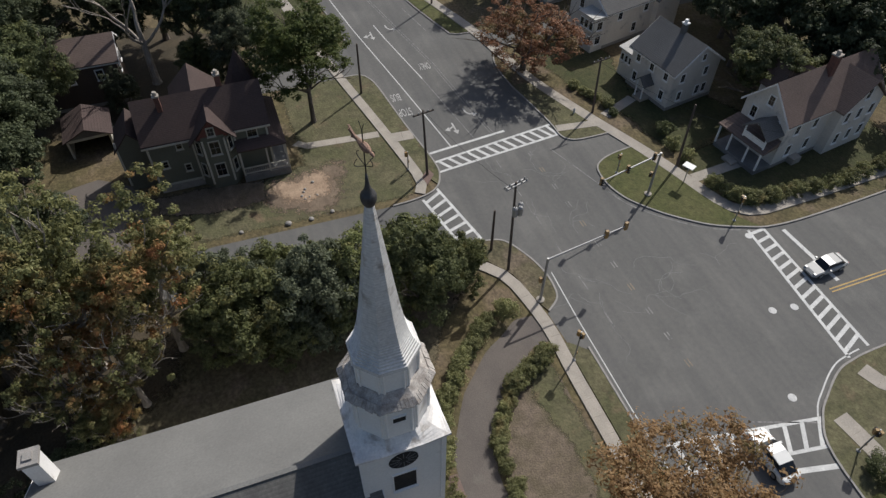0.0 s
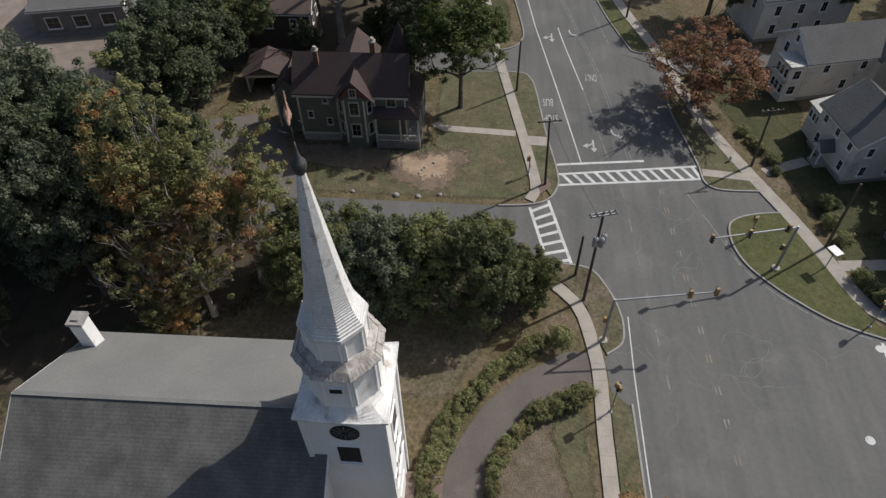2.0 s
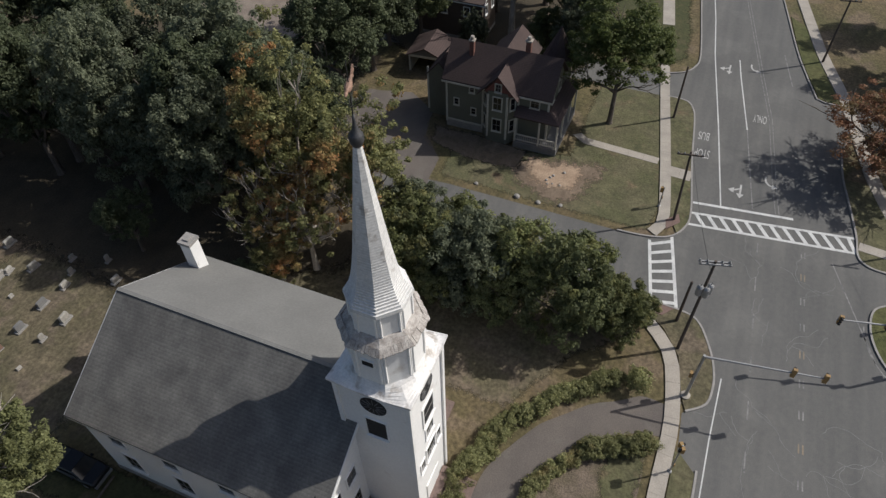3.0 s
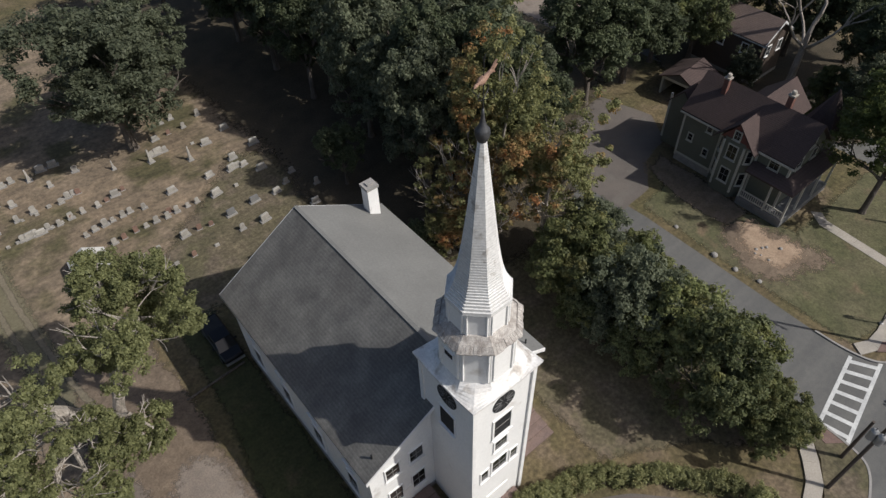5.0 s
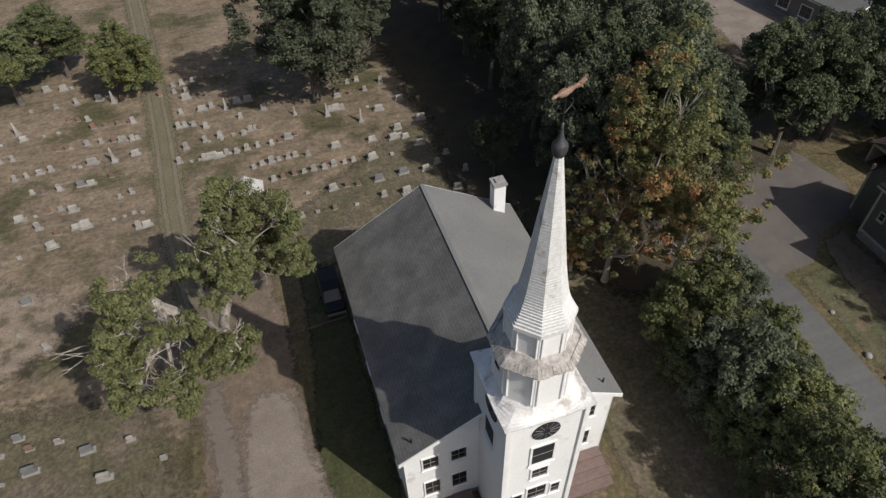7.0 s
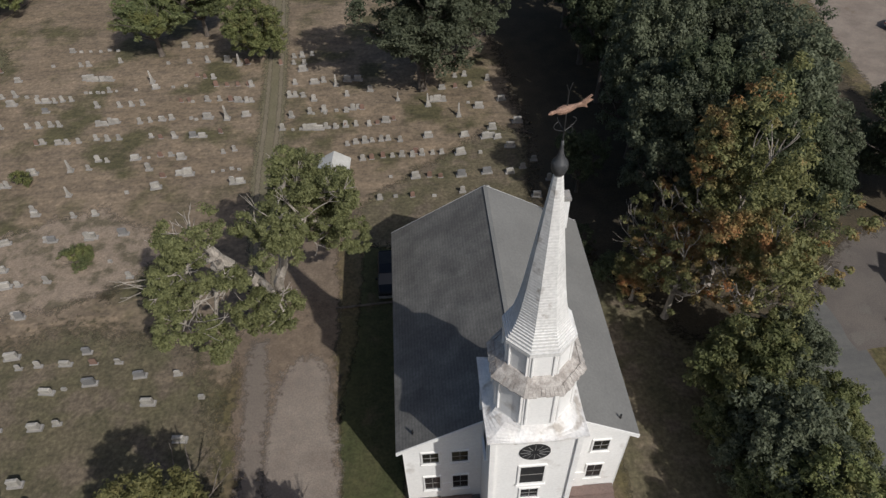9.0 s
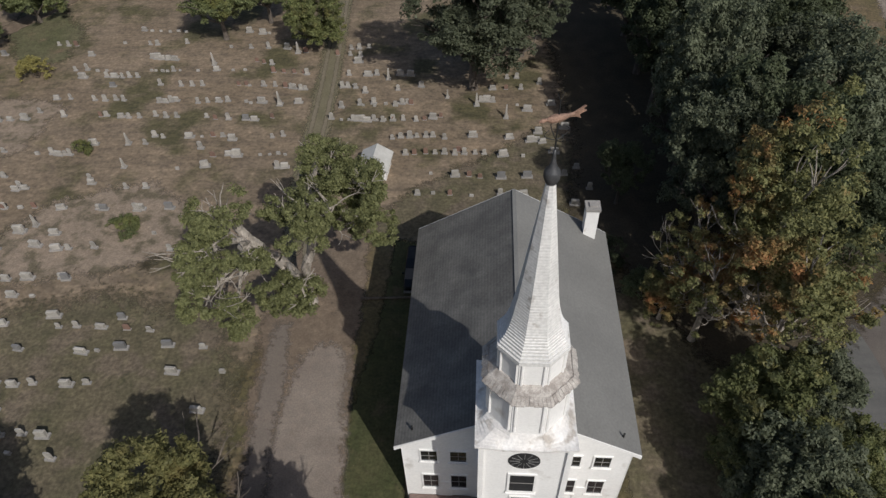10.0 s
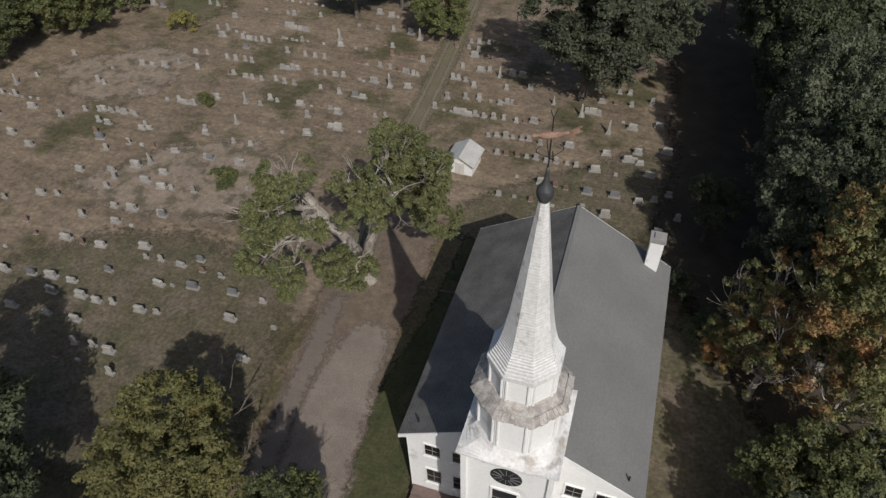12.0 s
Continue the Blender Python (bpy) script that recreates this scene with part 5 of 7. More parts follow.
def tree(label, lobes, nclump, cr, per, size, leaf, seed, trunk=3.0, rad=0.3, limbs=5, reach=3.0, bark="bark", depth=2, up=0.6, category="tree", gap=-0.16):
    """A tree at the origin: tapered trunk with forking limbs, and a crown of leaf clumps."""
    r = random.Random(seed)
    ob = thing("tree", label, category)
    b = B()
    if trunk:
        b.rings([(rad * 1.5, -0.1), (rad * 1.1, 0.4), (rad * 0.9, trunk * 0.6), (rad * 0.75, trunk)], 9)
        top = max(l[2] + l[4] for l in lobes)
        limb(b, r, (0, 0, trunk - 0.05), (0, 0, 1), (top - trunk) * 0.34, rad * 0.72, depth, 0.6)
        for k in range(limbs):
            a = 2 * math.pi * (k + r.random() * 0.6) / limbs
            limb(b, r, (0, 0, trunk * r.uniform(0.75, 1.0)), (math.cos(a), math.sin(a), r.uniform(0.6, 1.3)), reach * r.uniform(0.8, 1.2), rad * 0.5, depth, 0.6)
    part("trunk", b, M[bark], ob)
    part("crown", leaves("crown", crown_clumps(r, lobes, nclump, cr, gap), per, size, M[leaf], seed, up), None, ob)
    return ob


def round_lobes(seed, h, R, base, n=7):
    r = random.Random(seed)
    zc = (h + base) / 2
    out = [(0, 0, zc, R * 0.75, (h - base) / 2)]
    for k in range(n):
        a = 2 * math.pi * k / n + r.uniform(-0.3, 0.3)
        q = R * r.uniform(0.42, 0.62)
        out.append((q * math.cos(a), q * math.sin(a), zc + (h - base) * r.uniform(-0.25, 0.22), R * r.uniform(0.38, 0.55), (h - base) * r.uniform(0.2, 0.3)))
    return out


def put(proto, x, y, s=1.0, sz=None, rz=0, label="", used=set()):
    """Stands a copy of a tree at x, y; the first use moves the tree itself."""
    m = pose(x, y, 0, 0, 0, rz) @ Matrix.Diagonal((s, s, sz or s, 1))
    if proto.name in used:
        ob = copy_thing(proto, m)
        ob.matrix_basis = m
    else:
        used.add(proto.name)
        ob = proto
        ob.matrix_basis = m
    if label:
        ob["label"] = label
    return ob


GREEN = [tree("broad green shade tree", round_lobes(k, 10, 4.2, 2.4), 420, 0.55, 85, 0.125, "leaf_green", k, 2.8, 0.28) for k in (1, 2)]
DARK = [tree("dense dark green woodland tree", round_lobes(k + 10, 12, 4.3, 2.5, 8), 430, 0.6, 85, 0.13, "leaf_dark", k + 10, 3.2, 0.3, gap=-0.04) for k in (1, 2, 3)]
FAR = [tree("dense dark green woodland tree", round_lobes(k + 10, 12, 4.3, 2.5, 8), 210, 0.75, 50, 0.22, "leaf_dark", k + 10, 3.2, 0.3, depth=1) for k in (1, 2)]
GREY = [tree("tall grey-green woodland tree", round_lobes(k + 50, 13, 4.4, 0.8, 10), 460, 0.6, 85, 0.13, "leaf_grey", k + 50, 3.0, 0.3, reach=2.2, gap=-0.04) for k in (1, 2)]
BUSHY = [tree("bushy green tree leafy to the ground", round_lobes(k + 20, 8, 3.4, 0.3, 9), 400, 0.5, 85, 0.115, l, k + 20, 1.0, 0.2, reach=2.0) for k, l in ((1, "leaf_green"), (2, "leaf_row"), (3, "leaf_grey"))]
AUTUMN = [tree("tall maple turning orange and gold", round_lobes(k + 30, 17, 4.6, 1.5, 12), 470, 0.52, 66, 0.125, "leaf_autumn", k + 30, 4.5, 0.3, limbs=9, reach=2.5, bark="palebark", gap=-0.1) for k in (1, 2)]

HALFBARE = tree("half-bare maple with pale twigs and orange leaves", round_lobes(38, 11, 3.6, 2.0, 9), 110, 0.45, 60, 0.12, "leaf_autumn", 38, 3.4, 0.24, limbs=9, reach=2.1, bark="palebark", depth=3)
# row between church and side road
put(BUSHY[0], 16.3, -7.2, 1.12, 1.28, 10, "bushy green tree beside the road")
put(BUSHY[1], 17.4, -11.3, 0.74, 0.76, 70, "low bushy green tree at the corner")
put(BUSHY[1], 17.6, -3.4, 1.05, 1.16, 40, "bushy green tree beside the road")
put(BUSHY[2], 16.6, 0.8, 1.1, 1.26, 120, "bushy green tree beside the road")
put(BUSHY[1], 21, 3.2, 0.8, 0.8, 200, "bushy green tree beside the road")
put(BUSHY[2], 20.2, 7.3, 0.98, 0.98, 260, "bushy dark green tree beside the road")
put(BUSHY[1], 16.6, 5.4, 1.12, 1.2, 310, "bushy green tree beside church")
put(BUSHY[0], 17.4, 8.2, 0.8, 0.85, 30, "bushy green tree beside church")
for i, (x, y, s, sz) in enumerate([(18.4, -9.7, 0.62, 0.7), (15.2, -1.4, 0.62, 0.75), (19.8, -1.6, 0.7, 0.8), (20.9, 0.1, 0.62, 0.7), (15.2, 3.2, 0.75, 0.9), (18.5, 5, 0.7, 1.0), (18.5, -12.3, 0.42, 0.5)]):
    put(BUSHY[(i * 2 + 1) % 3], x, y, s, sz, i * 83, "small bushy tree in the roadside row")
# autumn maples behind
put(AUTUMN[0], 18.6, 11.4, 0.95, 1.02, 0, "tall maple turning orange and gold")
put(AUTUMN[1], 18.8, 17.4, 1.02, 1.26, 60, "tall maple turning orange and gold")
put(HALFBARE, 14.4, 14.4, 1.0, 1.05, 200)
put(HALFBARE, 14.3, 18.5, 0.9, 1.0, 80)
put(AUTUMN[0], 12.2, 16.4, 0.5, 0.42, 130, "low maple with orange leaves")
# woods
WOODS = [(19.9, 23.8, 1.25, 1.5), (16.2, 24.4, 1.0, 1.35), (18, 29.6, 1.1, 1.28), (24.8, 19.9, 1.0, 1.1), (25.2, 28, 1.2, 1.4), (16.8, 34.9, 1.0, 1.5), (21.3, 36.6, 1.2, 1.3), (28.9, 33.6, 1.2, 1.35), (16, 45.2, 1.05, 1.5), (18.4, 45, 1.1, 1.2),
         (26, 43, 1.2, 1.3), (33.2, 38.6, 0.8, 0.7), (15.8, 53.5, 1.1, 1.5), (20.2, 54.2, 1.2, 1.2), (29.7, 51.2, 1.2, 1.3), (15.6, 62.6, 1.2, 1.5), (24.9, 62.3, 1.2, 1.3), (34.2, 60.1, 1.2, 1.2), (10.8, 73.6, 1.2, 1.5), (21.1, 73.2, 1.2, 1.2), (32.2, 71, 1.2, 1.2),
         (29.1, 25.1, 0.9, 0.95), (35.7, 29.6, 0.65, 0.55)]
for i, (x, y, s, sz) in enumerate(WOODS):
    if (13 < x < 27 and 24 < y < 40) or (28 < x < 40 and 25 < y < 43):
        put(GREY[i % 2], x, y, s, sz, i * 47)
    else:
        put(DARK[i % 3] if y < 46 else FAR[i % 2], x, y, s, sz, i * 47)
put(DARK[0], 10.5, 30.2, 0.5, 0.6, 40, "low dark tree at edge of woods")
# trees round the houses
put(DARK[0], 38.1, 23.9, 1.15, 1.2, 30, "large dark green tree behind garage")
put(DARK[1], 44.6, 24.0, 1.25, 1.25, 80, "large dark green tree behind house")
put(GREEN[0], 53.6, 21.6, 1.0, 1.1, 10, "tall tree behind dark house")
put(BUSHY[0], 55.2, 5.6, 0.75, 0.8, 50, "round green tree behind dark house")
forked = tree("tall forked tree with pale bare limbs", [(0, 0, 16.5, 3.0, 2.2), (1.6, -1, 15.5, 2.0, 1.5)], 70, 0.5, 60, 0.12, "leaf_dark", 46, 5.5, 0.42, limbs=3, reach=5.5, bark="palebark", depth=3)
put(forked, 57.6, 10.9)
# the next two trees are added to shade the yard and brown house
put(DARK[2], 62.6, 5.6, 0.9, 0.95, 20, "dark tree behind house")
put(DARK[0], 63.5, 22.5, 1.0, 1.0, 200, "dark tree behind house")
put(BUSHY[2], 52.8, 14.2, 0.55, 0.7, 75, "bushy tree before brown house")
put(GREY[1], 52.6, 1.4, 0.7, 0.8, 90, "grey-green tree behind house")
put(DARK[0], 58.2, 2.5, 1.1, 1.2, 150, "dark tree down the street")
put(DARK[1], 59.3, 23.5, 1.2, 1.2, 150)
put(GREY[0], 54, 28.7, 1.15, 1.25, 20, "large green tree behind house")
put(GREEN[0], 50.4, 24.6, 1.0, 1.05, 70, "large green tree behind house")
put(DARK[1], 63.3, 14.9, 1.0, 1.1, 10, "dark tree behind house")
put(DARK[2], 67.3, 9.2, 1.2, 1.2, 150)
elm = tree("green street elm with forked trunk", round_lobes(41, 14.5, 4.0, 4.4, 11), 520, 0.5, 80, 0.11, "leaf_elm", 41, 4.4, 0.2, limbs=6, reach=2.6)
put(elm, 44.3, -4.7, 1.28, 1.08)
redtree = tree("red-brown autumn maple by the road", round_lobes(42, 10.2, 4.7, 1.6, 12), 340, 0.5, 60, 0.105, "leaf_red", 42, 2.4, 0.26, limbs=8, reach=3.6, gap=-0.06)
put(redtree, 46.2, -30.7, 1.4, 0.95)
put(GREEN[0], 30.2, -51.8, 1.1, 0.95, 30, "green tree behind white house")
for i, (x, y, s) in enumerate([(40.9, -61.3, 1.2), (30.9, -63.7, 1.2), (48.1, -67.5, 1.2), (23, -70.3, 1.2), (58.8, -62.9, 1.1), (66.1, -50.2, 1.1), (37.2, -72.1, 1.2), (12.9, -75, 1.0), (38.7, -55, 1.0), (44.7, -58, 1.1), (32.8, -59.3, 1.1), (49.8, -61.1, 1.1), (56, -67.3, 1.2), (27.8, -61.6, 1.0), (62.5, -58.6, 1.2), (43, -65.5, 1.2), (35.1, -67.9, 1.2), (65.4, -36, 1.0), (76.9, -35.8, 1.0), (70.8, -68.9, 1.2)]):
    put(FAR[i % 2], x, y, s, s, i * 61, "dark woodland tree behind houses")
front = tree("orange-brown autumn maple before the church", round_lobes(43, 9.4, 4.6, 3.2, 11), 330, 0.55, 50, 0.1, "leaf_orange", 43, 3.0, 0.24, limbs=6, reach=2.6)
put(front, -7, -16.8, 1.4, 0.92)
gold = tree("yellow-green maple beside gravel drive", round_lobes(44, 11.6, 4.0, 1.8, 11), 760, 0.42, 75, 0.095, "leaf_gold", 44, 2.4, 0.24)
put(gold, -20.0, -4.8, 1.34, 0.98)
put(GREEN[1], -12.2, -5, 0.62, 0.95, 0, "green tree beside gravel drive")
put(DARK[0], -33.2, -9.2, 1.5, 1.3, 0, "green tree at cemetery edge")
put(DARK[1], -28.6, -11.4, 1.15, 1.05, 70, "green tree at cemetery edge")
put(GREY[1], -3.6, 50.0, 1.6, 1.35, 20, "large dark tree in cemetery")
put(GREY[0], 2.2, 57.5, 1.15, 1.15, 140, "dark tree at edge of cemetery")
put(BUSHY[1], -23.7, 59.6, 1.12, 1.1, 20, "small round tree in cemetery")
put(GREEN[1], -36.5, 61.5, 1.1, 0.95, 20, "green tree in cemetery")
put(GREEN[0], -31.5, 66, 1.0, 0.9, 120, "green tree in cemetery")
for i, (x, y, s) in enumerate([(-75.7, 39, 1.0), (-71.3, 47.6, 1.1), (-68.8, 56.9, 1.1), (-79.2, 47.6, 1.2), (-64.4, 66.1, 1.0), (-76.5, 58.8, 1.2), (-60.9, 77, 1.2), (-83.8, 36.1, 1.1)]):
    put(BUSHY[i % 2], x, y, s * 1.25, s * 1.15, i * 61, "green tree along cemetery lane")
# old spreading oak, its crown in separate masses on long pale limbs


def spreading_oak():
    r = random.Random(77)
    ox, oy = -16.6, 17.2
    ob = thing("tree", "old spreading oak with broken pale limbs", "tree", ox, oy)
    O = Vector((ox, oy, 0))
    b = B()
    b.rings([(0.8, -0.1), (0.6, 0.5), (0.52, 1.6), (0.56, 2.3)], 10)

    def bough(pts, r0, r1, twigs=0.0):
        P = [Vector(p) for p in pts]
        Q = []
        for a, c in zip(P, P[1:]):
            Q += [a.lerp(c, k / 4) + Vector((r.uniform(-1, 1), r.uniform(-1, 1), r.uniform(-1, 1))) * 0.13 for k in range(4)]
        Q[0] = P[0]
        Q.append(P[-1])
        n = len(Q) - 1
        for k in range(n):
            b.tube(Q[k] - O, Q[k + 1] - O, r0 + (r1 - r0) * k / n, r0 + (r1 - r0) * (k + 1) / n, 7, False)
            if k > n * 0.4 and twigs:
                for u in range(2):
                    d = Vector((r.uniform(-1, 1), r.uniform(-1, 1), r.uniform(-0.3, 0.9))).normalized()
                    limb(b, r, Q[k + 1] - O, d, twigs * r.uniform(0.6, 1.2), r1 * 0.7, 1, 0.7)

    left, right = (-18.9, 15.0, 9.6), (-14.2, 17.6, 10.3)
    bough([(ox, oy, 1.8), (-17.1, 15.6, 6.4), left], 0.5, 0.42)
    bough([left, (-19.3, 14.4, 12.0)], 0.4, 0.2)
    bough([(ox, oy, 1.8), (-15.8, 16.8, 5.4), right], 0.46, 0.3)
    masses = [(-12.6, 16.2, 11.8, 3.5, 2.5, right), (-10.4, 18.2, 8.6, 2.3, 1.7, right), (-14.9, 13.8, 12.8, 2.4, 1.8, right), (-13.6, 17.0, 16.0, 1.2, 1.4, right), (-10.8, 16.8, 13.6, 2.0, 1.5, right), (-14.0, 19.0, 10.6, 2.3, 1.6, right), (-13.0, 18.8, 13.4, 2.2, 1.6, right), (-11.4, 20.0, 11.2, 2.0, 1.5, right),
              (-19.0, 12.4, 15.0, 2.0, 1.1, left), (-19.8, 10.6, 13.0, 1.6, 1.3, left), (-20.2, 9.4, 9.6, 2.0, 1.6, left), (-18.6, 8.8, 8.4, 1.5, 1.2, left), (-17.4, 10.6, 11.2, 1.6, 1.1, left), (-21.6, 11.6, 10.4, 1.5, 1.0, left), (-16.3, 13.2, 5.8, 2.2, 1.7, (-17.1, 15.6, 6.4)), (-14.8, 12.4, 6.6, 1.5, 1.1, (-17.1, 15.6, 6.4))]
    clumps = []
    for x, y, z, R, rz, root in masses:
        c = Vector((x, y, z))
        m = Vector(root).lerp(c, 0.5) + Vector((r.uniform(-0.6, 0.6), r.uniform(-0.6, 0.6), r.uniform(-0.2, 0.8)))
        bough([root, m, c], 0.23, 0.08, R * 0.6)
        clumps += [(px - ox, py - oy, pz, q) for px, py, pz, q in crown_clumps(r, [(x, y, z, R, rz)], int(12 + 15 * R * R), 0.4, -0.05)]
    for d, L in (((-0.8, -0.5, 0.25), 3.6), ((-0.4, -1.0, 0.1), 4.2), ((-0.9, 0.2, 0.5), 3.0)):
        limb(b, r, Vector((-18.0, 15.2, 8.0)) - O, d, L, 0.13, 2, 0.8)
    part("trunk", b, M["palebark"], ob)
    part("crown", leaves("crown", clumps, 95, 0.095, M["leaf_oak"], 77), None, ob)


spreading_oak()


def shrub(x, y, R, h, leaf, label, seed, name="shrub"):
    r = random.Random(seed)
    ob = thing(name, label, "shrub", x, y)
    b = B()
    for k in range(7):
        a = r.uniform(0, 6.28)
        b.tube((0.1 * math.cos(a), 0.1 * math.sin(a), 0), (R * 0.6 * math.cos(a), R * 0.6 * math.sin(a), h * 0.6), 0.03, 0.012, 5, False)
    part("stem", b, M["bark"], ob)
    part("foliage", leaves("foliage", crown_clumps(r, [(0, 0, h * 0.45, R, h * 0.55)], int(24 + 34 * R * R), 0.28), 60, 0.065, M[leaf], seed), None, ob)
    return ob


k = 0
for line, n, R, h in (
    ([(12.5, -12.3), (11.3, -10.8), (10.0, -9.5), (7.9, -7.6), (5.4, -5.7), (3.4, -5.1), (1.9, -4.6), (-2, -4.6)], 19, 0.92, 1.3),
    ([(8.3, -15.6), (7.9, -14.6), (7.2, -13.2), (6.5, -12.0)], 7, 0.85, 1.35),
    ([(6.0, -11.4), (4.6, -10.2), (3.0, -9.2), (1.6, -8.9), (-1.5, -8.7)], 12, 0.52, 0.85),
    ([(18.7, -41), (17.7, -42.6), (17.3, -46.4), (17.1, -53), (17.7, -59.6)], 20, 0.95, 1.3),
    ([(20.9, -40), (19.2, -40.7)], 2, 1.0, 1.5),
    ([(41, -34.7), (36, -36.6)], 7, 0.6, 0.8),
    ([(27.3, -39.6), (25.1, -40.1)], 2, 0.9, 1.4),
):
    P = curve_pts(line, 8)
    for i in range(n):
        p = P[round(i * (len(P) - 1) / (n - 1))]
        k += 1
        shrub(p[0] + random.uniform(-0.15, 0.15), p[1] + random.uniform(-0.15, 0.15), R * random.uniform(0.85, 1.2), h * random.uniform(0.85, 1.2), "leaf_hedge", "leafy clipped hedge shrub", 300 + k)["group"] = "hedge shrubs"
shrub(13.1, -14.2, 1.2, 2.0, "leaf_hedge", "large round green shrub", 401)
shrub(-36.1, 25.2, 1.7, 1.0, "leaf_green", "low spreading green juniper", 402)
shrub(-57.6, 51.8, 2.1, 2.6, "leaf_yellow", "yellow round shrub in cemetery", 403)
shrub(-45.1, 36.8, 1.0, 1.6, "leaf_green", "small dark shrub in cemetery", 404)
shrub(34.7, -36.5, 0.5, 0.6, "leaf_green", "small round shrub on lawn", 405)
shrub(29.8, -40.2, 1.2, 1.8, "leaf_green", "leafy green shrub before house", 406)
shrub(-8.4, -33.8, 1.7, 1.9, "leaf_green", "leafy green bush at street corner", 409)
shrub(-10.7, -32.1, 1.5, 1.6, "leaf_green", "leafy green bush at street corner", 410)
shrub(8.6, 22.2, 1.8, 3.0, "leaf_dark", "dark shrub behind church", 407)
shrub(11.2, 18.7, 1.8, 2.6, "leaf_dark", "dark shrub behind church", 408)

# ---- houses ----


def facade(parent, face, places, w, h, casing="trim", panes=(2, 2), fw=0.1):
    for x, y, z in places:
        window(parent, x, y, z, face, w, h, casing, panes, True, fw)


def walls(x0, x1, y0, y1, ze, zr, axis, th=0.2):
    """Four walls with gables, as thick panels."""
    b = B()
    if axis == "y":
        mid = (x0 + x1) / 2
        for a, c in ((y0, y0 + th), (y1 - th, y1)):
            b.prism([(x0, 0), (x1, 0), (x1, ze), (mid, zr - 0.03), (x0, ze)], 0, 1, Matrix(((1, 0, 0, 0), (0, 0, -(c - a), c), (0, 1, 0, 0), (0, 0, 0, 1))))
        b.box(x0, x0 + th, y0 + th, y1 - th, 0, ze).box(x1 - th, x1, y0 + th, y1 - th, 0, ze)
    else:
        mid = (y0 + y1) / 2
        for a, c in ((x0, x0 + th), (x1 - th, x1)):
            b.prism([(y0, 0), (y1, 0), (y1, ze), (mid, zr - 0.03), (y0, ze)], 0, 1, Matrix(((0, 0, c - a, a), (1, 0, 0, 0), (0, 1, 0, 0), (0, 0, 0, 1))))
        b.box(x0 + th, x1 - th, y0, y0 + th, 0, ze).box(x0 + th, x1 - th, y1 - th, y1, 0, ze)
    return b


def chimney(parent, x, y, z0, z1, w=0.6, material="brick", cap="concrete"):
    c = part("chimney", B().box(x - w / 2, x + w / 2, y - w / 2, y + w / 2, z0, z1), M[material], parent)
    part("chimney_cap", B().box(x - w / 2 - 0.07, x + w / 2 + 0.07, y - w / 2 - 0.07, y + w / 2 + 0.07, z1, z1 + 0.15), M[cap], c)
    part("chimney_pot", B().rings([(0.2, z1 + 0.15), (0.22, z1 + 0.4), (0.16, z1 + 0.5)], 10, 0, (x, y)), M[cap], c)


# dark Victorian house
hv = thing("house", "sage green Victorian house with brown roof and porch", "house", -0.4, 0.05)
X0, X1, Y0, Y1 = 38.2, 43.4, 0.6, 11.5
part("wall", walls(X0, X1, Y0, Y1, 6.2, 8.8, "y"), M["sage"], hv)
part("roof", B().gable(X0, X1, Y0, Y1, 6.2, 8.8, "y", 0.4, 0.15), M["roofbrown"], hv, "dark brown shingle roof")
part("rear_wing_wall", walls(39.6, 43.2, 11.5, 14.2, 5.0, 6.6, "x"), M["sage"], hv)
part("east_wing_wall", walls(43.4, 47.2, 4.4, 8.6, 5.8, 7.8, "x"), M["sage"], hv)
part("east_wing_roof", B().gable(41.6, 47.2, 4.4, 8.6, 5.8, 7.8, "x", 0.3, 0.14), M["roofbrown"], hv)
part("rear_wing_roof", B().gable(39.6, 43.2, 11.5, 14.2, 5.0, 6.6, "x", 0.3, 0.14), M["roofbrown"], hv)
bay = [(38.2, 3.7), (37.2, 4.6), (37.2, 6.6), (38.2, 7.5)]
part("bay", B().prism(bay, 0, 6.1), M["sage"], hv)
gb = B()
gb.prism([(4.1, 5.9), (7.1, 5.9), (5.6, 7.75)], 0, 1, Matrix(((0, 0, 1.1, 37.25), (1, 0, 0, 0), (0, 1, 0, 0), (0, 0, 0, 1))))
part("bay_gable", gb, M["maroon"], hv, "maroon painted gable")
part("bay_roof", B().gable(37.3, 40.2, 3.8, 7.4, 5.9, 7.9, "x", 0.35, 0.13), M["roofbrown"], hv)
tr = B()
for x, y in bay + [(X0, Y1), (X0, Y0), (39.6, 14.2)]:
    tr.box(x - 0.09, x + 0.09, y - 0.09, y + 0.09, 0.6, 5.75)
tr.box(X0 - 0.46, X0 - 0.36, Y0 - 0.4, Y1 + 0.4, 5.6, 5.8).box(X0 - 0.04, X0 + 0.05, 7.5, Y1, 0.8, 1.02)
part("trim", tr, M["cream"], hv, "cream corner trim")
part("foundation", B().box(X0 - 0.04, X1 + 0.04, Y0 - 0.04, Y1 + 0.04, 0, 0.8), M["granite"], hv)
facade(hv, -90, [(37.18, 5.6, 4.8), (37.18, 5.6, 2.2)], 0.85, 1.4, "cream")
facade(hv, -90, [(37.23, 5.6, 6.6)], 0.55, 0.8, "cream")
facade(hv, -90, [(38.18, 10.4, 3.3), (38.18, 8.7, 5.15), (38.18, 8.5, 2.5)], 0.45, 0.7, "cream", (1, 2))
facade(hv, -90, [(38.18, 2.0, 5.1)], 0.85, 1.1, "cream")
for y, s in ((4.15, 1), (7.05, -1)):
    facade(hv, -90 + s * 50, [(37.66, y, 4.8), (37.66, y, 2.2)], 0.5, 1.3, "cream", (1, 2))
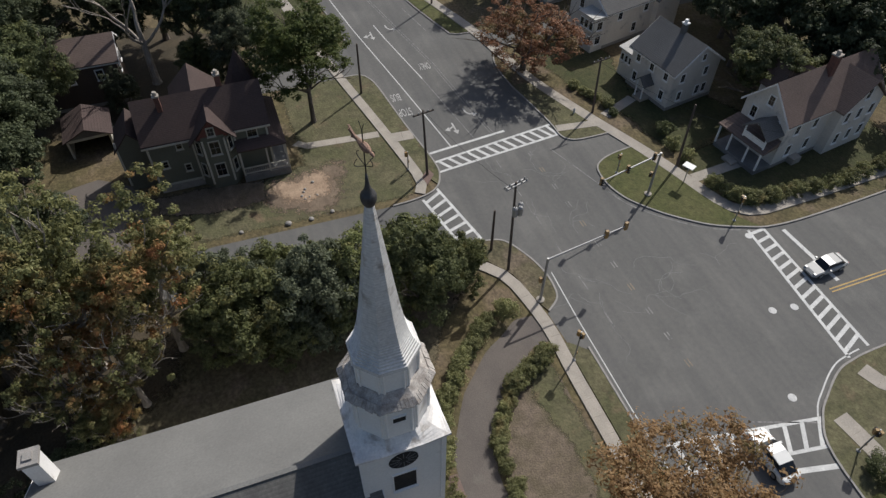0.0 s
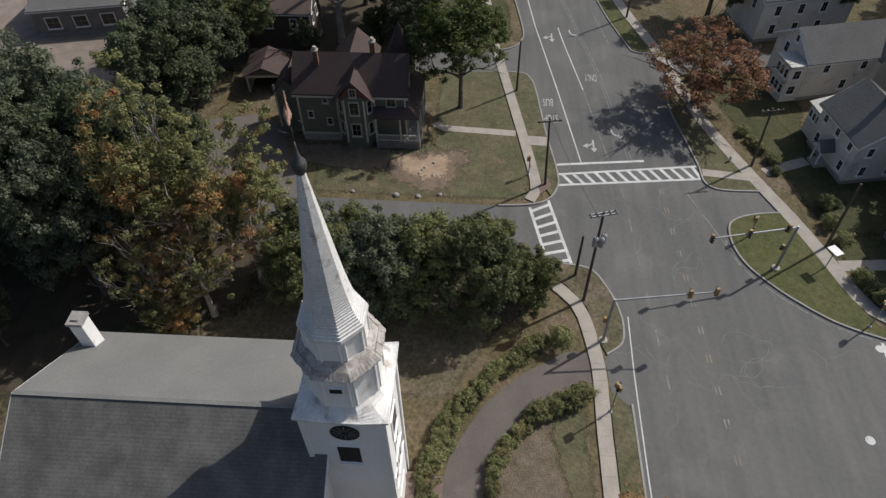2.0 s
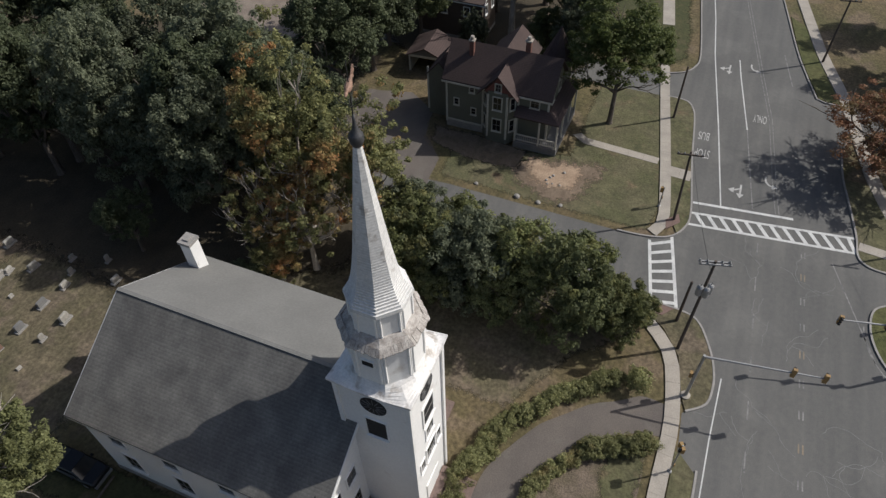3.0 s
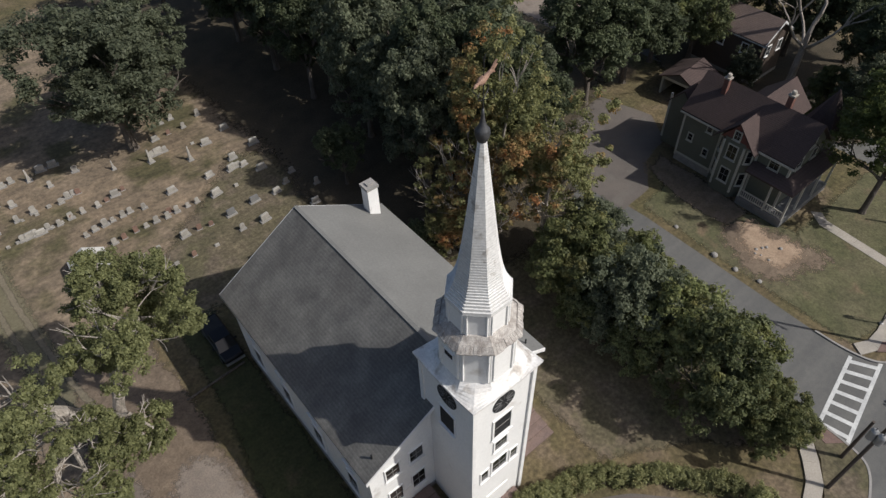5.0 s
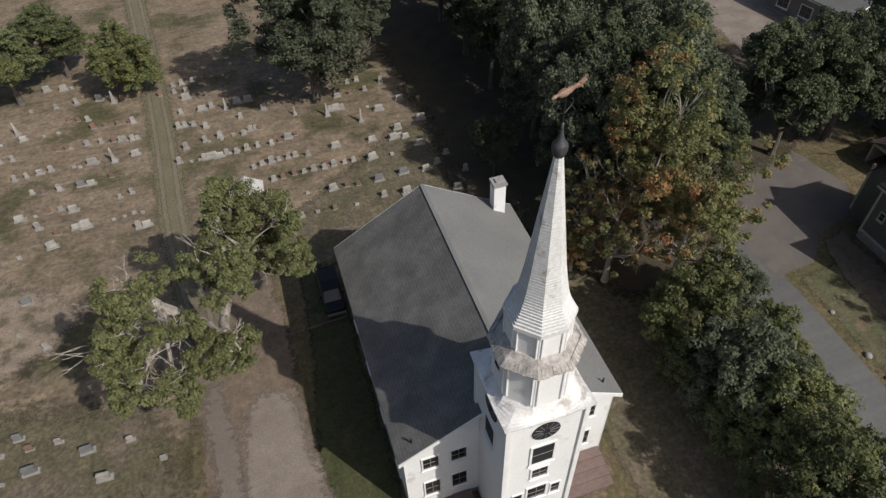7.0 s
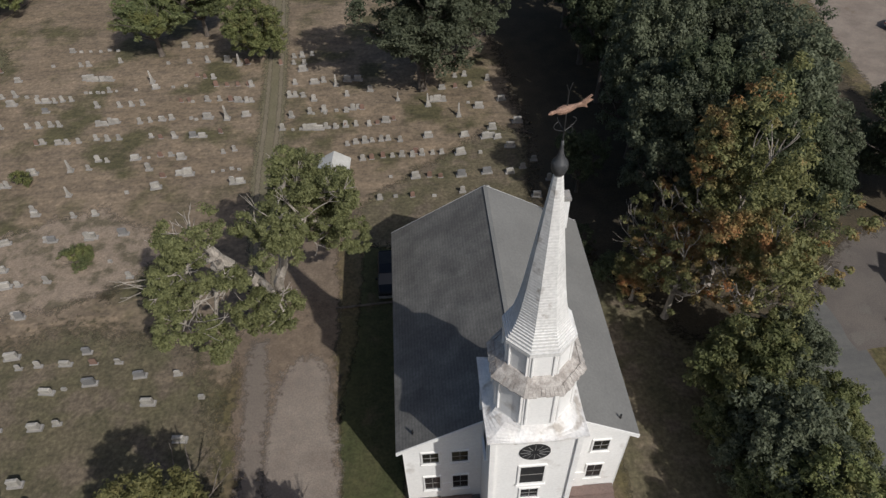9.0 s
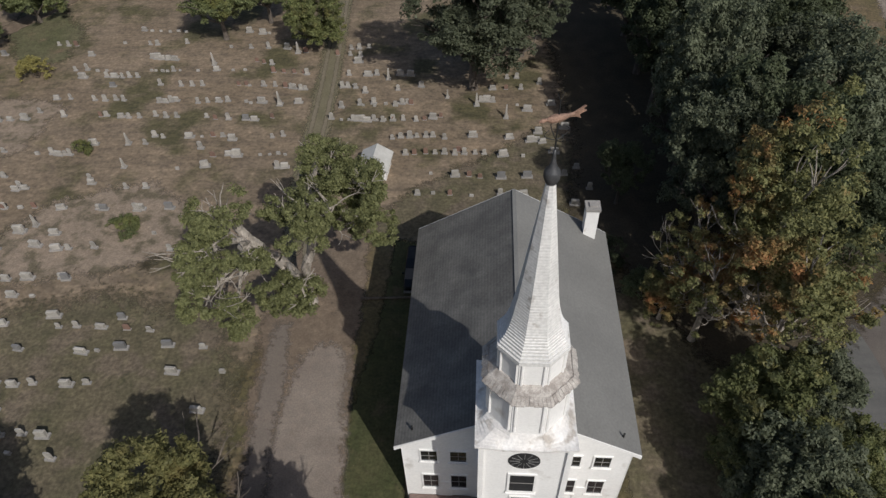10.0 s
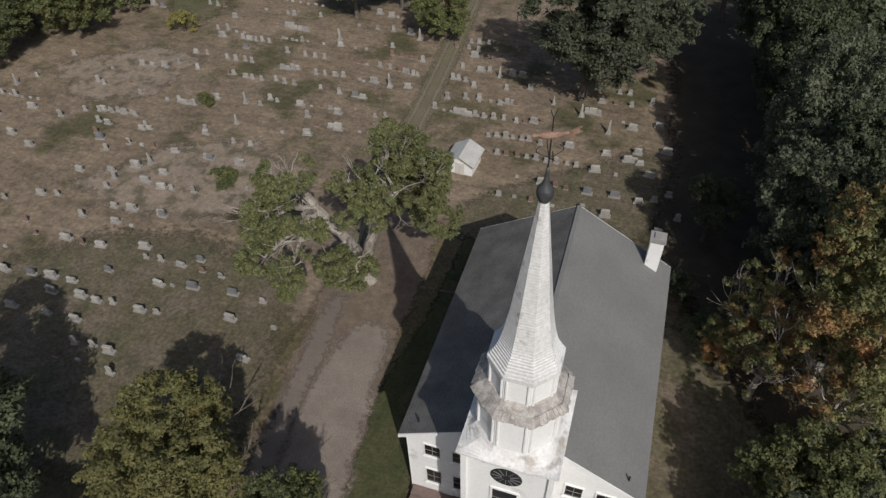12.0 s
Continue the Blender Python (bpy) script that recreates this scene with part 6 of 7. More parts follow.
facade(hv, 0, [(39.6, Y0 - 0.02, 5.3), (42.0, Y0 - 0.02, 5.3), (40.8, Y0 - 0.02, 7.1)], 0.8, 1.0, "cream")
chimney(hv, 40.0, 9.4, 7.6, 9.5, 0.45)
chimney(hv, 41.0, 3.85, 8.0, 10.0, 0.5)
part("turret_roof", B().rings([(1.7, 6.4), (0.05, 9.9)], 8, 0, (45.0, 1.7)), M["roofbrown"], hv, "dark conical turret roof")
part("turret", B().rings([(1.5, 0), (1.5, 6.4)], 8, 0, (45.0, 1.7)), M["sage"], hv)
pr = B()
pr.add([(37.0, -0.9, 3.9), (37.0, 3.8, 3.9), (38.2, 3.8, 4.5), (38.2, 0.5, 4.5), (45, 0.5, 4.5), (45, -0.9, 3.9)], [(0, 3, 2, 1), (0, 5, 4, 3)])
pr.add([(37.0, -0.9, 3.75), (37.0, 3.8, 3.75), (38.2, 3.8, 3.75), (38.2, 0.5, 3.75), (45, 0.5, 3.75), (45, -0.9, 3.75)], [(0, 1, 2, 3), (0, 3, 4, 5)])
pr.add([(37.0, -0.9, 3.75), (37.0, 3.8, 3.75), (37.0, 3.8, 3.9), (37.0, -0.9, 3.9), (45, -0.9, 3.75), (45, -0.9, 3.9)], [(0, 3, 2, 1), (0, 4, 5, 3)])
part("porch_roof", pr, M["roofbrown"], hv)
part("porch_floor", B().box(37.1, 38.2, -0.85, 3.7, 0.0, 0.8).box(38.2, 45, -0.85, 0.6, 0.0, 0.8), M["stonedark"], hv)
for x, y in [(37.2, 3.6), (37.2, 1.1), (37.2, -0.75), (39.4, -0.75), (42.2, -0.75), (44.8, -0.75)]:
    part("porch_post", B().box(x - 0.08, x + 0.08, y - 0.08, y + 0.08, 0.8, 3.8), M["cream"], hv)
rl = B().box(37.15, 37.25, -0.75, 3.6, 1.6, 1.7).box(37.15, 37.25, -0.75, 3.6, 0.95, 1.03)
for i in range(21):
    rl.box(37.17, 37.23, -0.7 + i * 0.205, -0.66 + i * 0.205, 1.0, 1.62)
part("porch_rail", rl, M["cream"], hv)

ga = thing("garage", "small garage with roof darkened as shade and dark open front", "garage", 48.3, 17.9, 0, -86)
part("wall", B().box(-2.1, -1.9, -2.1, 2.1, 0, 2.2).box(-1.9, 1.9, 1.9, 2.1, 0, 2.2).box(1.9, 2.1, -2.1, 2.1, 0, 2.2).box(-1.9, 1.9, -2.1, -1.95, 1.9, 2.2), M["cream"], ga)
# brown shingle on a grey roof, so its colour reads as tree shade
part("roof", B().gable(-2.1, 2.1, -2.1, 2.1, 2.2, 3.2, "y", 0.3, 0.12), M["roofbrown"], ga)
part("gable", B().prism([(-2.1, 2.2), (2.1, 2.2), (0, 3.17)], 0, 1, Matrix(((1, 0, 0, 0), (0, 0, -0.15, -1.95), (0, 1, 0, 0), (0, 0, 0, 1)))), M["roofgrey"], ga)


def plain_house(label, x, y, rz, W, L, ze, zr, roof, wall="offwhite", wins=(), chim=None):
    """A gabled house in its own frame: width W along x, length L along -y from its front at y = 0; the ridge runs along y."""
    h = thing("house", label, "house", x, y, 0, rz)
    part("wall", walls(-W / 2, W / 2, -L, 0, ze, zr, "y"), M[wall], h)
    part("roof", B().gable(-W / 2, W / 2, -L, 0, ze, zr, "y", 0.35, 0.14), M[roof], h)
    part("foundation", B().box(-W / 2 - 0.04, W / 2 + 0.04, -L - 0.04, 0.04, 0, 0.4), M["granite"], h)
    t = B()
    k = (zr - ze) / (W / 2)
    for s in (-1, 1):
        for yy in (-L - 0.4, 0.33):
            a, c = (s * (W / 2 + 0.35), ze - 0.35 * k), (0, zr)
            t.add([(a[0], yy, a[1] - 0.14), (a[0], yy, a[1] + 0.1), (0, yy, c[1] + 0.1), (0, yy, c[1] - 0.14), (a[0], yy + 0.07, a[1] - 0.14), (a[0], yy + 0.07, a[1] + 0.1), (0, yy + 0.07, c[1] + 0.1), (0, yy + 0.07, c[1] - 0.14)],
                  [(0, 1, 2, 3), (7, 6, 5, 4), (0, 4, 5, 1), (1, 5, 6, 2), (2, 6, 7, 3), (3, 7, 4, 0)])
        xx = s * (W / 2 + 0.35)
        t.box(min(xx, xx - s * 0.06), max(xx, xx - s * 0.06), -L - 0.35, 0.35, ze - 0.35 * k - 0.12, ze - 0.35 * k + 0.08)
    part("trim", t, M["trim"], h)
    for face, px, py, pz, w, hh in wins:
        window(h, px, py, pz, face, w, hh, "trim", (2, 2), True, 0.1)
    if chim:
        chimney(h, *chim)
    return h


plain_house("dark brown house with brown roof among trees", 57.4, 13.9, 180, 5.0, 8.2, 5.3, 7.0, "roofred", "umber", [(0, -1.2, -8.22, 3.9, 0.7, 1.1), (90, 2.52, -2.0, 3.8, 0.7, 1.1), (90, 2.52, -5.0, 3.8, 0.7, 1.1), (180, 1.1, 0.02, 3.8, 0.7, 1.1), (180, -1.1, 0.02, 3.8, 0.7, 1.1)])
# white colonial, ridge across its front
hb = plain_house("white two-storey house with grey roof", 40.4, -44.5, -80.0, 6.8, 6.6, 4.8, 7.2, "roofgrey",
                 wins=[(-90, -3.42, -1.1, 3.9, 0.55, 0.95), (-90, -3.42, -3.3, 3.9, 0.55, 0.95), (-90, -3.42, -5.5, 3.9, 0.55, 0.95), (-90, -3.42, -1.1, 1.5, 0.55, 1.05), (-90, -3.42, -5.5, 1.5, 0.55, 1.05),
                       (0, -2.0, -6.62, 3.8, 0.55, 0.95), (0, 1.4, -6.62, 3.8, 0.55, 0.95), (0, 1.9, -6.62, 1.5, 0.55, 1.05), (0, 0.9, -6.62, 1.5, 0.55, 1.05), (0, -1.8, -6.62, 1.5, 0.55, 1.05), (0, 0.5, -6.62, 5.7, 0.45, 0.7)],
                 chim=(-0.1, -3.4, 6.6, 8.2, 0.5, "roofgrey", "trim"))
part("wing", B().box(-3.0, -0.7, 0.0, 2.1, 0, 3.4), M["offwhite"], hb)
part("wing_roof", B().add([(-3.3, -0.02, 3.5), (-0.5, -0.02, 4.1), (-0.5, 2.35, 4.1), (-3.3, 2.35, 3.5), (-3.3, -0.02, 3.36), (-0.5, -0.02, 3.4), (-0.5, 2.35, 3.4), (-3.3, 2.35, 3.36)], [(0, 1, 2, 3), (7, 6, 5, 4), (0, 4, 5, 1), (1, 5, 6, 2), (2, 6, 7, 3), (3, 7, 4, 0)]), M["shed"], hb)
for yy in (0.4, 1.05, 1.7):
    window(hb, -3.02, yy, 2.4, -90, 0.4, 0.8, "trim", (1, 2), True, 0.07)
part("portico_roof", B().gable(-4.7, -3.3, -4.0, -2.6, 2.2, 2.9, "x", 0.2, 0.12), M["roofgrey"], hb)
for yy in (-3.8, -2.8):
    part("portico_post", B().box(-4.6, -4.48, yy - 0.07, yy + 0.07, 0, 2.2), M["trim"], hb)
part("portico_floor", B().box(-4.7, -3.35, -4.0, -2.6, 0, 0.3), M["concrete"], hb)
part("door", B().box(-3.38, -3.28, -3.65, -2.95, 0.3, 2.0), M["maroon"], hb)

hc = plain_house("large white house with rust-brown roof and porches", 23.9, -46.6, 9.0, 5.4, 13.5, 5.6, 8.6, "roofred",
                 wins=[(180, 0.0, 0.02, 6.6, 0.6, 1.0), (180, -1.4, 0.02, 4.5, 0.6, 1.2), (180, 1.4, 0.02, 4.5, 0.6, 1.2)]
                 + [(-90, -2.72, -y, z, 0.6, 1.15) for y in (1.8, 4.4) for z in (4.3, 1.7)] + [(90, 2.72, -y, z, 0.6, 1.15) for y in (2.5, 10) for z in (4.2, 1.7)],
                 chim=(-0.5, -6.6, 7.8, 10.0, 0.7))
part("cross_gable_wall", walls(-3.7, 0, -12.6, -6.6, 5.5, 7.9, "x"), M["offwhite"], hc)
part("cross_gable_roof", B().gable(-3.7, 0.2, -12.6, -6.6, 5.5, 8.1, "x", 0.35, 0.14), M["roofred"], hc)
part("east_gable_wall", walls(0, 4.2, -8.5, -3.8, 5.5, 7.7, "x"), M["offwhite"], hc)
part("east_gable_roof", B().gable(0.2, 4.2, -8.5, -3.8, 5.5, 7.9, "x", 0.35, 0.14), M["roofred"], hc)
facade(hc, -90, [(-3.72, -7.8, 4.3), (-3.72, -9.6, 4.3), (-3.72, -11.4, 4.3), (-3.72, -7.8, 1.7), (-3.72, -9.6, 1.7), (-3.72, -11.4, 1.7), (-3.72, -9.6, 6.6)], 0.6, 1.15)
part("porch_roof", B().add([(-2.7, 0.0, 3.5), (2.9, 0.0, 3.5), (3.1, 2.4, 2.8), (-2.9, 2.4, 2.8), (-2.7, 0.0, 2.7), (2.9, 0.0, 2.7), (3.1, 2.4, 2.65), (-2.9, 2.4, 2.65)], [(0, 1, 2, 3), (7, 6, 5, 4), (0, 4, 5, 1), (1, 5, 6, 2), (2, 6, 7, 3), (3, 7, 4, 0)]), M["roofred"], hc)
part("balcony_roof", B().gable(-2.5, 0.3, 0.1, 2.2, 4.3, 5.4, "y", 0.2, 0.12), M["roofgrey"], hc)
for x in (-2.4, 0.2):
    part("balcony_post", B().box(x - 0.07, x + 0.07, 2.0, 2.14, 3.0, 4.3), M["trim"], hc)
part("balcony_rail", B().box(-2.4, 0.2, 2.04, 2.1, 3.65, 3.75).box(-2.4, 0.2, 2.05, 2.09, 3.1, 3.6), M["trim"], hc)
part("porch_floor", B().box(-2.7, 2.9, 0.05, 2.3, 0, 0.5), M["stonedark"], hc)
for x in (-2.6, -1.0, 1.2, 2.8):
    part("porch_post", B().box(x - 0.08, x + 0.08, 2.15, 2.31, 0.5, 2.75), M["trim"], hc)
part("porch_step", B().box(-0.6, 0.8, 2.3, 3.2, 0, 0.25), M["concrete"], hc)
part("bulkhead", B().box(-3.5, -2.62, -3.6, -2.4, 0, 0.7), M["concrete"], hc)

hd = plain_house("white house with pale grey roof beyond red tree", 50.5, -41.3, 13.0, 6.6, 12.8, 4.8, 7.0, "roofgrey",
                 wins=[(-90, -3.32, -2.2, 3.9, 0.65, 1.1), (-90, -3.32, -6.6, 3.9, 0.65, 1.1), (-90, -3.32, -5.0, 1.6, 0.65, 1.1), (180, 1.2, 0.02, 4.1, 0.65, 1.1), (180, 0, 0.02, 5.8, 0.5, 0.7)])
part("cross_gable_wall", walls(-4.0, 0, -12.0, -8.0, 4.7, 6.5, "x"), M["offwhite"], hd)
part("cross_gable_roof", B().gable(-4.0, 0.2, -12.0, -8.0, 4.7, 6.7, "x", 0.3, 0.13), M["roofgrey"], hd)
part("porch", B().box(-3.3, -0.6, 0.05, 2.0, 0, 4.4), M["offwhite"], hd)
part("porch_roof", B().box(-3.5, -0.4, 0.02, 2.2, 4.4, 4.56), M["shed"], hd)
for z in (3.4, 1.5):
    for xx in (-2.8, -2.0, -1.2):
        window(hd, xx, 2.02, z, 180, 0.55, 1.0, "trim", (1, 2), True, 0.08)
    window(hd, -3.32, 1.1, z, -90, 0.8, 1.0, "trim", (2, 2), True, 0.08)
plain_house("white house farther down the street", 63.2, -39.5, 13.0, 7.6, 12.0, 5.6, 8.6, "roofgrey",
            wins=[(-90, -3.82, -y, z, 0.7, 1.2) for y in (2, 5, 8) for z in (4.0, 1.6)] + [(180, x, 0.02, 4.2, 0.7, 1.2) for x in (-1.8, 1.8)])
plain_house("long low building with grey roof by parking lot", 62.8, 51.2, 12, 12, 11.2, 3.6, 5.2, "roofgrey", wall="stonedark", wins=[(-90, -6.02, -y, 1.8, 1.6, 1.4) for y in (2.2, 5.6, 9)])

# ---- cemetery ----
ROWS_A = [(-58.5, 59.6, -56, 59.5, 3), (-48.4, 63.6, -42.4, 63.3, 6), (-46.4, 59.9, -45.2, 60, 2), (-44.7, 56.6, -41.7, 56.2, 5), (-53.4, 53.4, -51.9, 53.6, 2), (-50.6, 53.3, -49.5, 53.4, 2), (-43.8, 53.4, -40.1, 53.4, 6), (-37.7, 53.6, -35.6, 53.8, 2), (-33.3, 53.7, -31.9, 53.8, 2), (-48.9, 51.9, -45, 51.9, 5), (-38.7, 50.2, -36.2, 50.1, 3), (-31.7, 50.4, -30.8, 50.2, 2), (-28.6, 50.3, -27.2, 50.2, 2), (-26, 49.9, -23.5, 49.5, 5), (-28.1, 53.4, -24.4, 53, 4), (-52.9, 47, -51.1, 47.2, 2), (-48, 46.9, -44.6, 46.8, 4), (-40.3, 46.6, -38.2, 46.9, 4)]
ROWS_B = [(-35.7, 46.6, -33.2, 46.9, 3), (-46, 43.7, -45.4, 43.7, 2), (-43.6, 43.5, -41.4, 43.4, 3), (-39.7, 43.9, -37, 43.6, 3), (-33.5, 43.7, -32.5, 43.5, 2), (-38.3, 39.9, -37.2, 39.8, 2), (-32.9, 40.1, -32, 40.1, 2), (-25.1, 40.1, -24.2, 40.3, 2), (-48.4, 36.5, -46.3, 36.6, 5), (-29.3, 37, -28.3, 36.8, 2), (-25.7, 36.9, -23, 37.1, 4), (-56.2, 32.7, -52.3, 32.9, 5), (-49.5, 30.8, -48.6, 30.9, 2), (-38, 31.2, -36, 31.3, 2), (-19.2, 43.4, -12.2, 43.3, 8), (-16, 46.2, -10.7, 46.6, 5), (-20.9, 57.4, -17.9, 57.1, 3), (-19, 49.9, -17.6, 49.9, 3)]
ROWS_C = [(-16.7, 43.3, -11.2, 43.4, 6), (-9.7, 43.3, -7, 44, 4), (-11.9, 40.1, -7.7, 40.4, 6), (-10.4, 37.3, -2.1, 37.6, 9), (-8.7, 31.2, -5.3, 31, 3), (2.6, 39.9, 4.1, 39.7, 3), (-2.5, 47.2, -1.2, 47.3, 3), (-12.5, 46.4, -10.9, 46.7, 3), (-16.4, 46.3, -14.8, 46.7, 2), (-16.4, 52.7, -15.3, 52.8, 2), (-18.8, 50, -17.6, 50.2, 3), (-12.5, 52.7, -11.2, 52.7, 2), (-19.4, 58.8, -17.2, 59.1, 3), (-1.4, 49.8, 2.1, 49.9, 3), (0.3, 52.2, 1.6, 52.3, 2), (-65.3, 32.4, -70.4, 32.2, 6), (-54.8, 42.9, -57.8, 42.4, 3), (-58, 32.1, -51.7, 32.8, 5)]
STONES_A = [(-49.8, 60.2), (-41.4, 60.3), (-53, 57.1), (-66.4, 57.3), (-64.7, 57.1), (-51.8, 51.8), (-47.2, 49.9), (-41.4, 50.3), (-32.1, 46.9), (-29.9, 46.8), (-28, 46.7), (-23.7, 46.7), (-53.6, 44.3), (-50.4, 43.6), (-31, 43.3), (-29, 43.3), (-26.1, 43.7), (-44.6, 38.4), (-38.9, 38.6), (-30.7, 40.1), (-50.1, 36.6), (-54, 36.9), (-30.8, 36.6), (-33.9, 34.4), (-31.1, 34.9), (-42.5, 32.6), (-42, 31.9), (-49.2, 28), (-46.2, 28.2), (-43.4, 28.1), (-39.1, 28.1), (-35.7, 28), (-32.6, 28.4), (-45.7, 24.6), (-42.4, 24.6), (-48, 23.5), (-43.5, 23), (-41.3, 22.6), (-40.2, 22.7), (-37.8, 22.9), (-32.9, 24.9), (-30.6, 22.8), (-52.8, 27.9), (-53.8, 30.5), (-46.8, 21.1)]
STONES_B = [(-50.9, 26.4), (-42.2, 19), (-39, 19.2), (-7.5, 34.2), (1.9, 37.2), (-0.2, 37.3), (-0.4, 33.7), (2.2, 33.9), (1.7, 30.9), (0.5, 40.3), (-3.4, 40.6), (1.5, 46.5), (-18.7, 52.7), (-9.7, 50.2), (-55.7, 16.8), (-52.6, 18.4), (-50.8, 18.7), (-46.3, 16.8), (-44.1, 18.8), (-42.6, 17), (-40.8, 17), (-38.7, 19), (-51.2, 14.7), (-49, 13.5), (-45.7, 13.8), (-43.8, 13.7), (-41.9, 13.9), (-50.5, 11.3), (-37.8, 14.9), (-35.4, 13.9), (-33.3, 13.9), (-31.1, 13.8), (-29.1, 13.7), (-36.9, 13.8), (-31.9, 14.9), (-33.9, 11.4), (-32.7, 11.6), (-30.8, 11.9), (-27.1, 12.3), (-24.2, 12.2), (-25.9, 9.8), (-22, 10), (-22.9, 6.6), (-48.4, 8.9), (-45.6, 9.2)]
STONES_C = [(-43.6, 9.4), (-41.5, 9.5), (-39.2, 11.5), (-42.4, 8), (-39.6, 8.3), (-37.9, 8.2), (-36.4, 8.4), (-41.1, 5.9), (-38.3, 6), (-33.7, 8.4), (-32.2, 8.6), (-44.6, 5.7), (-36.7, 4), (-35.1, 4.2), (-33.5, 4.1), (-37.4, 2.5), (-35.4, 2.7), (-32.1, 2.4), (-68, 42.3), (-69, 36.6), (-60.7, 37.7), (-61, 40.8), (-59.6, 37.4), (-56.7, 38.5), (-64.6, 30.8), (-60.1, 30.3), (-67.7, 28.6), (-54, 28.7), (-55.1, 30.6), (-49.3, 31.2), (-49.3, 27.9), (-47.6, 28.1), (-51.3, 22.6), (-59.6, 24.7), (-63.1, 25.9), (-45.9, 24.8), (-43.2, 28.1), (-39.5, 28.2), (-35.5, 28.2), (-46.9, 22.5)]
STONES_D = [(-33.8, 63.3), (-31.9, 62.9), (-31, 62.9), (-35.2, 59.3), (-32.5, 59.1), (-30.2, 59.1), (-27.7, 59), (-25.1, 58.1), (-30.9, 55.8), (-29.9, 55.4), (-28.8, 55.1), (-23.9, 52.8), (-30.4, 50.2), (-29.3, 46.5), (-28, 43.2), (-34.4, 39.9), (-31.8, 40.1), (-29.5, 39.5), (-32.5, 37.9)]
STONES_E = [(-28.2, 36.7), (-23.4, 34.8), (-22.7, 34.9), (-18, 55.7), (-12.4, 52.7), (-12.4, 49.5), (-16.2, 48.9), (-18.5, 45.8), (-6.4, 40.1), (-4.8, 37.9), (-5, 33.9), (-3.6, 33.9), (-2.5, 33.7), (-0.5, 31.2), (-3.3, 30.9), (-8.6, 31)]
OBELISKS = [(-36.2, 55.1), (-25.8, 46.3), (-40.8, 38.6), (-39.7, 34.6), (-26.1, 58), (-44.8, 25.7), (-3.1, 46.5), (0.2, 44.1), (-13.8, 51.9), (-6.5, 48), (-70.2, 34.5)]


def headstone(kind):
    """A gravestone on its base, at the origin, facing -y."""
    ob = thing("gravestone", "pale stone grave marker", "gravestone", group="cemetery gravestones")
    if kind == "tablet":
        n = 8
        top = [(0.3 * math.cos(math.pi * k / n), 0.75 + 0.16 * math.sin(math.pi * k / n)) for k in range(n + 1)]
        b = B().prism([(-0.3, 0.0), (0.3, 0.0)] + top, 0, 0.12, pose(0, 0.06, 0.12, 90, 0, 0))
        lab, mt, bw, bd = "pale rounded marble headstone on a base", "stone", 0.42, 0.2
    elif kind == "block":
        b = B().box(-0.5, 0.5, -0.17, 0.17, 0.2, 0.85)
        b.add([(-0.5, -0.17, 0.85), (0.5, -0.17, 0.85), (0.5, 0.17, 0.85), (-0.5, 0.17, 0.85), (-0.38, -0.1, 0.93), (0.38, -0.1, 0.93), (0.38, 0.1, 0.93), (-0.38, 0.1, 0.93)], [(4, 5, 6, 7), (0, 1, 5, 4), (1, 2, 6, 5), (2, 3, 7, 6), (3, 0, 4, 7)])
        lab, mt, bw, bd = "broad grey granite headstone on a base", "stone", 0.68, 0.3
    elif kind == "dark":
        b = B().box(-0.48, 0.48, -0.15, 0.15, 0.2, 0.95).box(-0.42, 0.42, -0.12, 0.12, 0.95, 1.02)
        lab, mt, bw, bd = "dark polished granite headstone on a base", "stonedark", 0.64, 0.28
    elif kind == "marker":
        b = B().box(-0.24, 0.24, -0.13, 0.13, 0.04, 0.34)
        lab, mt, bw, bd = "small low pale stone grave marker", "stone", 0.27, 0.16
    elif kind == "red":
        b = B().prism([(-0.3, 0), (0.3, 0), (0.3, 0.7), (0.18, 0.84), (-0.18, 0.84), (-0.3, 0.7)], 0, 0.1, pose(0, 0.05, 0.05, 90, 0, 0))
        lab, mt, bw, bd = "reddish sandstone upright grave headstone", "stonered", 0.36, 0.15
    else:
        b = B().box(-0.42, 0.42, -0.42, 0.42, 0.2, 0.55).box(-0.34, 0.34, -0.34, 0.34, 0.55, 1.0)
        b.rings([(0.36, 1.0), (0.2, 3.0), (0.02, 3.25)], 4, math.pi / 4)
        lab, mt, bw, bd = "tall pale stone obelisk on stepped base", "stone", 0.62, 0.62
    ob["label"] = lab
    part("stone", b, M[mt], ob)
    part("base", B().box(-bw, bw, -bd, bd, -0.05, 0.2 if kind not in ("marker", "red") else 0.06), M["granite"], ob)
    return ob


PROTO = {k: headstone(k) for k in ("tablet", "block", "dark", "marker", "red", "obelisk")}
first = set()
rg = random.Random(9)


def grave(kind, x, y, s=1.0):
    s *= 0.78
    m = pose(x, y, 0, rg.gauss(0, 2), rg.gauss(0, 1.5), rg.gauss(0, 5)) @ Matrix.Diagonal((s * rg.uniform(0.9, 1.15), s, s * rg.uniform(0.85, 1.15), 1))
    ob = PROTO[kind] if kind not in first else copy_thing(PROTO[kind], m)
    first.add(kind)
    ob.matrix_basis = m


for rows in (ROWS_A, ROWS_B, ROWS_C):
    for x0, y0, x1, y1, n in rows:
        base = rg.choices(("tablet", "block", "marker", "red"), (6, 2, 2, 1))[0]
        for k in range(n):
            s = k / max(1, n - 1)
            grave(base if rg.random() < 0.75 else rg.choice(("tablet", "block", "red")), x0 + (x1 - x0) * s + rg.uniform(-0.15, 0.15), y0 + (y1 - y0) * s + rg.uniform(-0.15, 0.15), rg.uniform(0.8, 1.05))
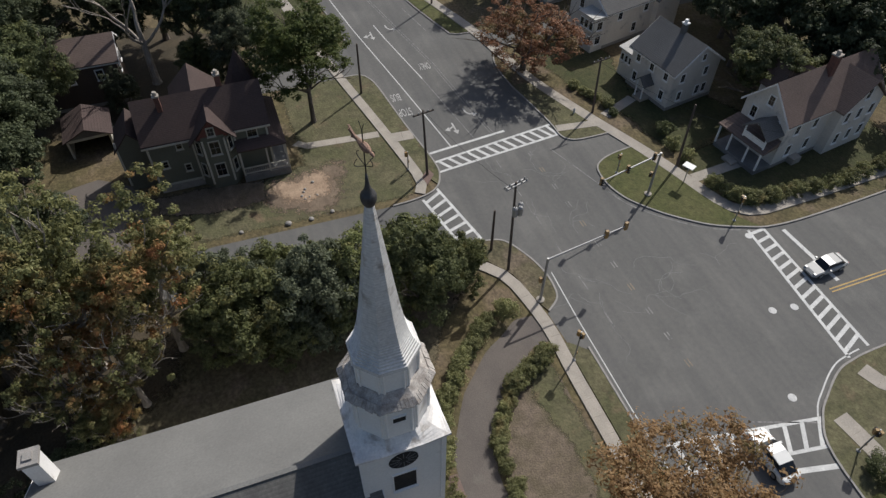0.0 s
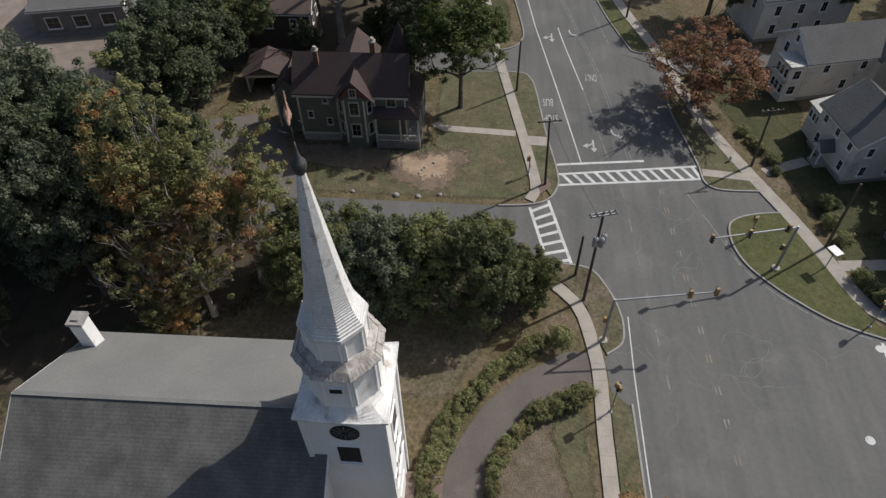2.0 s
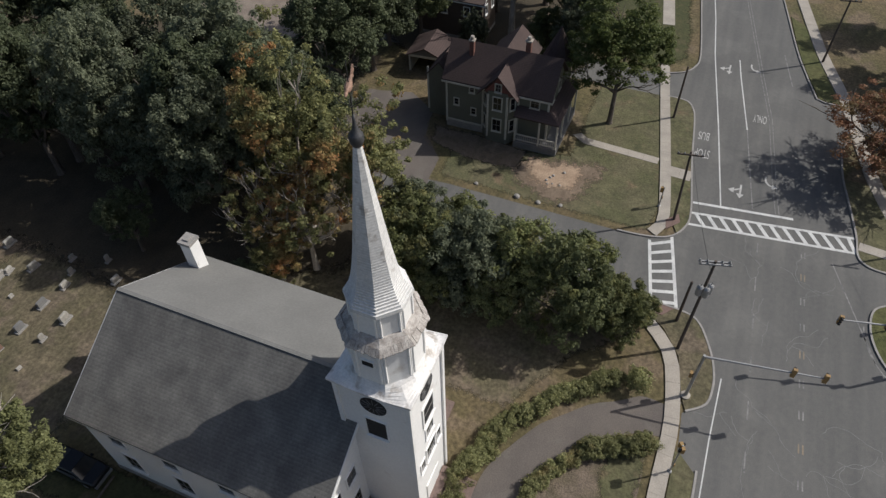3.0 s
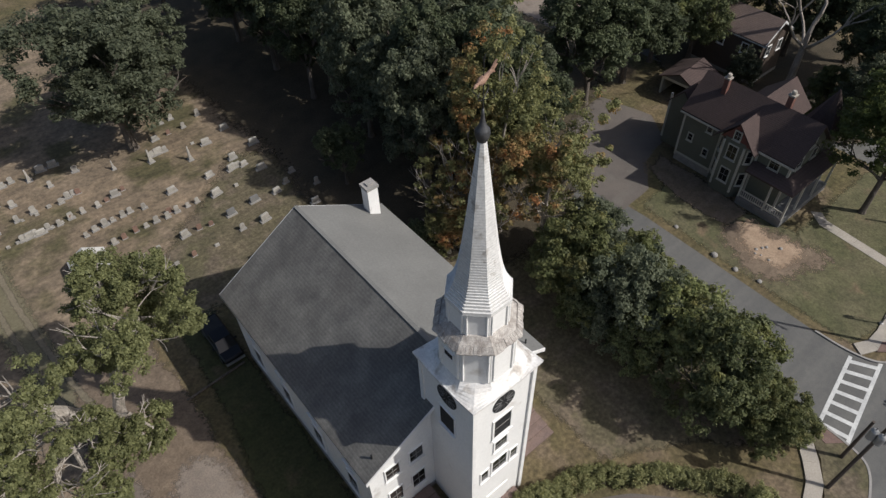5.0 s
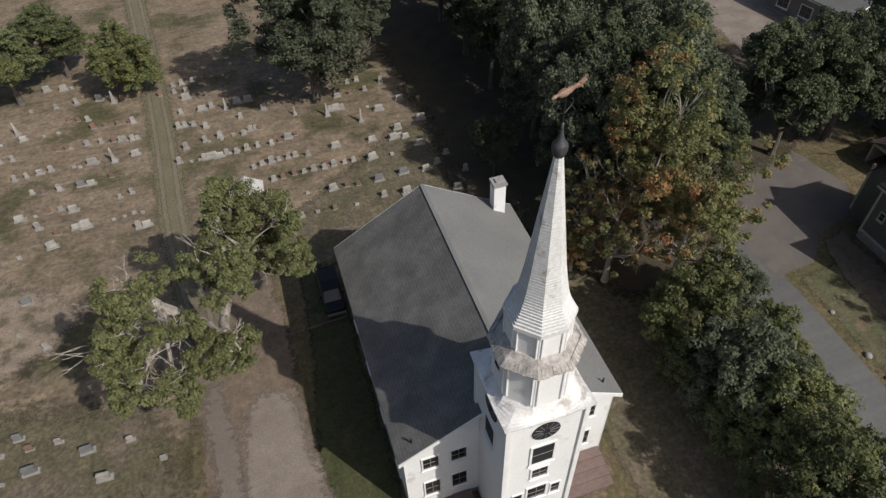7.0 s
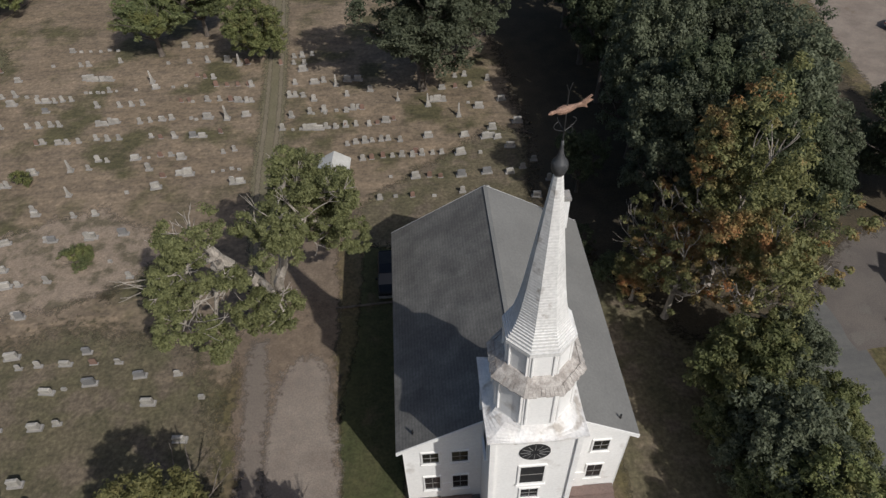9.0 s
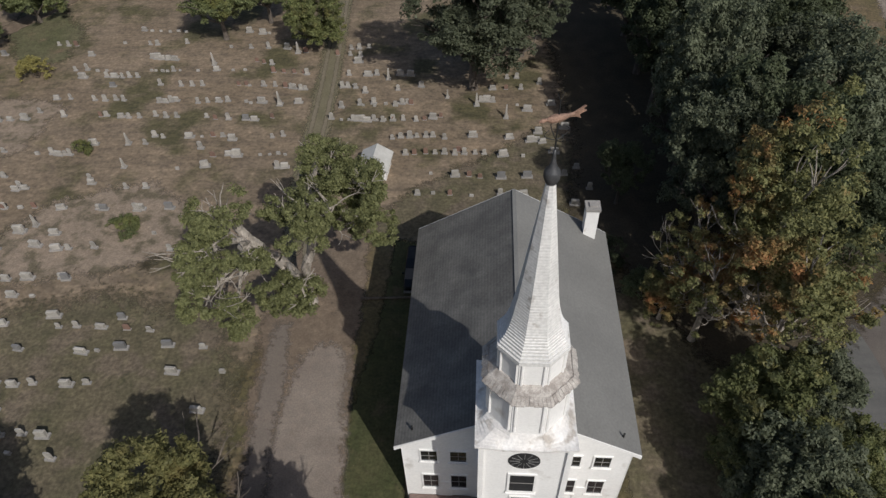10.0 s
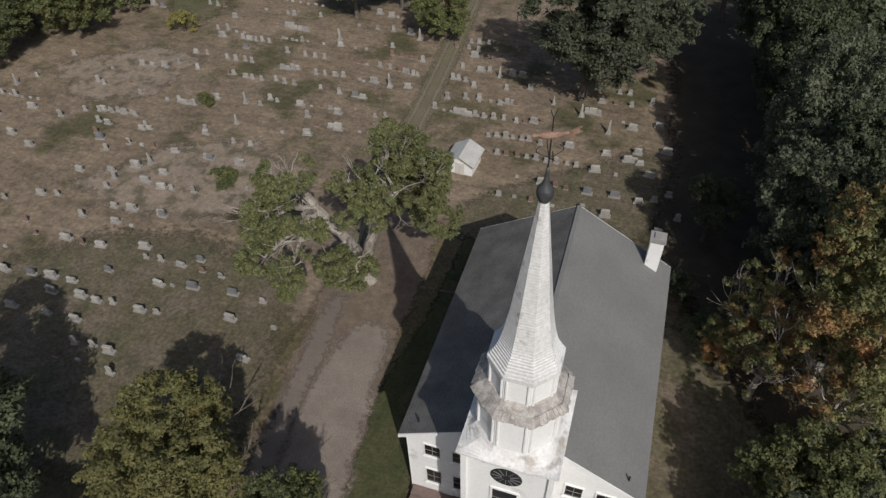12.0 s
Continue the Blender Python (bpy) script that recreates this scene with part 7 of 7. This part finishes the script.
for stones in (STONES_A, STONES_B, STONES_C, STONES_D, STONES_E):
    for x, y in stones:
        near = y < 32
        grave(rg.choices(("block", "tablet", "dark", "marker", "red"), (5, 2, 1.5, 1.5, 0.4) if near else (4, 4, 1, 2, 1))[0], x, y, rg.uniform(0.85, 1.15))
for x, y in ((4.5, 33.7), (5.9, 34.3), (7.2, 35.4), (5.1, 37.9), (3.6, 41.3), (6.5, 42.2), (2.6, 45.5), (5.3, 46.7), (4.2, 51), (6.6, 29.9), (8.2, 32.2)):
    grave("tablet" if rg.random() < 0.6 else "block", x, y)
for x, y in OBELISKS:
    grave("obelisk", x, y, rg.uniform(0.5, 0.72))

sh = thing("shed", "small white gabled cemetery shed", "shed", -13.1, 34.5, 0, -4)
part("wall", walls(-1.3, 1.3, -1.35, 1.35, 1.45, 2.2, "y", 0.12), M["trim"], sh)
part("roof", B().gable(-1.3, 1.3, -1.35, 1.35, 1.45, 2.2, "y", 0.3, 0.1), M["shed"], sh, "pale grey metal roof")
part("door", B().box(-0.5, 0.5, -1.41, -1.33, 0, 1.4), M["offwhite"], sh)
tagged(part("log", B().tube((-12.3, 17.6, 0.1), (-7.4, 17.9, 0.12), 0.1, 0.09, 8), M["bark"]), "weathered timber lying on grass", "timber")

# boulders beside the side road
def boulder(x, y, s, seed):
    s *= 0.72
    r = random.Random(seed)
    bm = bmesh.new()
    bmesh.ops.create_icosphere(bm, subdivisions=2, radius=s)
    for vv in bm.verts:
        vv.co *= 1 + 0.35 * noise.noise(vv.co * 2.2 + Vector((seed, 0, 0)))
        vv.co.z = max(vv.co.z * 0.75, -0.3 * s)
    me = bpy.data.meshes.new("boulder")
    bm.to_mesh(me)
    bm.free()
    me.materials.append(M["granite"])
    ob = tagged(new("boulder", me), "rounded grey boulder beside road", "boulder", "roadside boulders")
    ob.matrix_basis = pose(x, y, 0.25 * s)


for i, (x, y) in enumerate([(29.8, -3.3), (29.5, -1.2), (29.5, 0.9), (29.9, 5.2)]):
    boulder(x, y, 0.3 + 0.06 * (i % 3), i + 3)
rs = random.Random(12)
for i in range(7):
    boulder(33.6 + rs.uniform(-1.4, 1.2), -1.6 + rs.uniform(-0.9, 0.9), rs.uniform(0.12, 0.26), 40 + i)

# ---- street furniture ----


def utility_pole(x, y, h, label, arms=1, can=False, lean=(0, 0), turn=0):
    ob = thing("utility_pole", label, "utility pole", x, y)
    top = Vector((lean[0], lean[1], h))
    part("pole", B().tube((0, 0, -0.2), top, 0.14, 0.095, 10), M["pole"], ob)
    for k in range(arms):
        m = Matrix.Translation(top + Vector((0, 0, -0.25 - 0.35 * k))) @ pose(0, 0, 0, 0, 0, turn)
        for s in (-0.13, 0.13) if arms > 1 or can else (0.13,):
            arm = part("crossarm", B().box(-1.1, 1.1, s - 0.05, s + 0.05, -0.06, 0.06, m), M["steel" if can else "pole"], ob)
            for q in (-1.0, -0.5, 0.5, 1.0):
                p = m @ Vector((q, s, 0.06))
                part("insulator", B().rings([(0.05, p.z), (0.07, p.z + 0.07), (0.03, p.z + 0.16)], 8, 0, (p.x, p.y)), M["steel"], arm)
    if can:
        for k in range(3):
            a = radians(turn + 40 + k * 65)
            p = Vector((0.42 * math.cos(a), 0.42 * math.sin(a)))
            z = h * 0.79
            t2 = part("transformer", B().rings([(0.2, z - 0.45), (0.23, z - 0.4), (0.23, z + 0.35), (0.12, z + 0.48)], 12, 0, (p.x, p.y)), M["steel"], ob, "grey transformer can")
            part("bushing", B().tube((p.x, p.y, z + 0.46), (p.x, p.y, z + 0.75), 0.04, 0.03, 6), M["stonedark"], t2)
    return ob


utility_pole(17.5, -16.2, 9.6, "tall wooden utility pole with crossarms and transformers", 1, True, (0.85, -0.2), 105)
utility_pole(20.2, -15.7, 5.0, "bare wooden pole beside utility pole", 0)
utility_pole(31.8, -13.6, 8.0, "wooden utility pole at crosswalk corner", 1, False, (0, 0.4), 100)
utility_pole(47.65, -11.0, 6.4, "wooden pole on grass verge", 0)
utility_pole(35.7, -34.5, 7.0, "wooden utility pole on far pavement", 1, False, (0, 0.35), 100)
utility_pole(65, -25.6, 8.0, "wooden utility pole down the street", 1, False, (0, 0), 100)
utility_pole(24.6, -38.2, 7.6, "wooden utility pole beside far pavement", 0, False, (0.1, 0.2), 60)


def wire(a, b, sag=0.5, r=0.014):
    a, b = Vector(a), Vector(b)
    bb = B()
    pr = a
    for k in range(1, 13):
        s = k / 12
        p = a.lerp(b, s) - Vector((0, 0, sag * 4 * s * (1 - s)))
        bb.tube(pr, p, r, n=4, cap=False)
        pr = p
    tagged(part("overhead_wire", bb, M["black"]), "black overhead utility wire", "cable", "overhead wires")


wire((35.6, -34.0, 6.7), (24.4, -37.7, 7.2), 0.4)
wire((24.4, -37.7, 7.0), (20.5, -45.5, 5.5), 0.3)
wire((35.6, -34.0, 6.5), (37.4, -41.5, 4.6), 0.3)
wire((32.1, -13.4, 7.7), (17.8, -16.2, 9.2), 0.5)


def head(parent, p, rz, n=3):
    """A traffic signal head: housing, lenses with visors, back."""
    m = Matrix.Translation(p) @ pose(0, 0, 0, 0, 0, rz)
    m = m @ Matrix.Diagonal((0.8, 0.8, 0.8, 1))
    h = 0.34 * n
    hs = part("signal_head", B().box(-0.17, 0.17, -0.12, 0.14, -h, 0, m), M["signal"], parent, "yellow traffic signal head")
    for k in range(n):
        c = m @ Vector((0, -0.13, -0.17 - 0.34 * k))
        c2 = m @ Vector((0, -0.3, -0.17 - 0.34 * k))
        part("visor", B().tube(c, c2, 0.105, 0.1, 10), M["black"], hs)
    return hs


def mast(x, y, h, ex, ey, label, heads, face):
    ob = thing("signal_mast", label, "traffic signal", x, y)
    part("footing", B().rings([(0.36, 0.0), (0.36, 0.2), (0.2, 0.24)], 16), M["concrete"], ob)
    part("pole", B().tube((0, 0, 0.1), (0, 0, h), 0.13, 0.1, 12), M["steel"], ob)
    e = Vector((ex - x, ey - y, h + 0.15))
    part("arm", B().tube((0, 0, h - 0.15), e, 0.09, 0.05, 10), M["steel"], ob)
    for s, turn in heads:
        p = Vector((0, 0, h - 0.1)).lerp(e, s)
        head(ob, p + Vector((0, 0, 0.4)), turn, 3)
    head(ob, Vector((0.12, 0.25, h * 0.55)), face, 2)
    return ob


mast(13.5, -17.4, 5.4, 14.5, -25.2, "grey signal mast with arm over road", [(0.72, 90), (0.97, 90)], 0)
mast(21.9, -33.1, 5.3, 20, -25.6, "grey signal mast on grass island", [(0.1, 200), (0.55, -90), (0.97, -90)], 200)


def ped_signal(x, y, h, turns, label):
    ob = thing("pedestrian_signal", label, "traffic signal", x, y)
    part("pole", B().tube((0, 0, 0), (0, 0, h), 0.06, 0.055, 10), M["steel"], ob)
    part("foot", B().rings([(0.18, 0.0), (0.16, 0.14), (0.07, 0.2)], 12), M["steel"], ob)
    for t3 in turns:
        head(ob, Vector((0.16 * math.cos(radians(t3)), 0.16 * math.sin(radians(t3)), h - 0.05)), t3, 2)
    part("push_button", B().box(-0.08, 0.08, -0.12, -0.05, 1.0, 1.25), M["signal"], ob)


ped_signal(7.2, -17.3, 3.9, (30, 200), "pedestrian signal post with yellow heads by pavement")
ped_signal(16, -38.9, 3.2, (20, 130), "pedestrian signal post with yellow heads on island")
ped_signal(25.7, -31.8, 2.6, (120,), "pedestrian signal post near island tip")
ped_signal(-6.4, -32.9, 3.3, (60, 180), "pedestrian signal post at near corner")
ped_signal(33.2, -12, 2.4, (90,), "pedestrian push button post")
sg = thing("sign", "white sign panel on a post", "sign", 22.2, -37.4)
part("post", B().tube((0, 0, 0), (0, 0, 2.2), 0.05, n=8), M["steel"], sg)
part("panel", B().box(-0.55, 0.55, -0.4, 0.4, 2.2, 2.28, pose(0, 0, 0, 0, 0, 25)), M["trim"], sg)
hy = thing("hydrant", "small pale hydrant on grass verge", "hydrant", 36.2, -32.4)
part("barrel", B().rings([(0.14, 0), (0.11, 0.1), (0.11, 0.5), (0.15, 0.55), (0.1, 0.68), (0.03, 0.76)], 12), M["line"], hy)

# ---- vehicles ----


def car(label, x, y, rz, L, W, H, paint, truck=False, name="car"):
    """A car along +x: lofted body, glasshouse, glass, lamps and wheels."""
    ob = thing(name, label, name, x, y, 0.012, rz)
    a, z0, zb = L / 2, 0.22, 0.62 * H if truck else 0.6 * H

    def loft(sec):
        b = B()
        v, f, n = [], [], 8
        for px, hw, lo, hi in sec:
            r = min(0.1, (hi - lo) * 0.4)
            v += [(px, -hw, lo + r), (px, -hw, hi - r), (px, -hw + r, hi), (px, hw - r, hi), (px, hw, hi - r), (px, hw, lo + r), (px, hw - r, lo), (px, -hw + r, lo)]
        for k in range(len(sec) - 1):
            f += [(k * n + i, k * n + (i + 1) % n, (k + 1) * n + (i + 1) % n, (k + 1) * n + i) for i in range(n)]
        f += [tuple(range(n - 1, -1, -1)), tuple((len(sec) - 1) * n + i for i in range(n))]
        return b.add(v, f)

    w = W / 2
    if truck:
        body = loft([(-a, w * 0.93, 0.45, zb), (-a + 0.1, w, 0.4, zb), (a - 0.9, w, 0.35, zb), (a - 0.15, w * 0.92, 0.38, zb * 0.95), (a, w * 0.86, 0.45, zb * 0.88)])
        cab = [(-0.5, w * 0.9, zb - 0.05, zb), (-0.35, w * 0.84, zb - 0.05, H), (0.8, w * 0.84, zb - 0.05, H), (1.5, w * 0.9, zb - 0.05, zb)]
    else:
        body = loft([(-a, w * 0.8, 0.38, zb * 0.9), (-a + 0.18, w * 0.94, 0.28, zb), (-a + 0.9, w, z0, zb * 1.02), (a - 1.1, w, z0, zb), (a - 0.3, w * 0.92, 0.26, zb * 0.86), (a, w * 0.74, 0.36, zb * 0.68)])
        cab = [(-a + 0.35, w * 0.8, zb - 0.06, zb), (-a + 1.05, w * 0.74, zb - 0.06, H * 0.97), (-0.2, w * 0.75, zb - 0.06, H), (0.45, w * 0.73, zb - 0.06, H * 0.96), (a - 1.15, w * 0.82, zb - 0.06, zb)]
    part("body", body, M[paint], ob, smooth=False)
    part("cabin", loft(cab), M["dark"], ob, "dark tinted glass cabin")
    rf = loft([(cab[1][0] + 0.05, cab[1][1] * 0.97, cab[1][3] - 0.04, cab[1][3] + 0.02), (cab[-2][0] - 0.02, cab[-2][1] * 0.97, cab[-2][3] - 0.04, cab[-2][3] + 0.02)]) if truck else loft([(cab[1][0], cab[1][1] * 0.98, H * 0.93, H * 0.985), (-0.2, w * 0.74, H * 0.95, H * 1.012), (cab[3][0], cab[3][1] * 0.98, H * 0.92, H * 0.975)])
    part("roof", rf, M[paint], ob)
    for s in (-1, 1):
        part("headlight", B().box(a - 0.32, a - 0.12, min(s * w * 0.5, s * w * 0.82), max(s * w * 0.5, s * w * 0.82), zb * 0.7, zb * 0.86), M["steel"], ob)
        part("tail_light", B().box(-a - 0.01, -a + 0.12, min(s * w * 0.55, s * w * 0.8), max(s * w * 0.55, s * w * 0.8), zb * 0.72, zb * 0.9), M["red"], ob)
        part("mirror", B().box(a - 1.65, a - 1.5, min(s * w, s * (w + 0.16)), max(s * w, s * (w + 0.16)), zb, zb + 0.14), M[paint], ob)
        for px in (-a + 0.85, a - 0.85):
            wh = part("wheel", B().tube((px, s * (w - 0.2), 0.32), (px, s * (w + 0.01), 0.32), 0.32, n=18), M["rubber"], ob)
            part("rim", B().tube((px, s * (w + 0.008), 0.32), (px, s * (w + 0.02), 0.32), 0.2, n=14), M["steel"], wh)
    if truck:
        part("bed", B().box(-a + 0.12, -0.62, -w * 0.84, w * 0.84, zb - 0.02, zb + 0.012), M["black"], ob)
        part("bumper", B().box(a - 0.05, a + 0.1, -w * 0.9, w * 0.9, 0.4, 0.6), M["steel"], ob)
    return ob


car("silver sedan stopped at the crosswalk", 8.3, -42.7, 93, 4.0, 1.56, 1.26, "carwhite")
car("white compact car stopped under the tree", -4.7, -26.6, 0, 4.1, 1.65, 1.4, "vanwhite")
car("dark pickup truck parked in church shade", -7.9, 20.6, -90, 4.9, 1.7, 1.6, "carblack", True, "pickup_truck")
car("grey car parked in the lot", 58.1, 57.6, 20, 4.5, 1.8, 1.45, "carwhite")
ex = thing("excavator", "small yellow machine parked in the lot", "machine", 55.1, 67.6, 0, 30)
part("track", B().box(-1.4, 1.4, -1.0, -0.6, 0, 0.6), M["rubber"], ex)
part("track", B().box(-1.4, 1.4, 0.6, 1.0, 0, 0.6), M["rubber"], ex)
part("body", B().box(-1.3, 0.6, -0.9, 0.9, 0.6, 1.5), M["machine"], ex)
part("cab", B().box(-0.2, 0.9, -0.8, 0.1, 1.5, 2.5), M["dark"], ex)
part("boom", B().tube((0.6, 0.4, 1.4), (2.6, 0.4, 2.4), 0.16, 0.13, 8).tube((2.6, 0.4, 2.4), (3.4, 0.4, 0.8), 0.13, 0.1, 8), M["machine"], ex)

# ---- from plan units to metres ----
for me in bpy.data.meshes:
    me.transform(Matrix.Scale(UNIT, 4))
for cu in bpy.data.curves:
    cu.size *= UNIT
for ob in bpy.data.objects:
    if ob.type in ("MESH", "EMPTY", "FONT"):
        ob.location *= UNIT
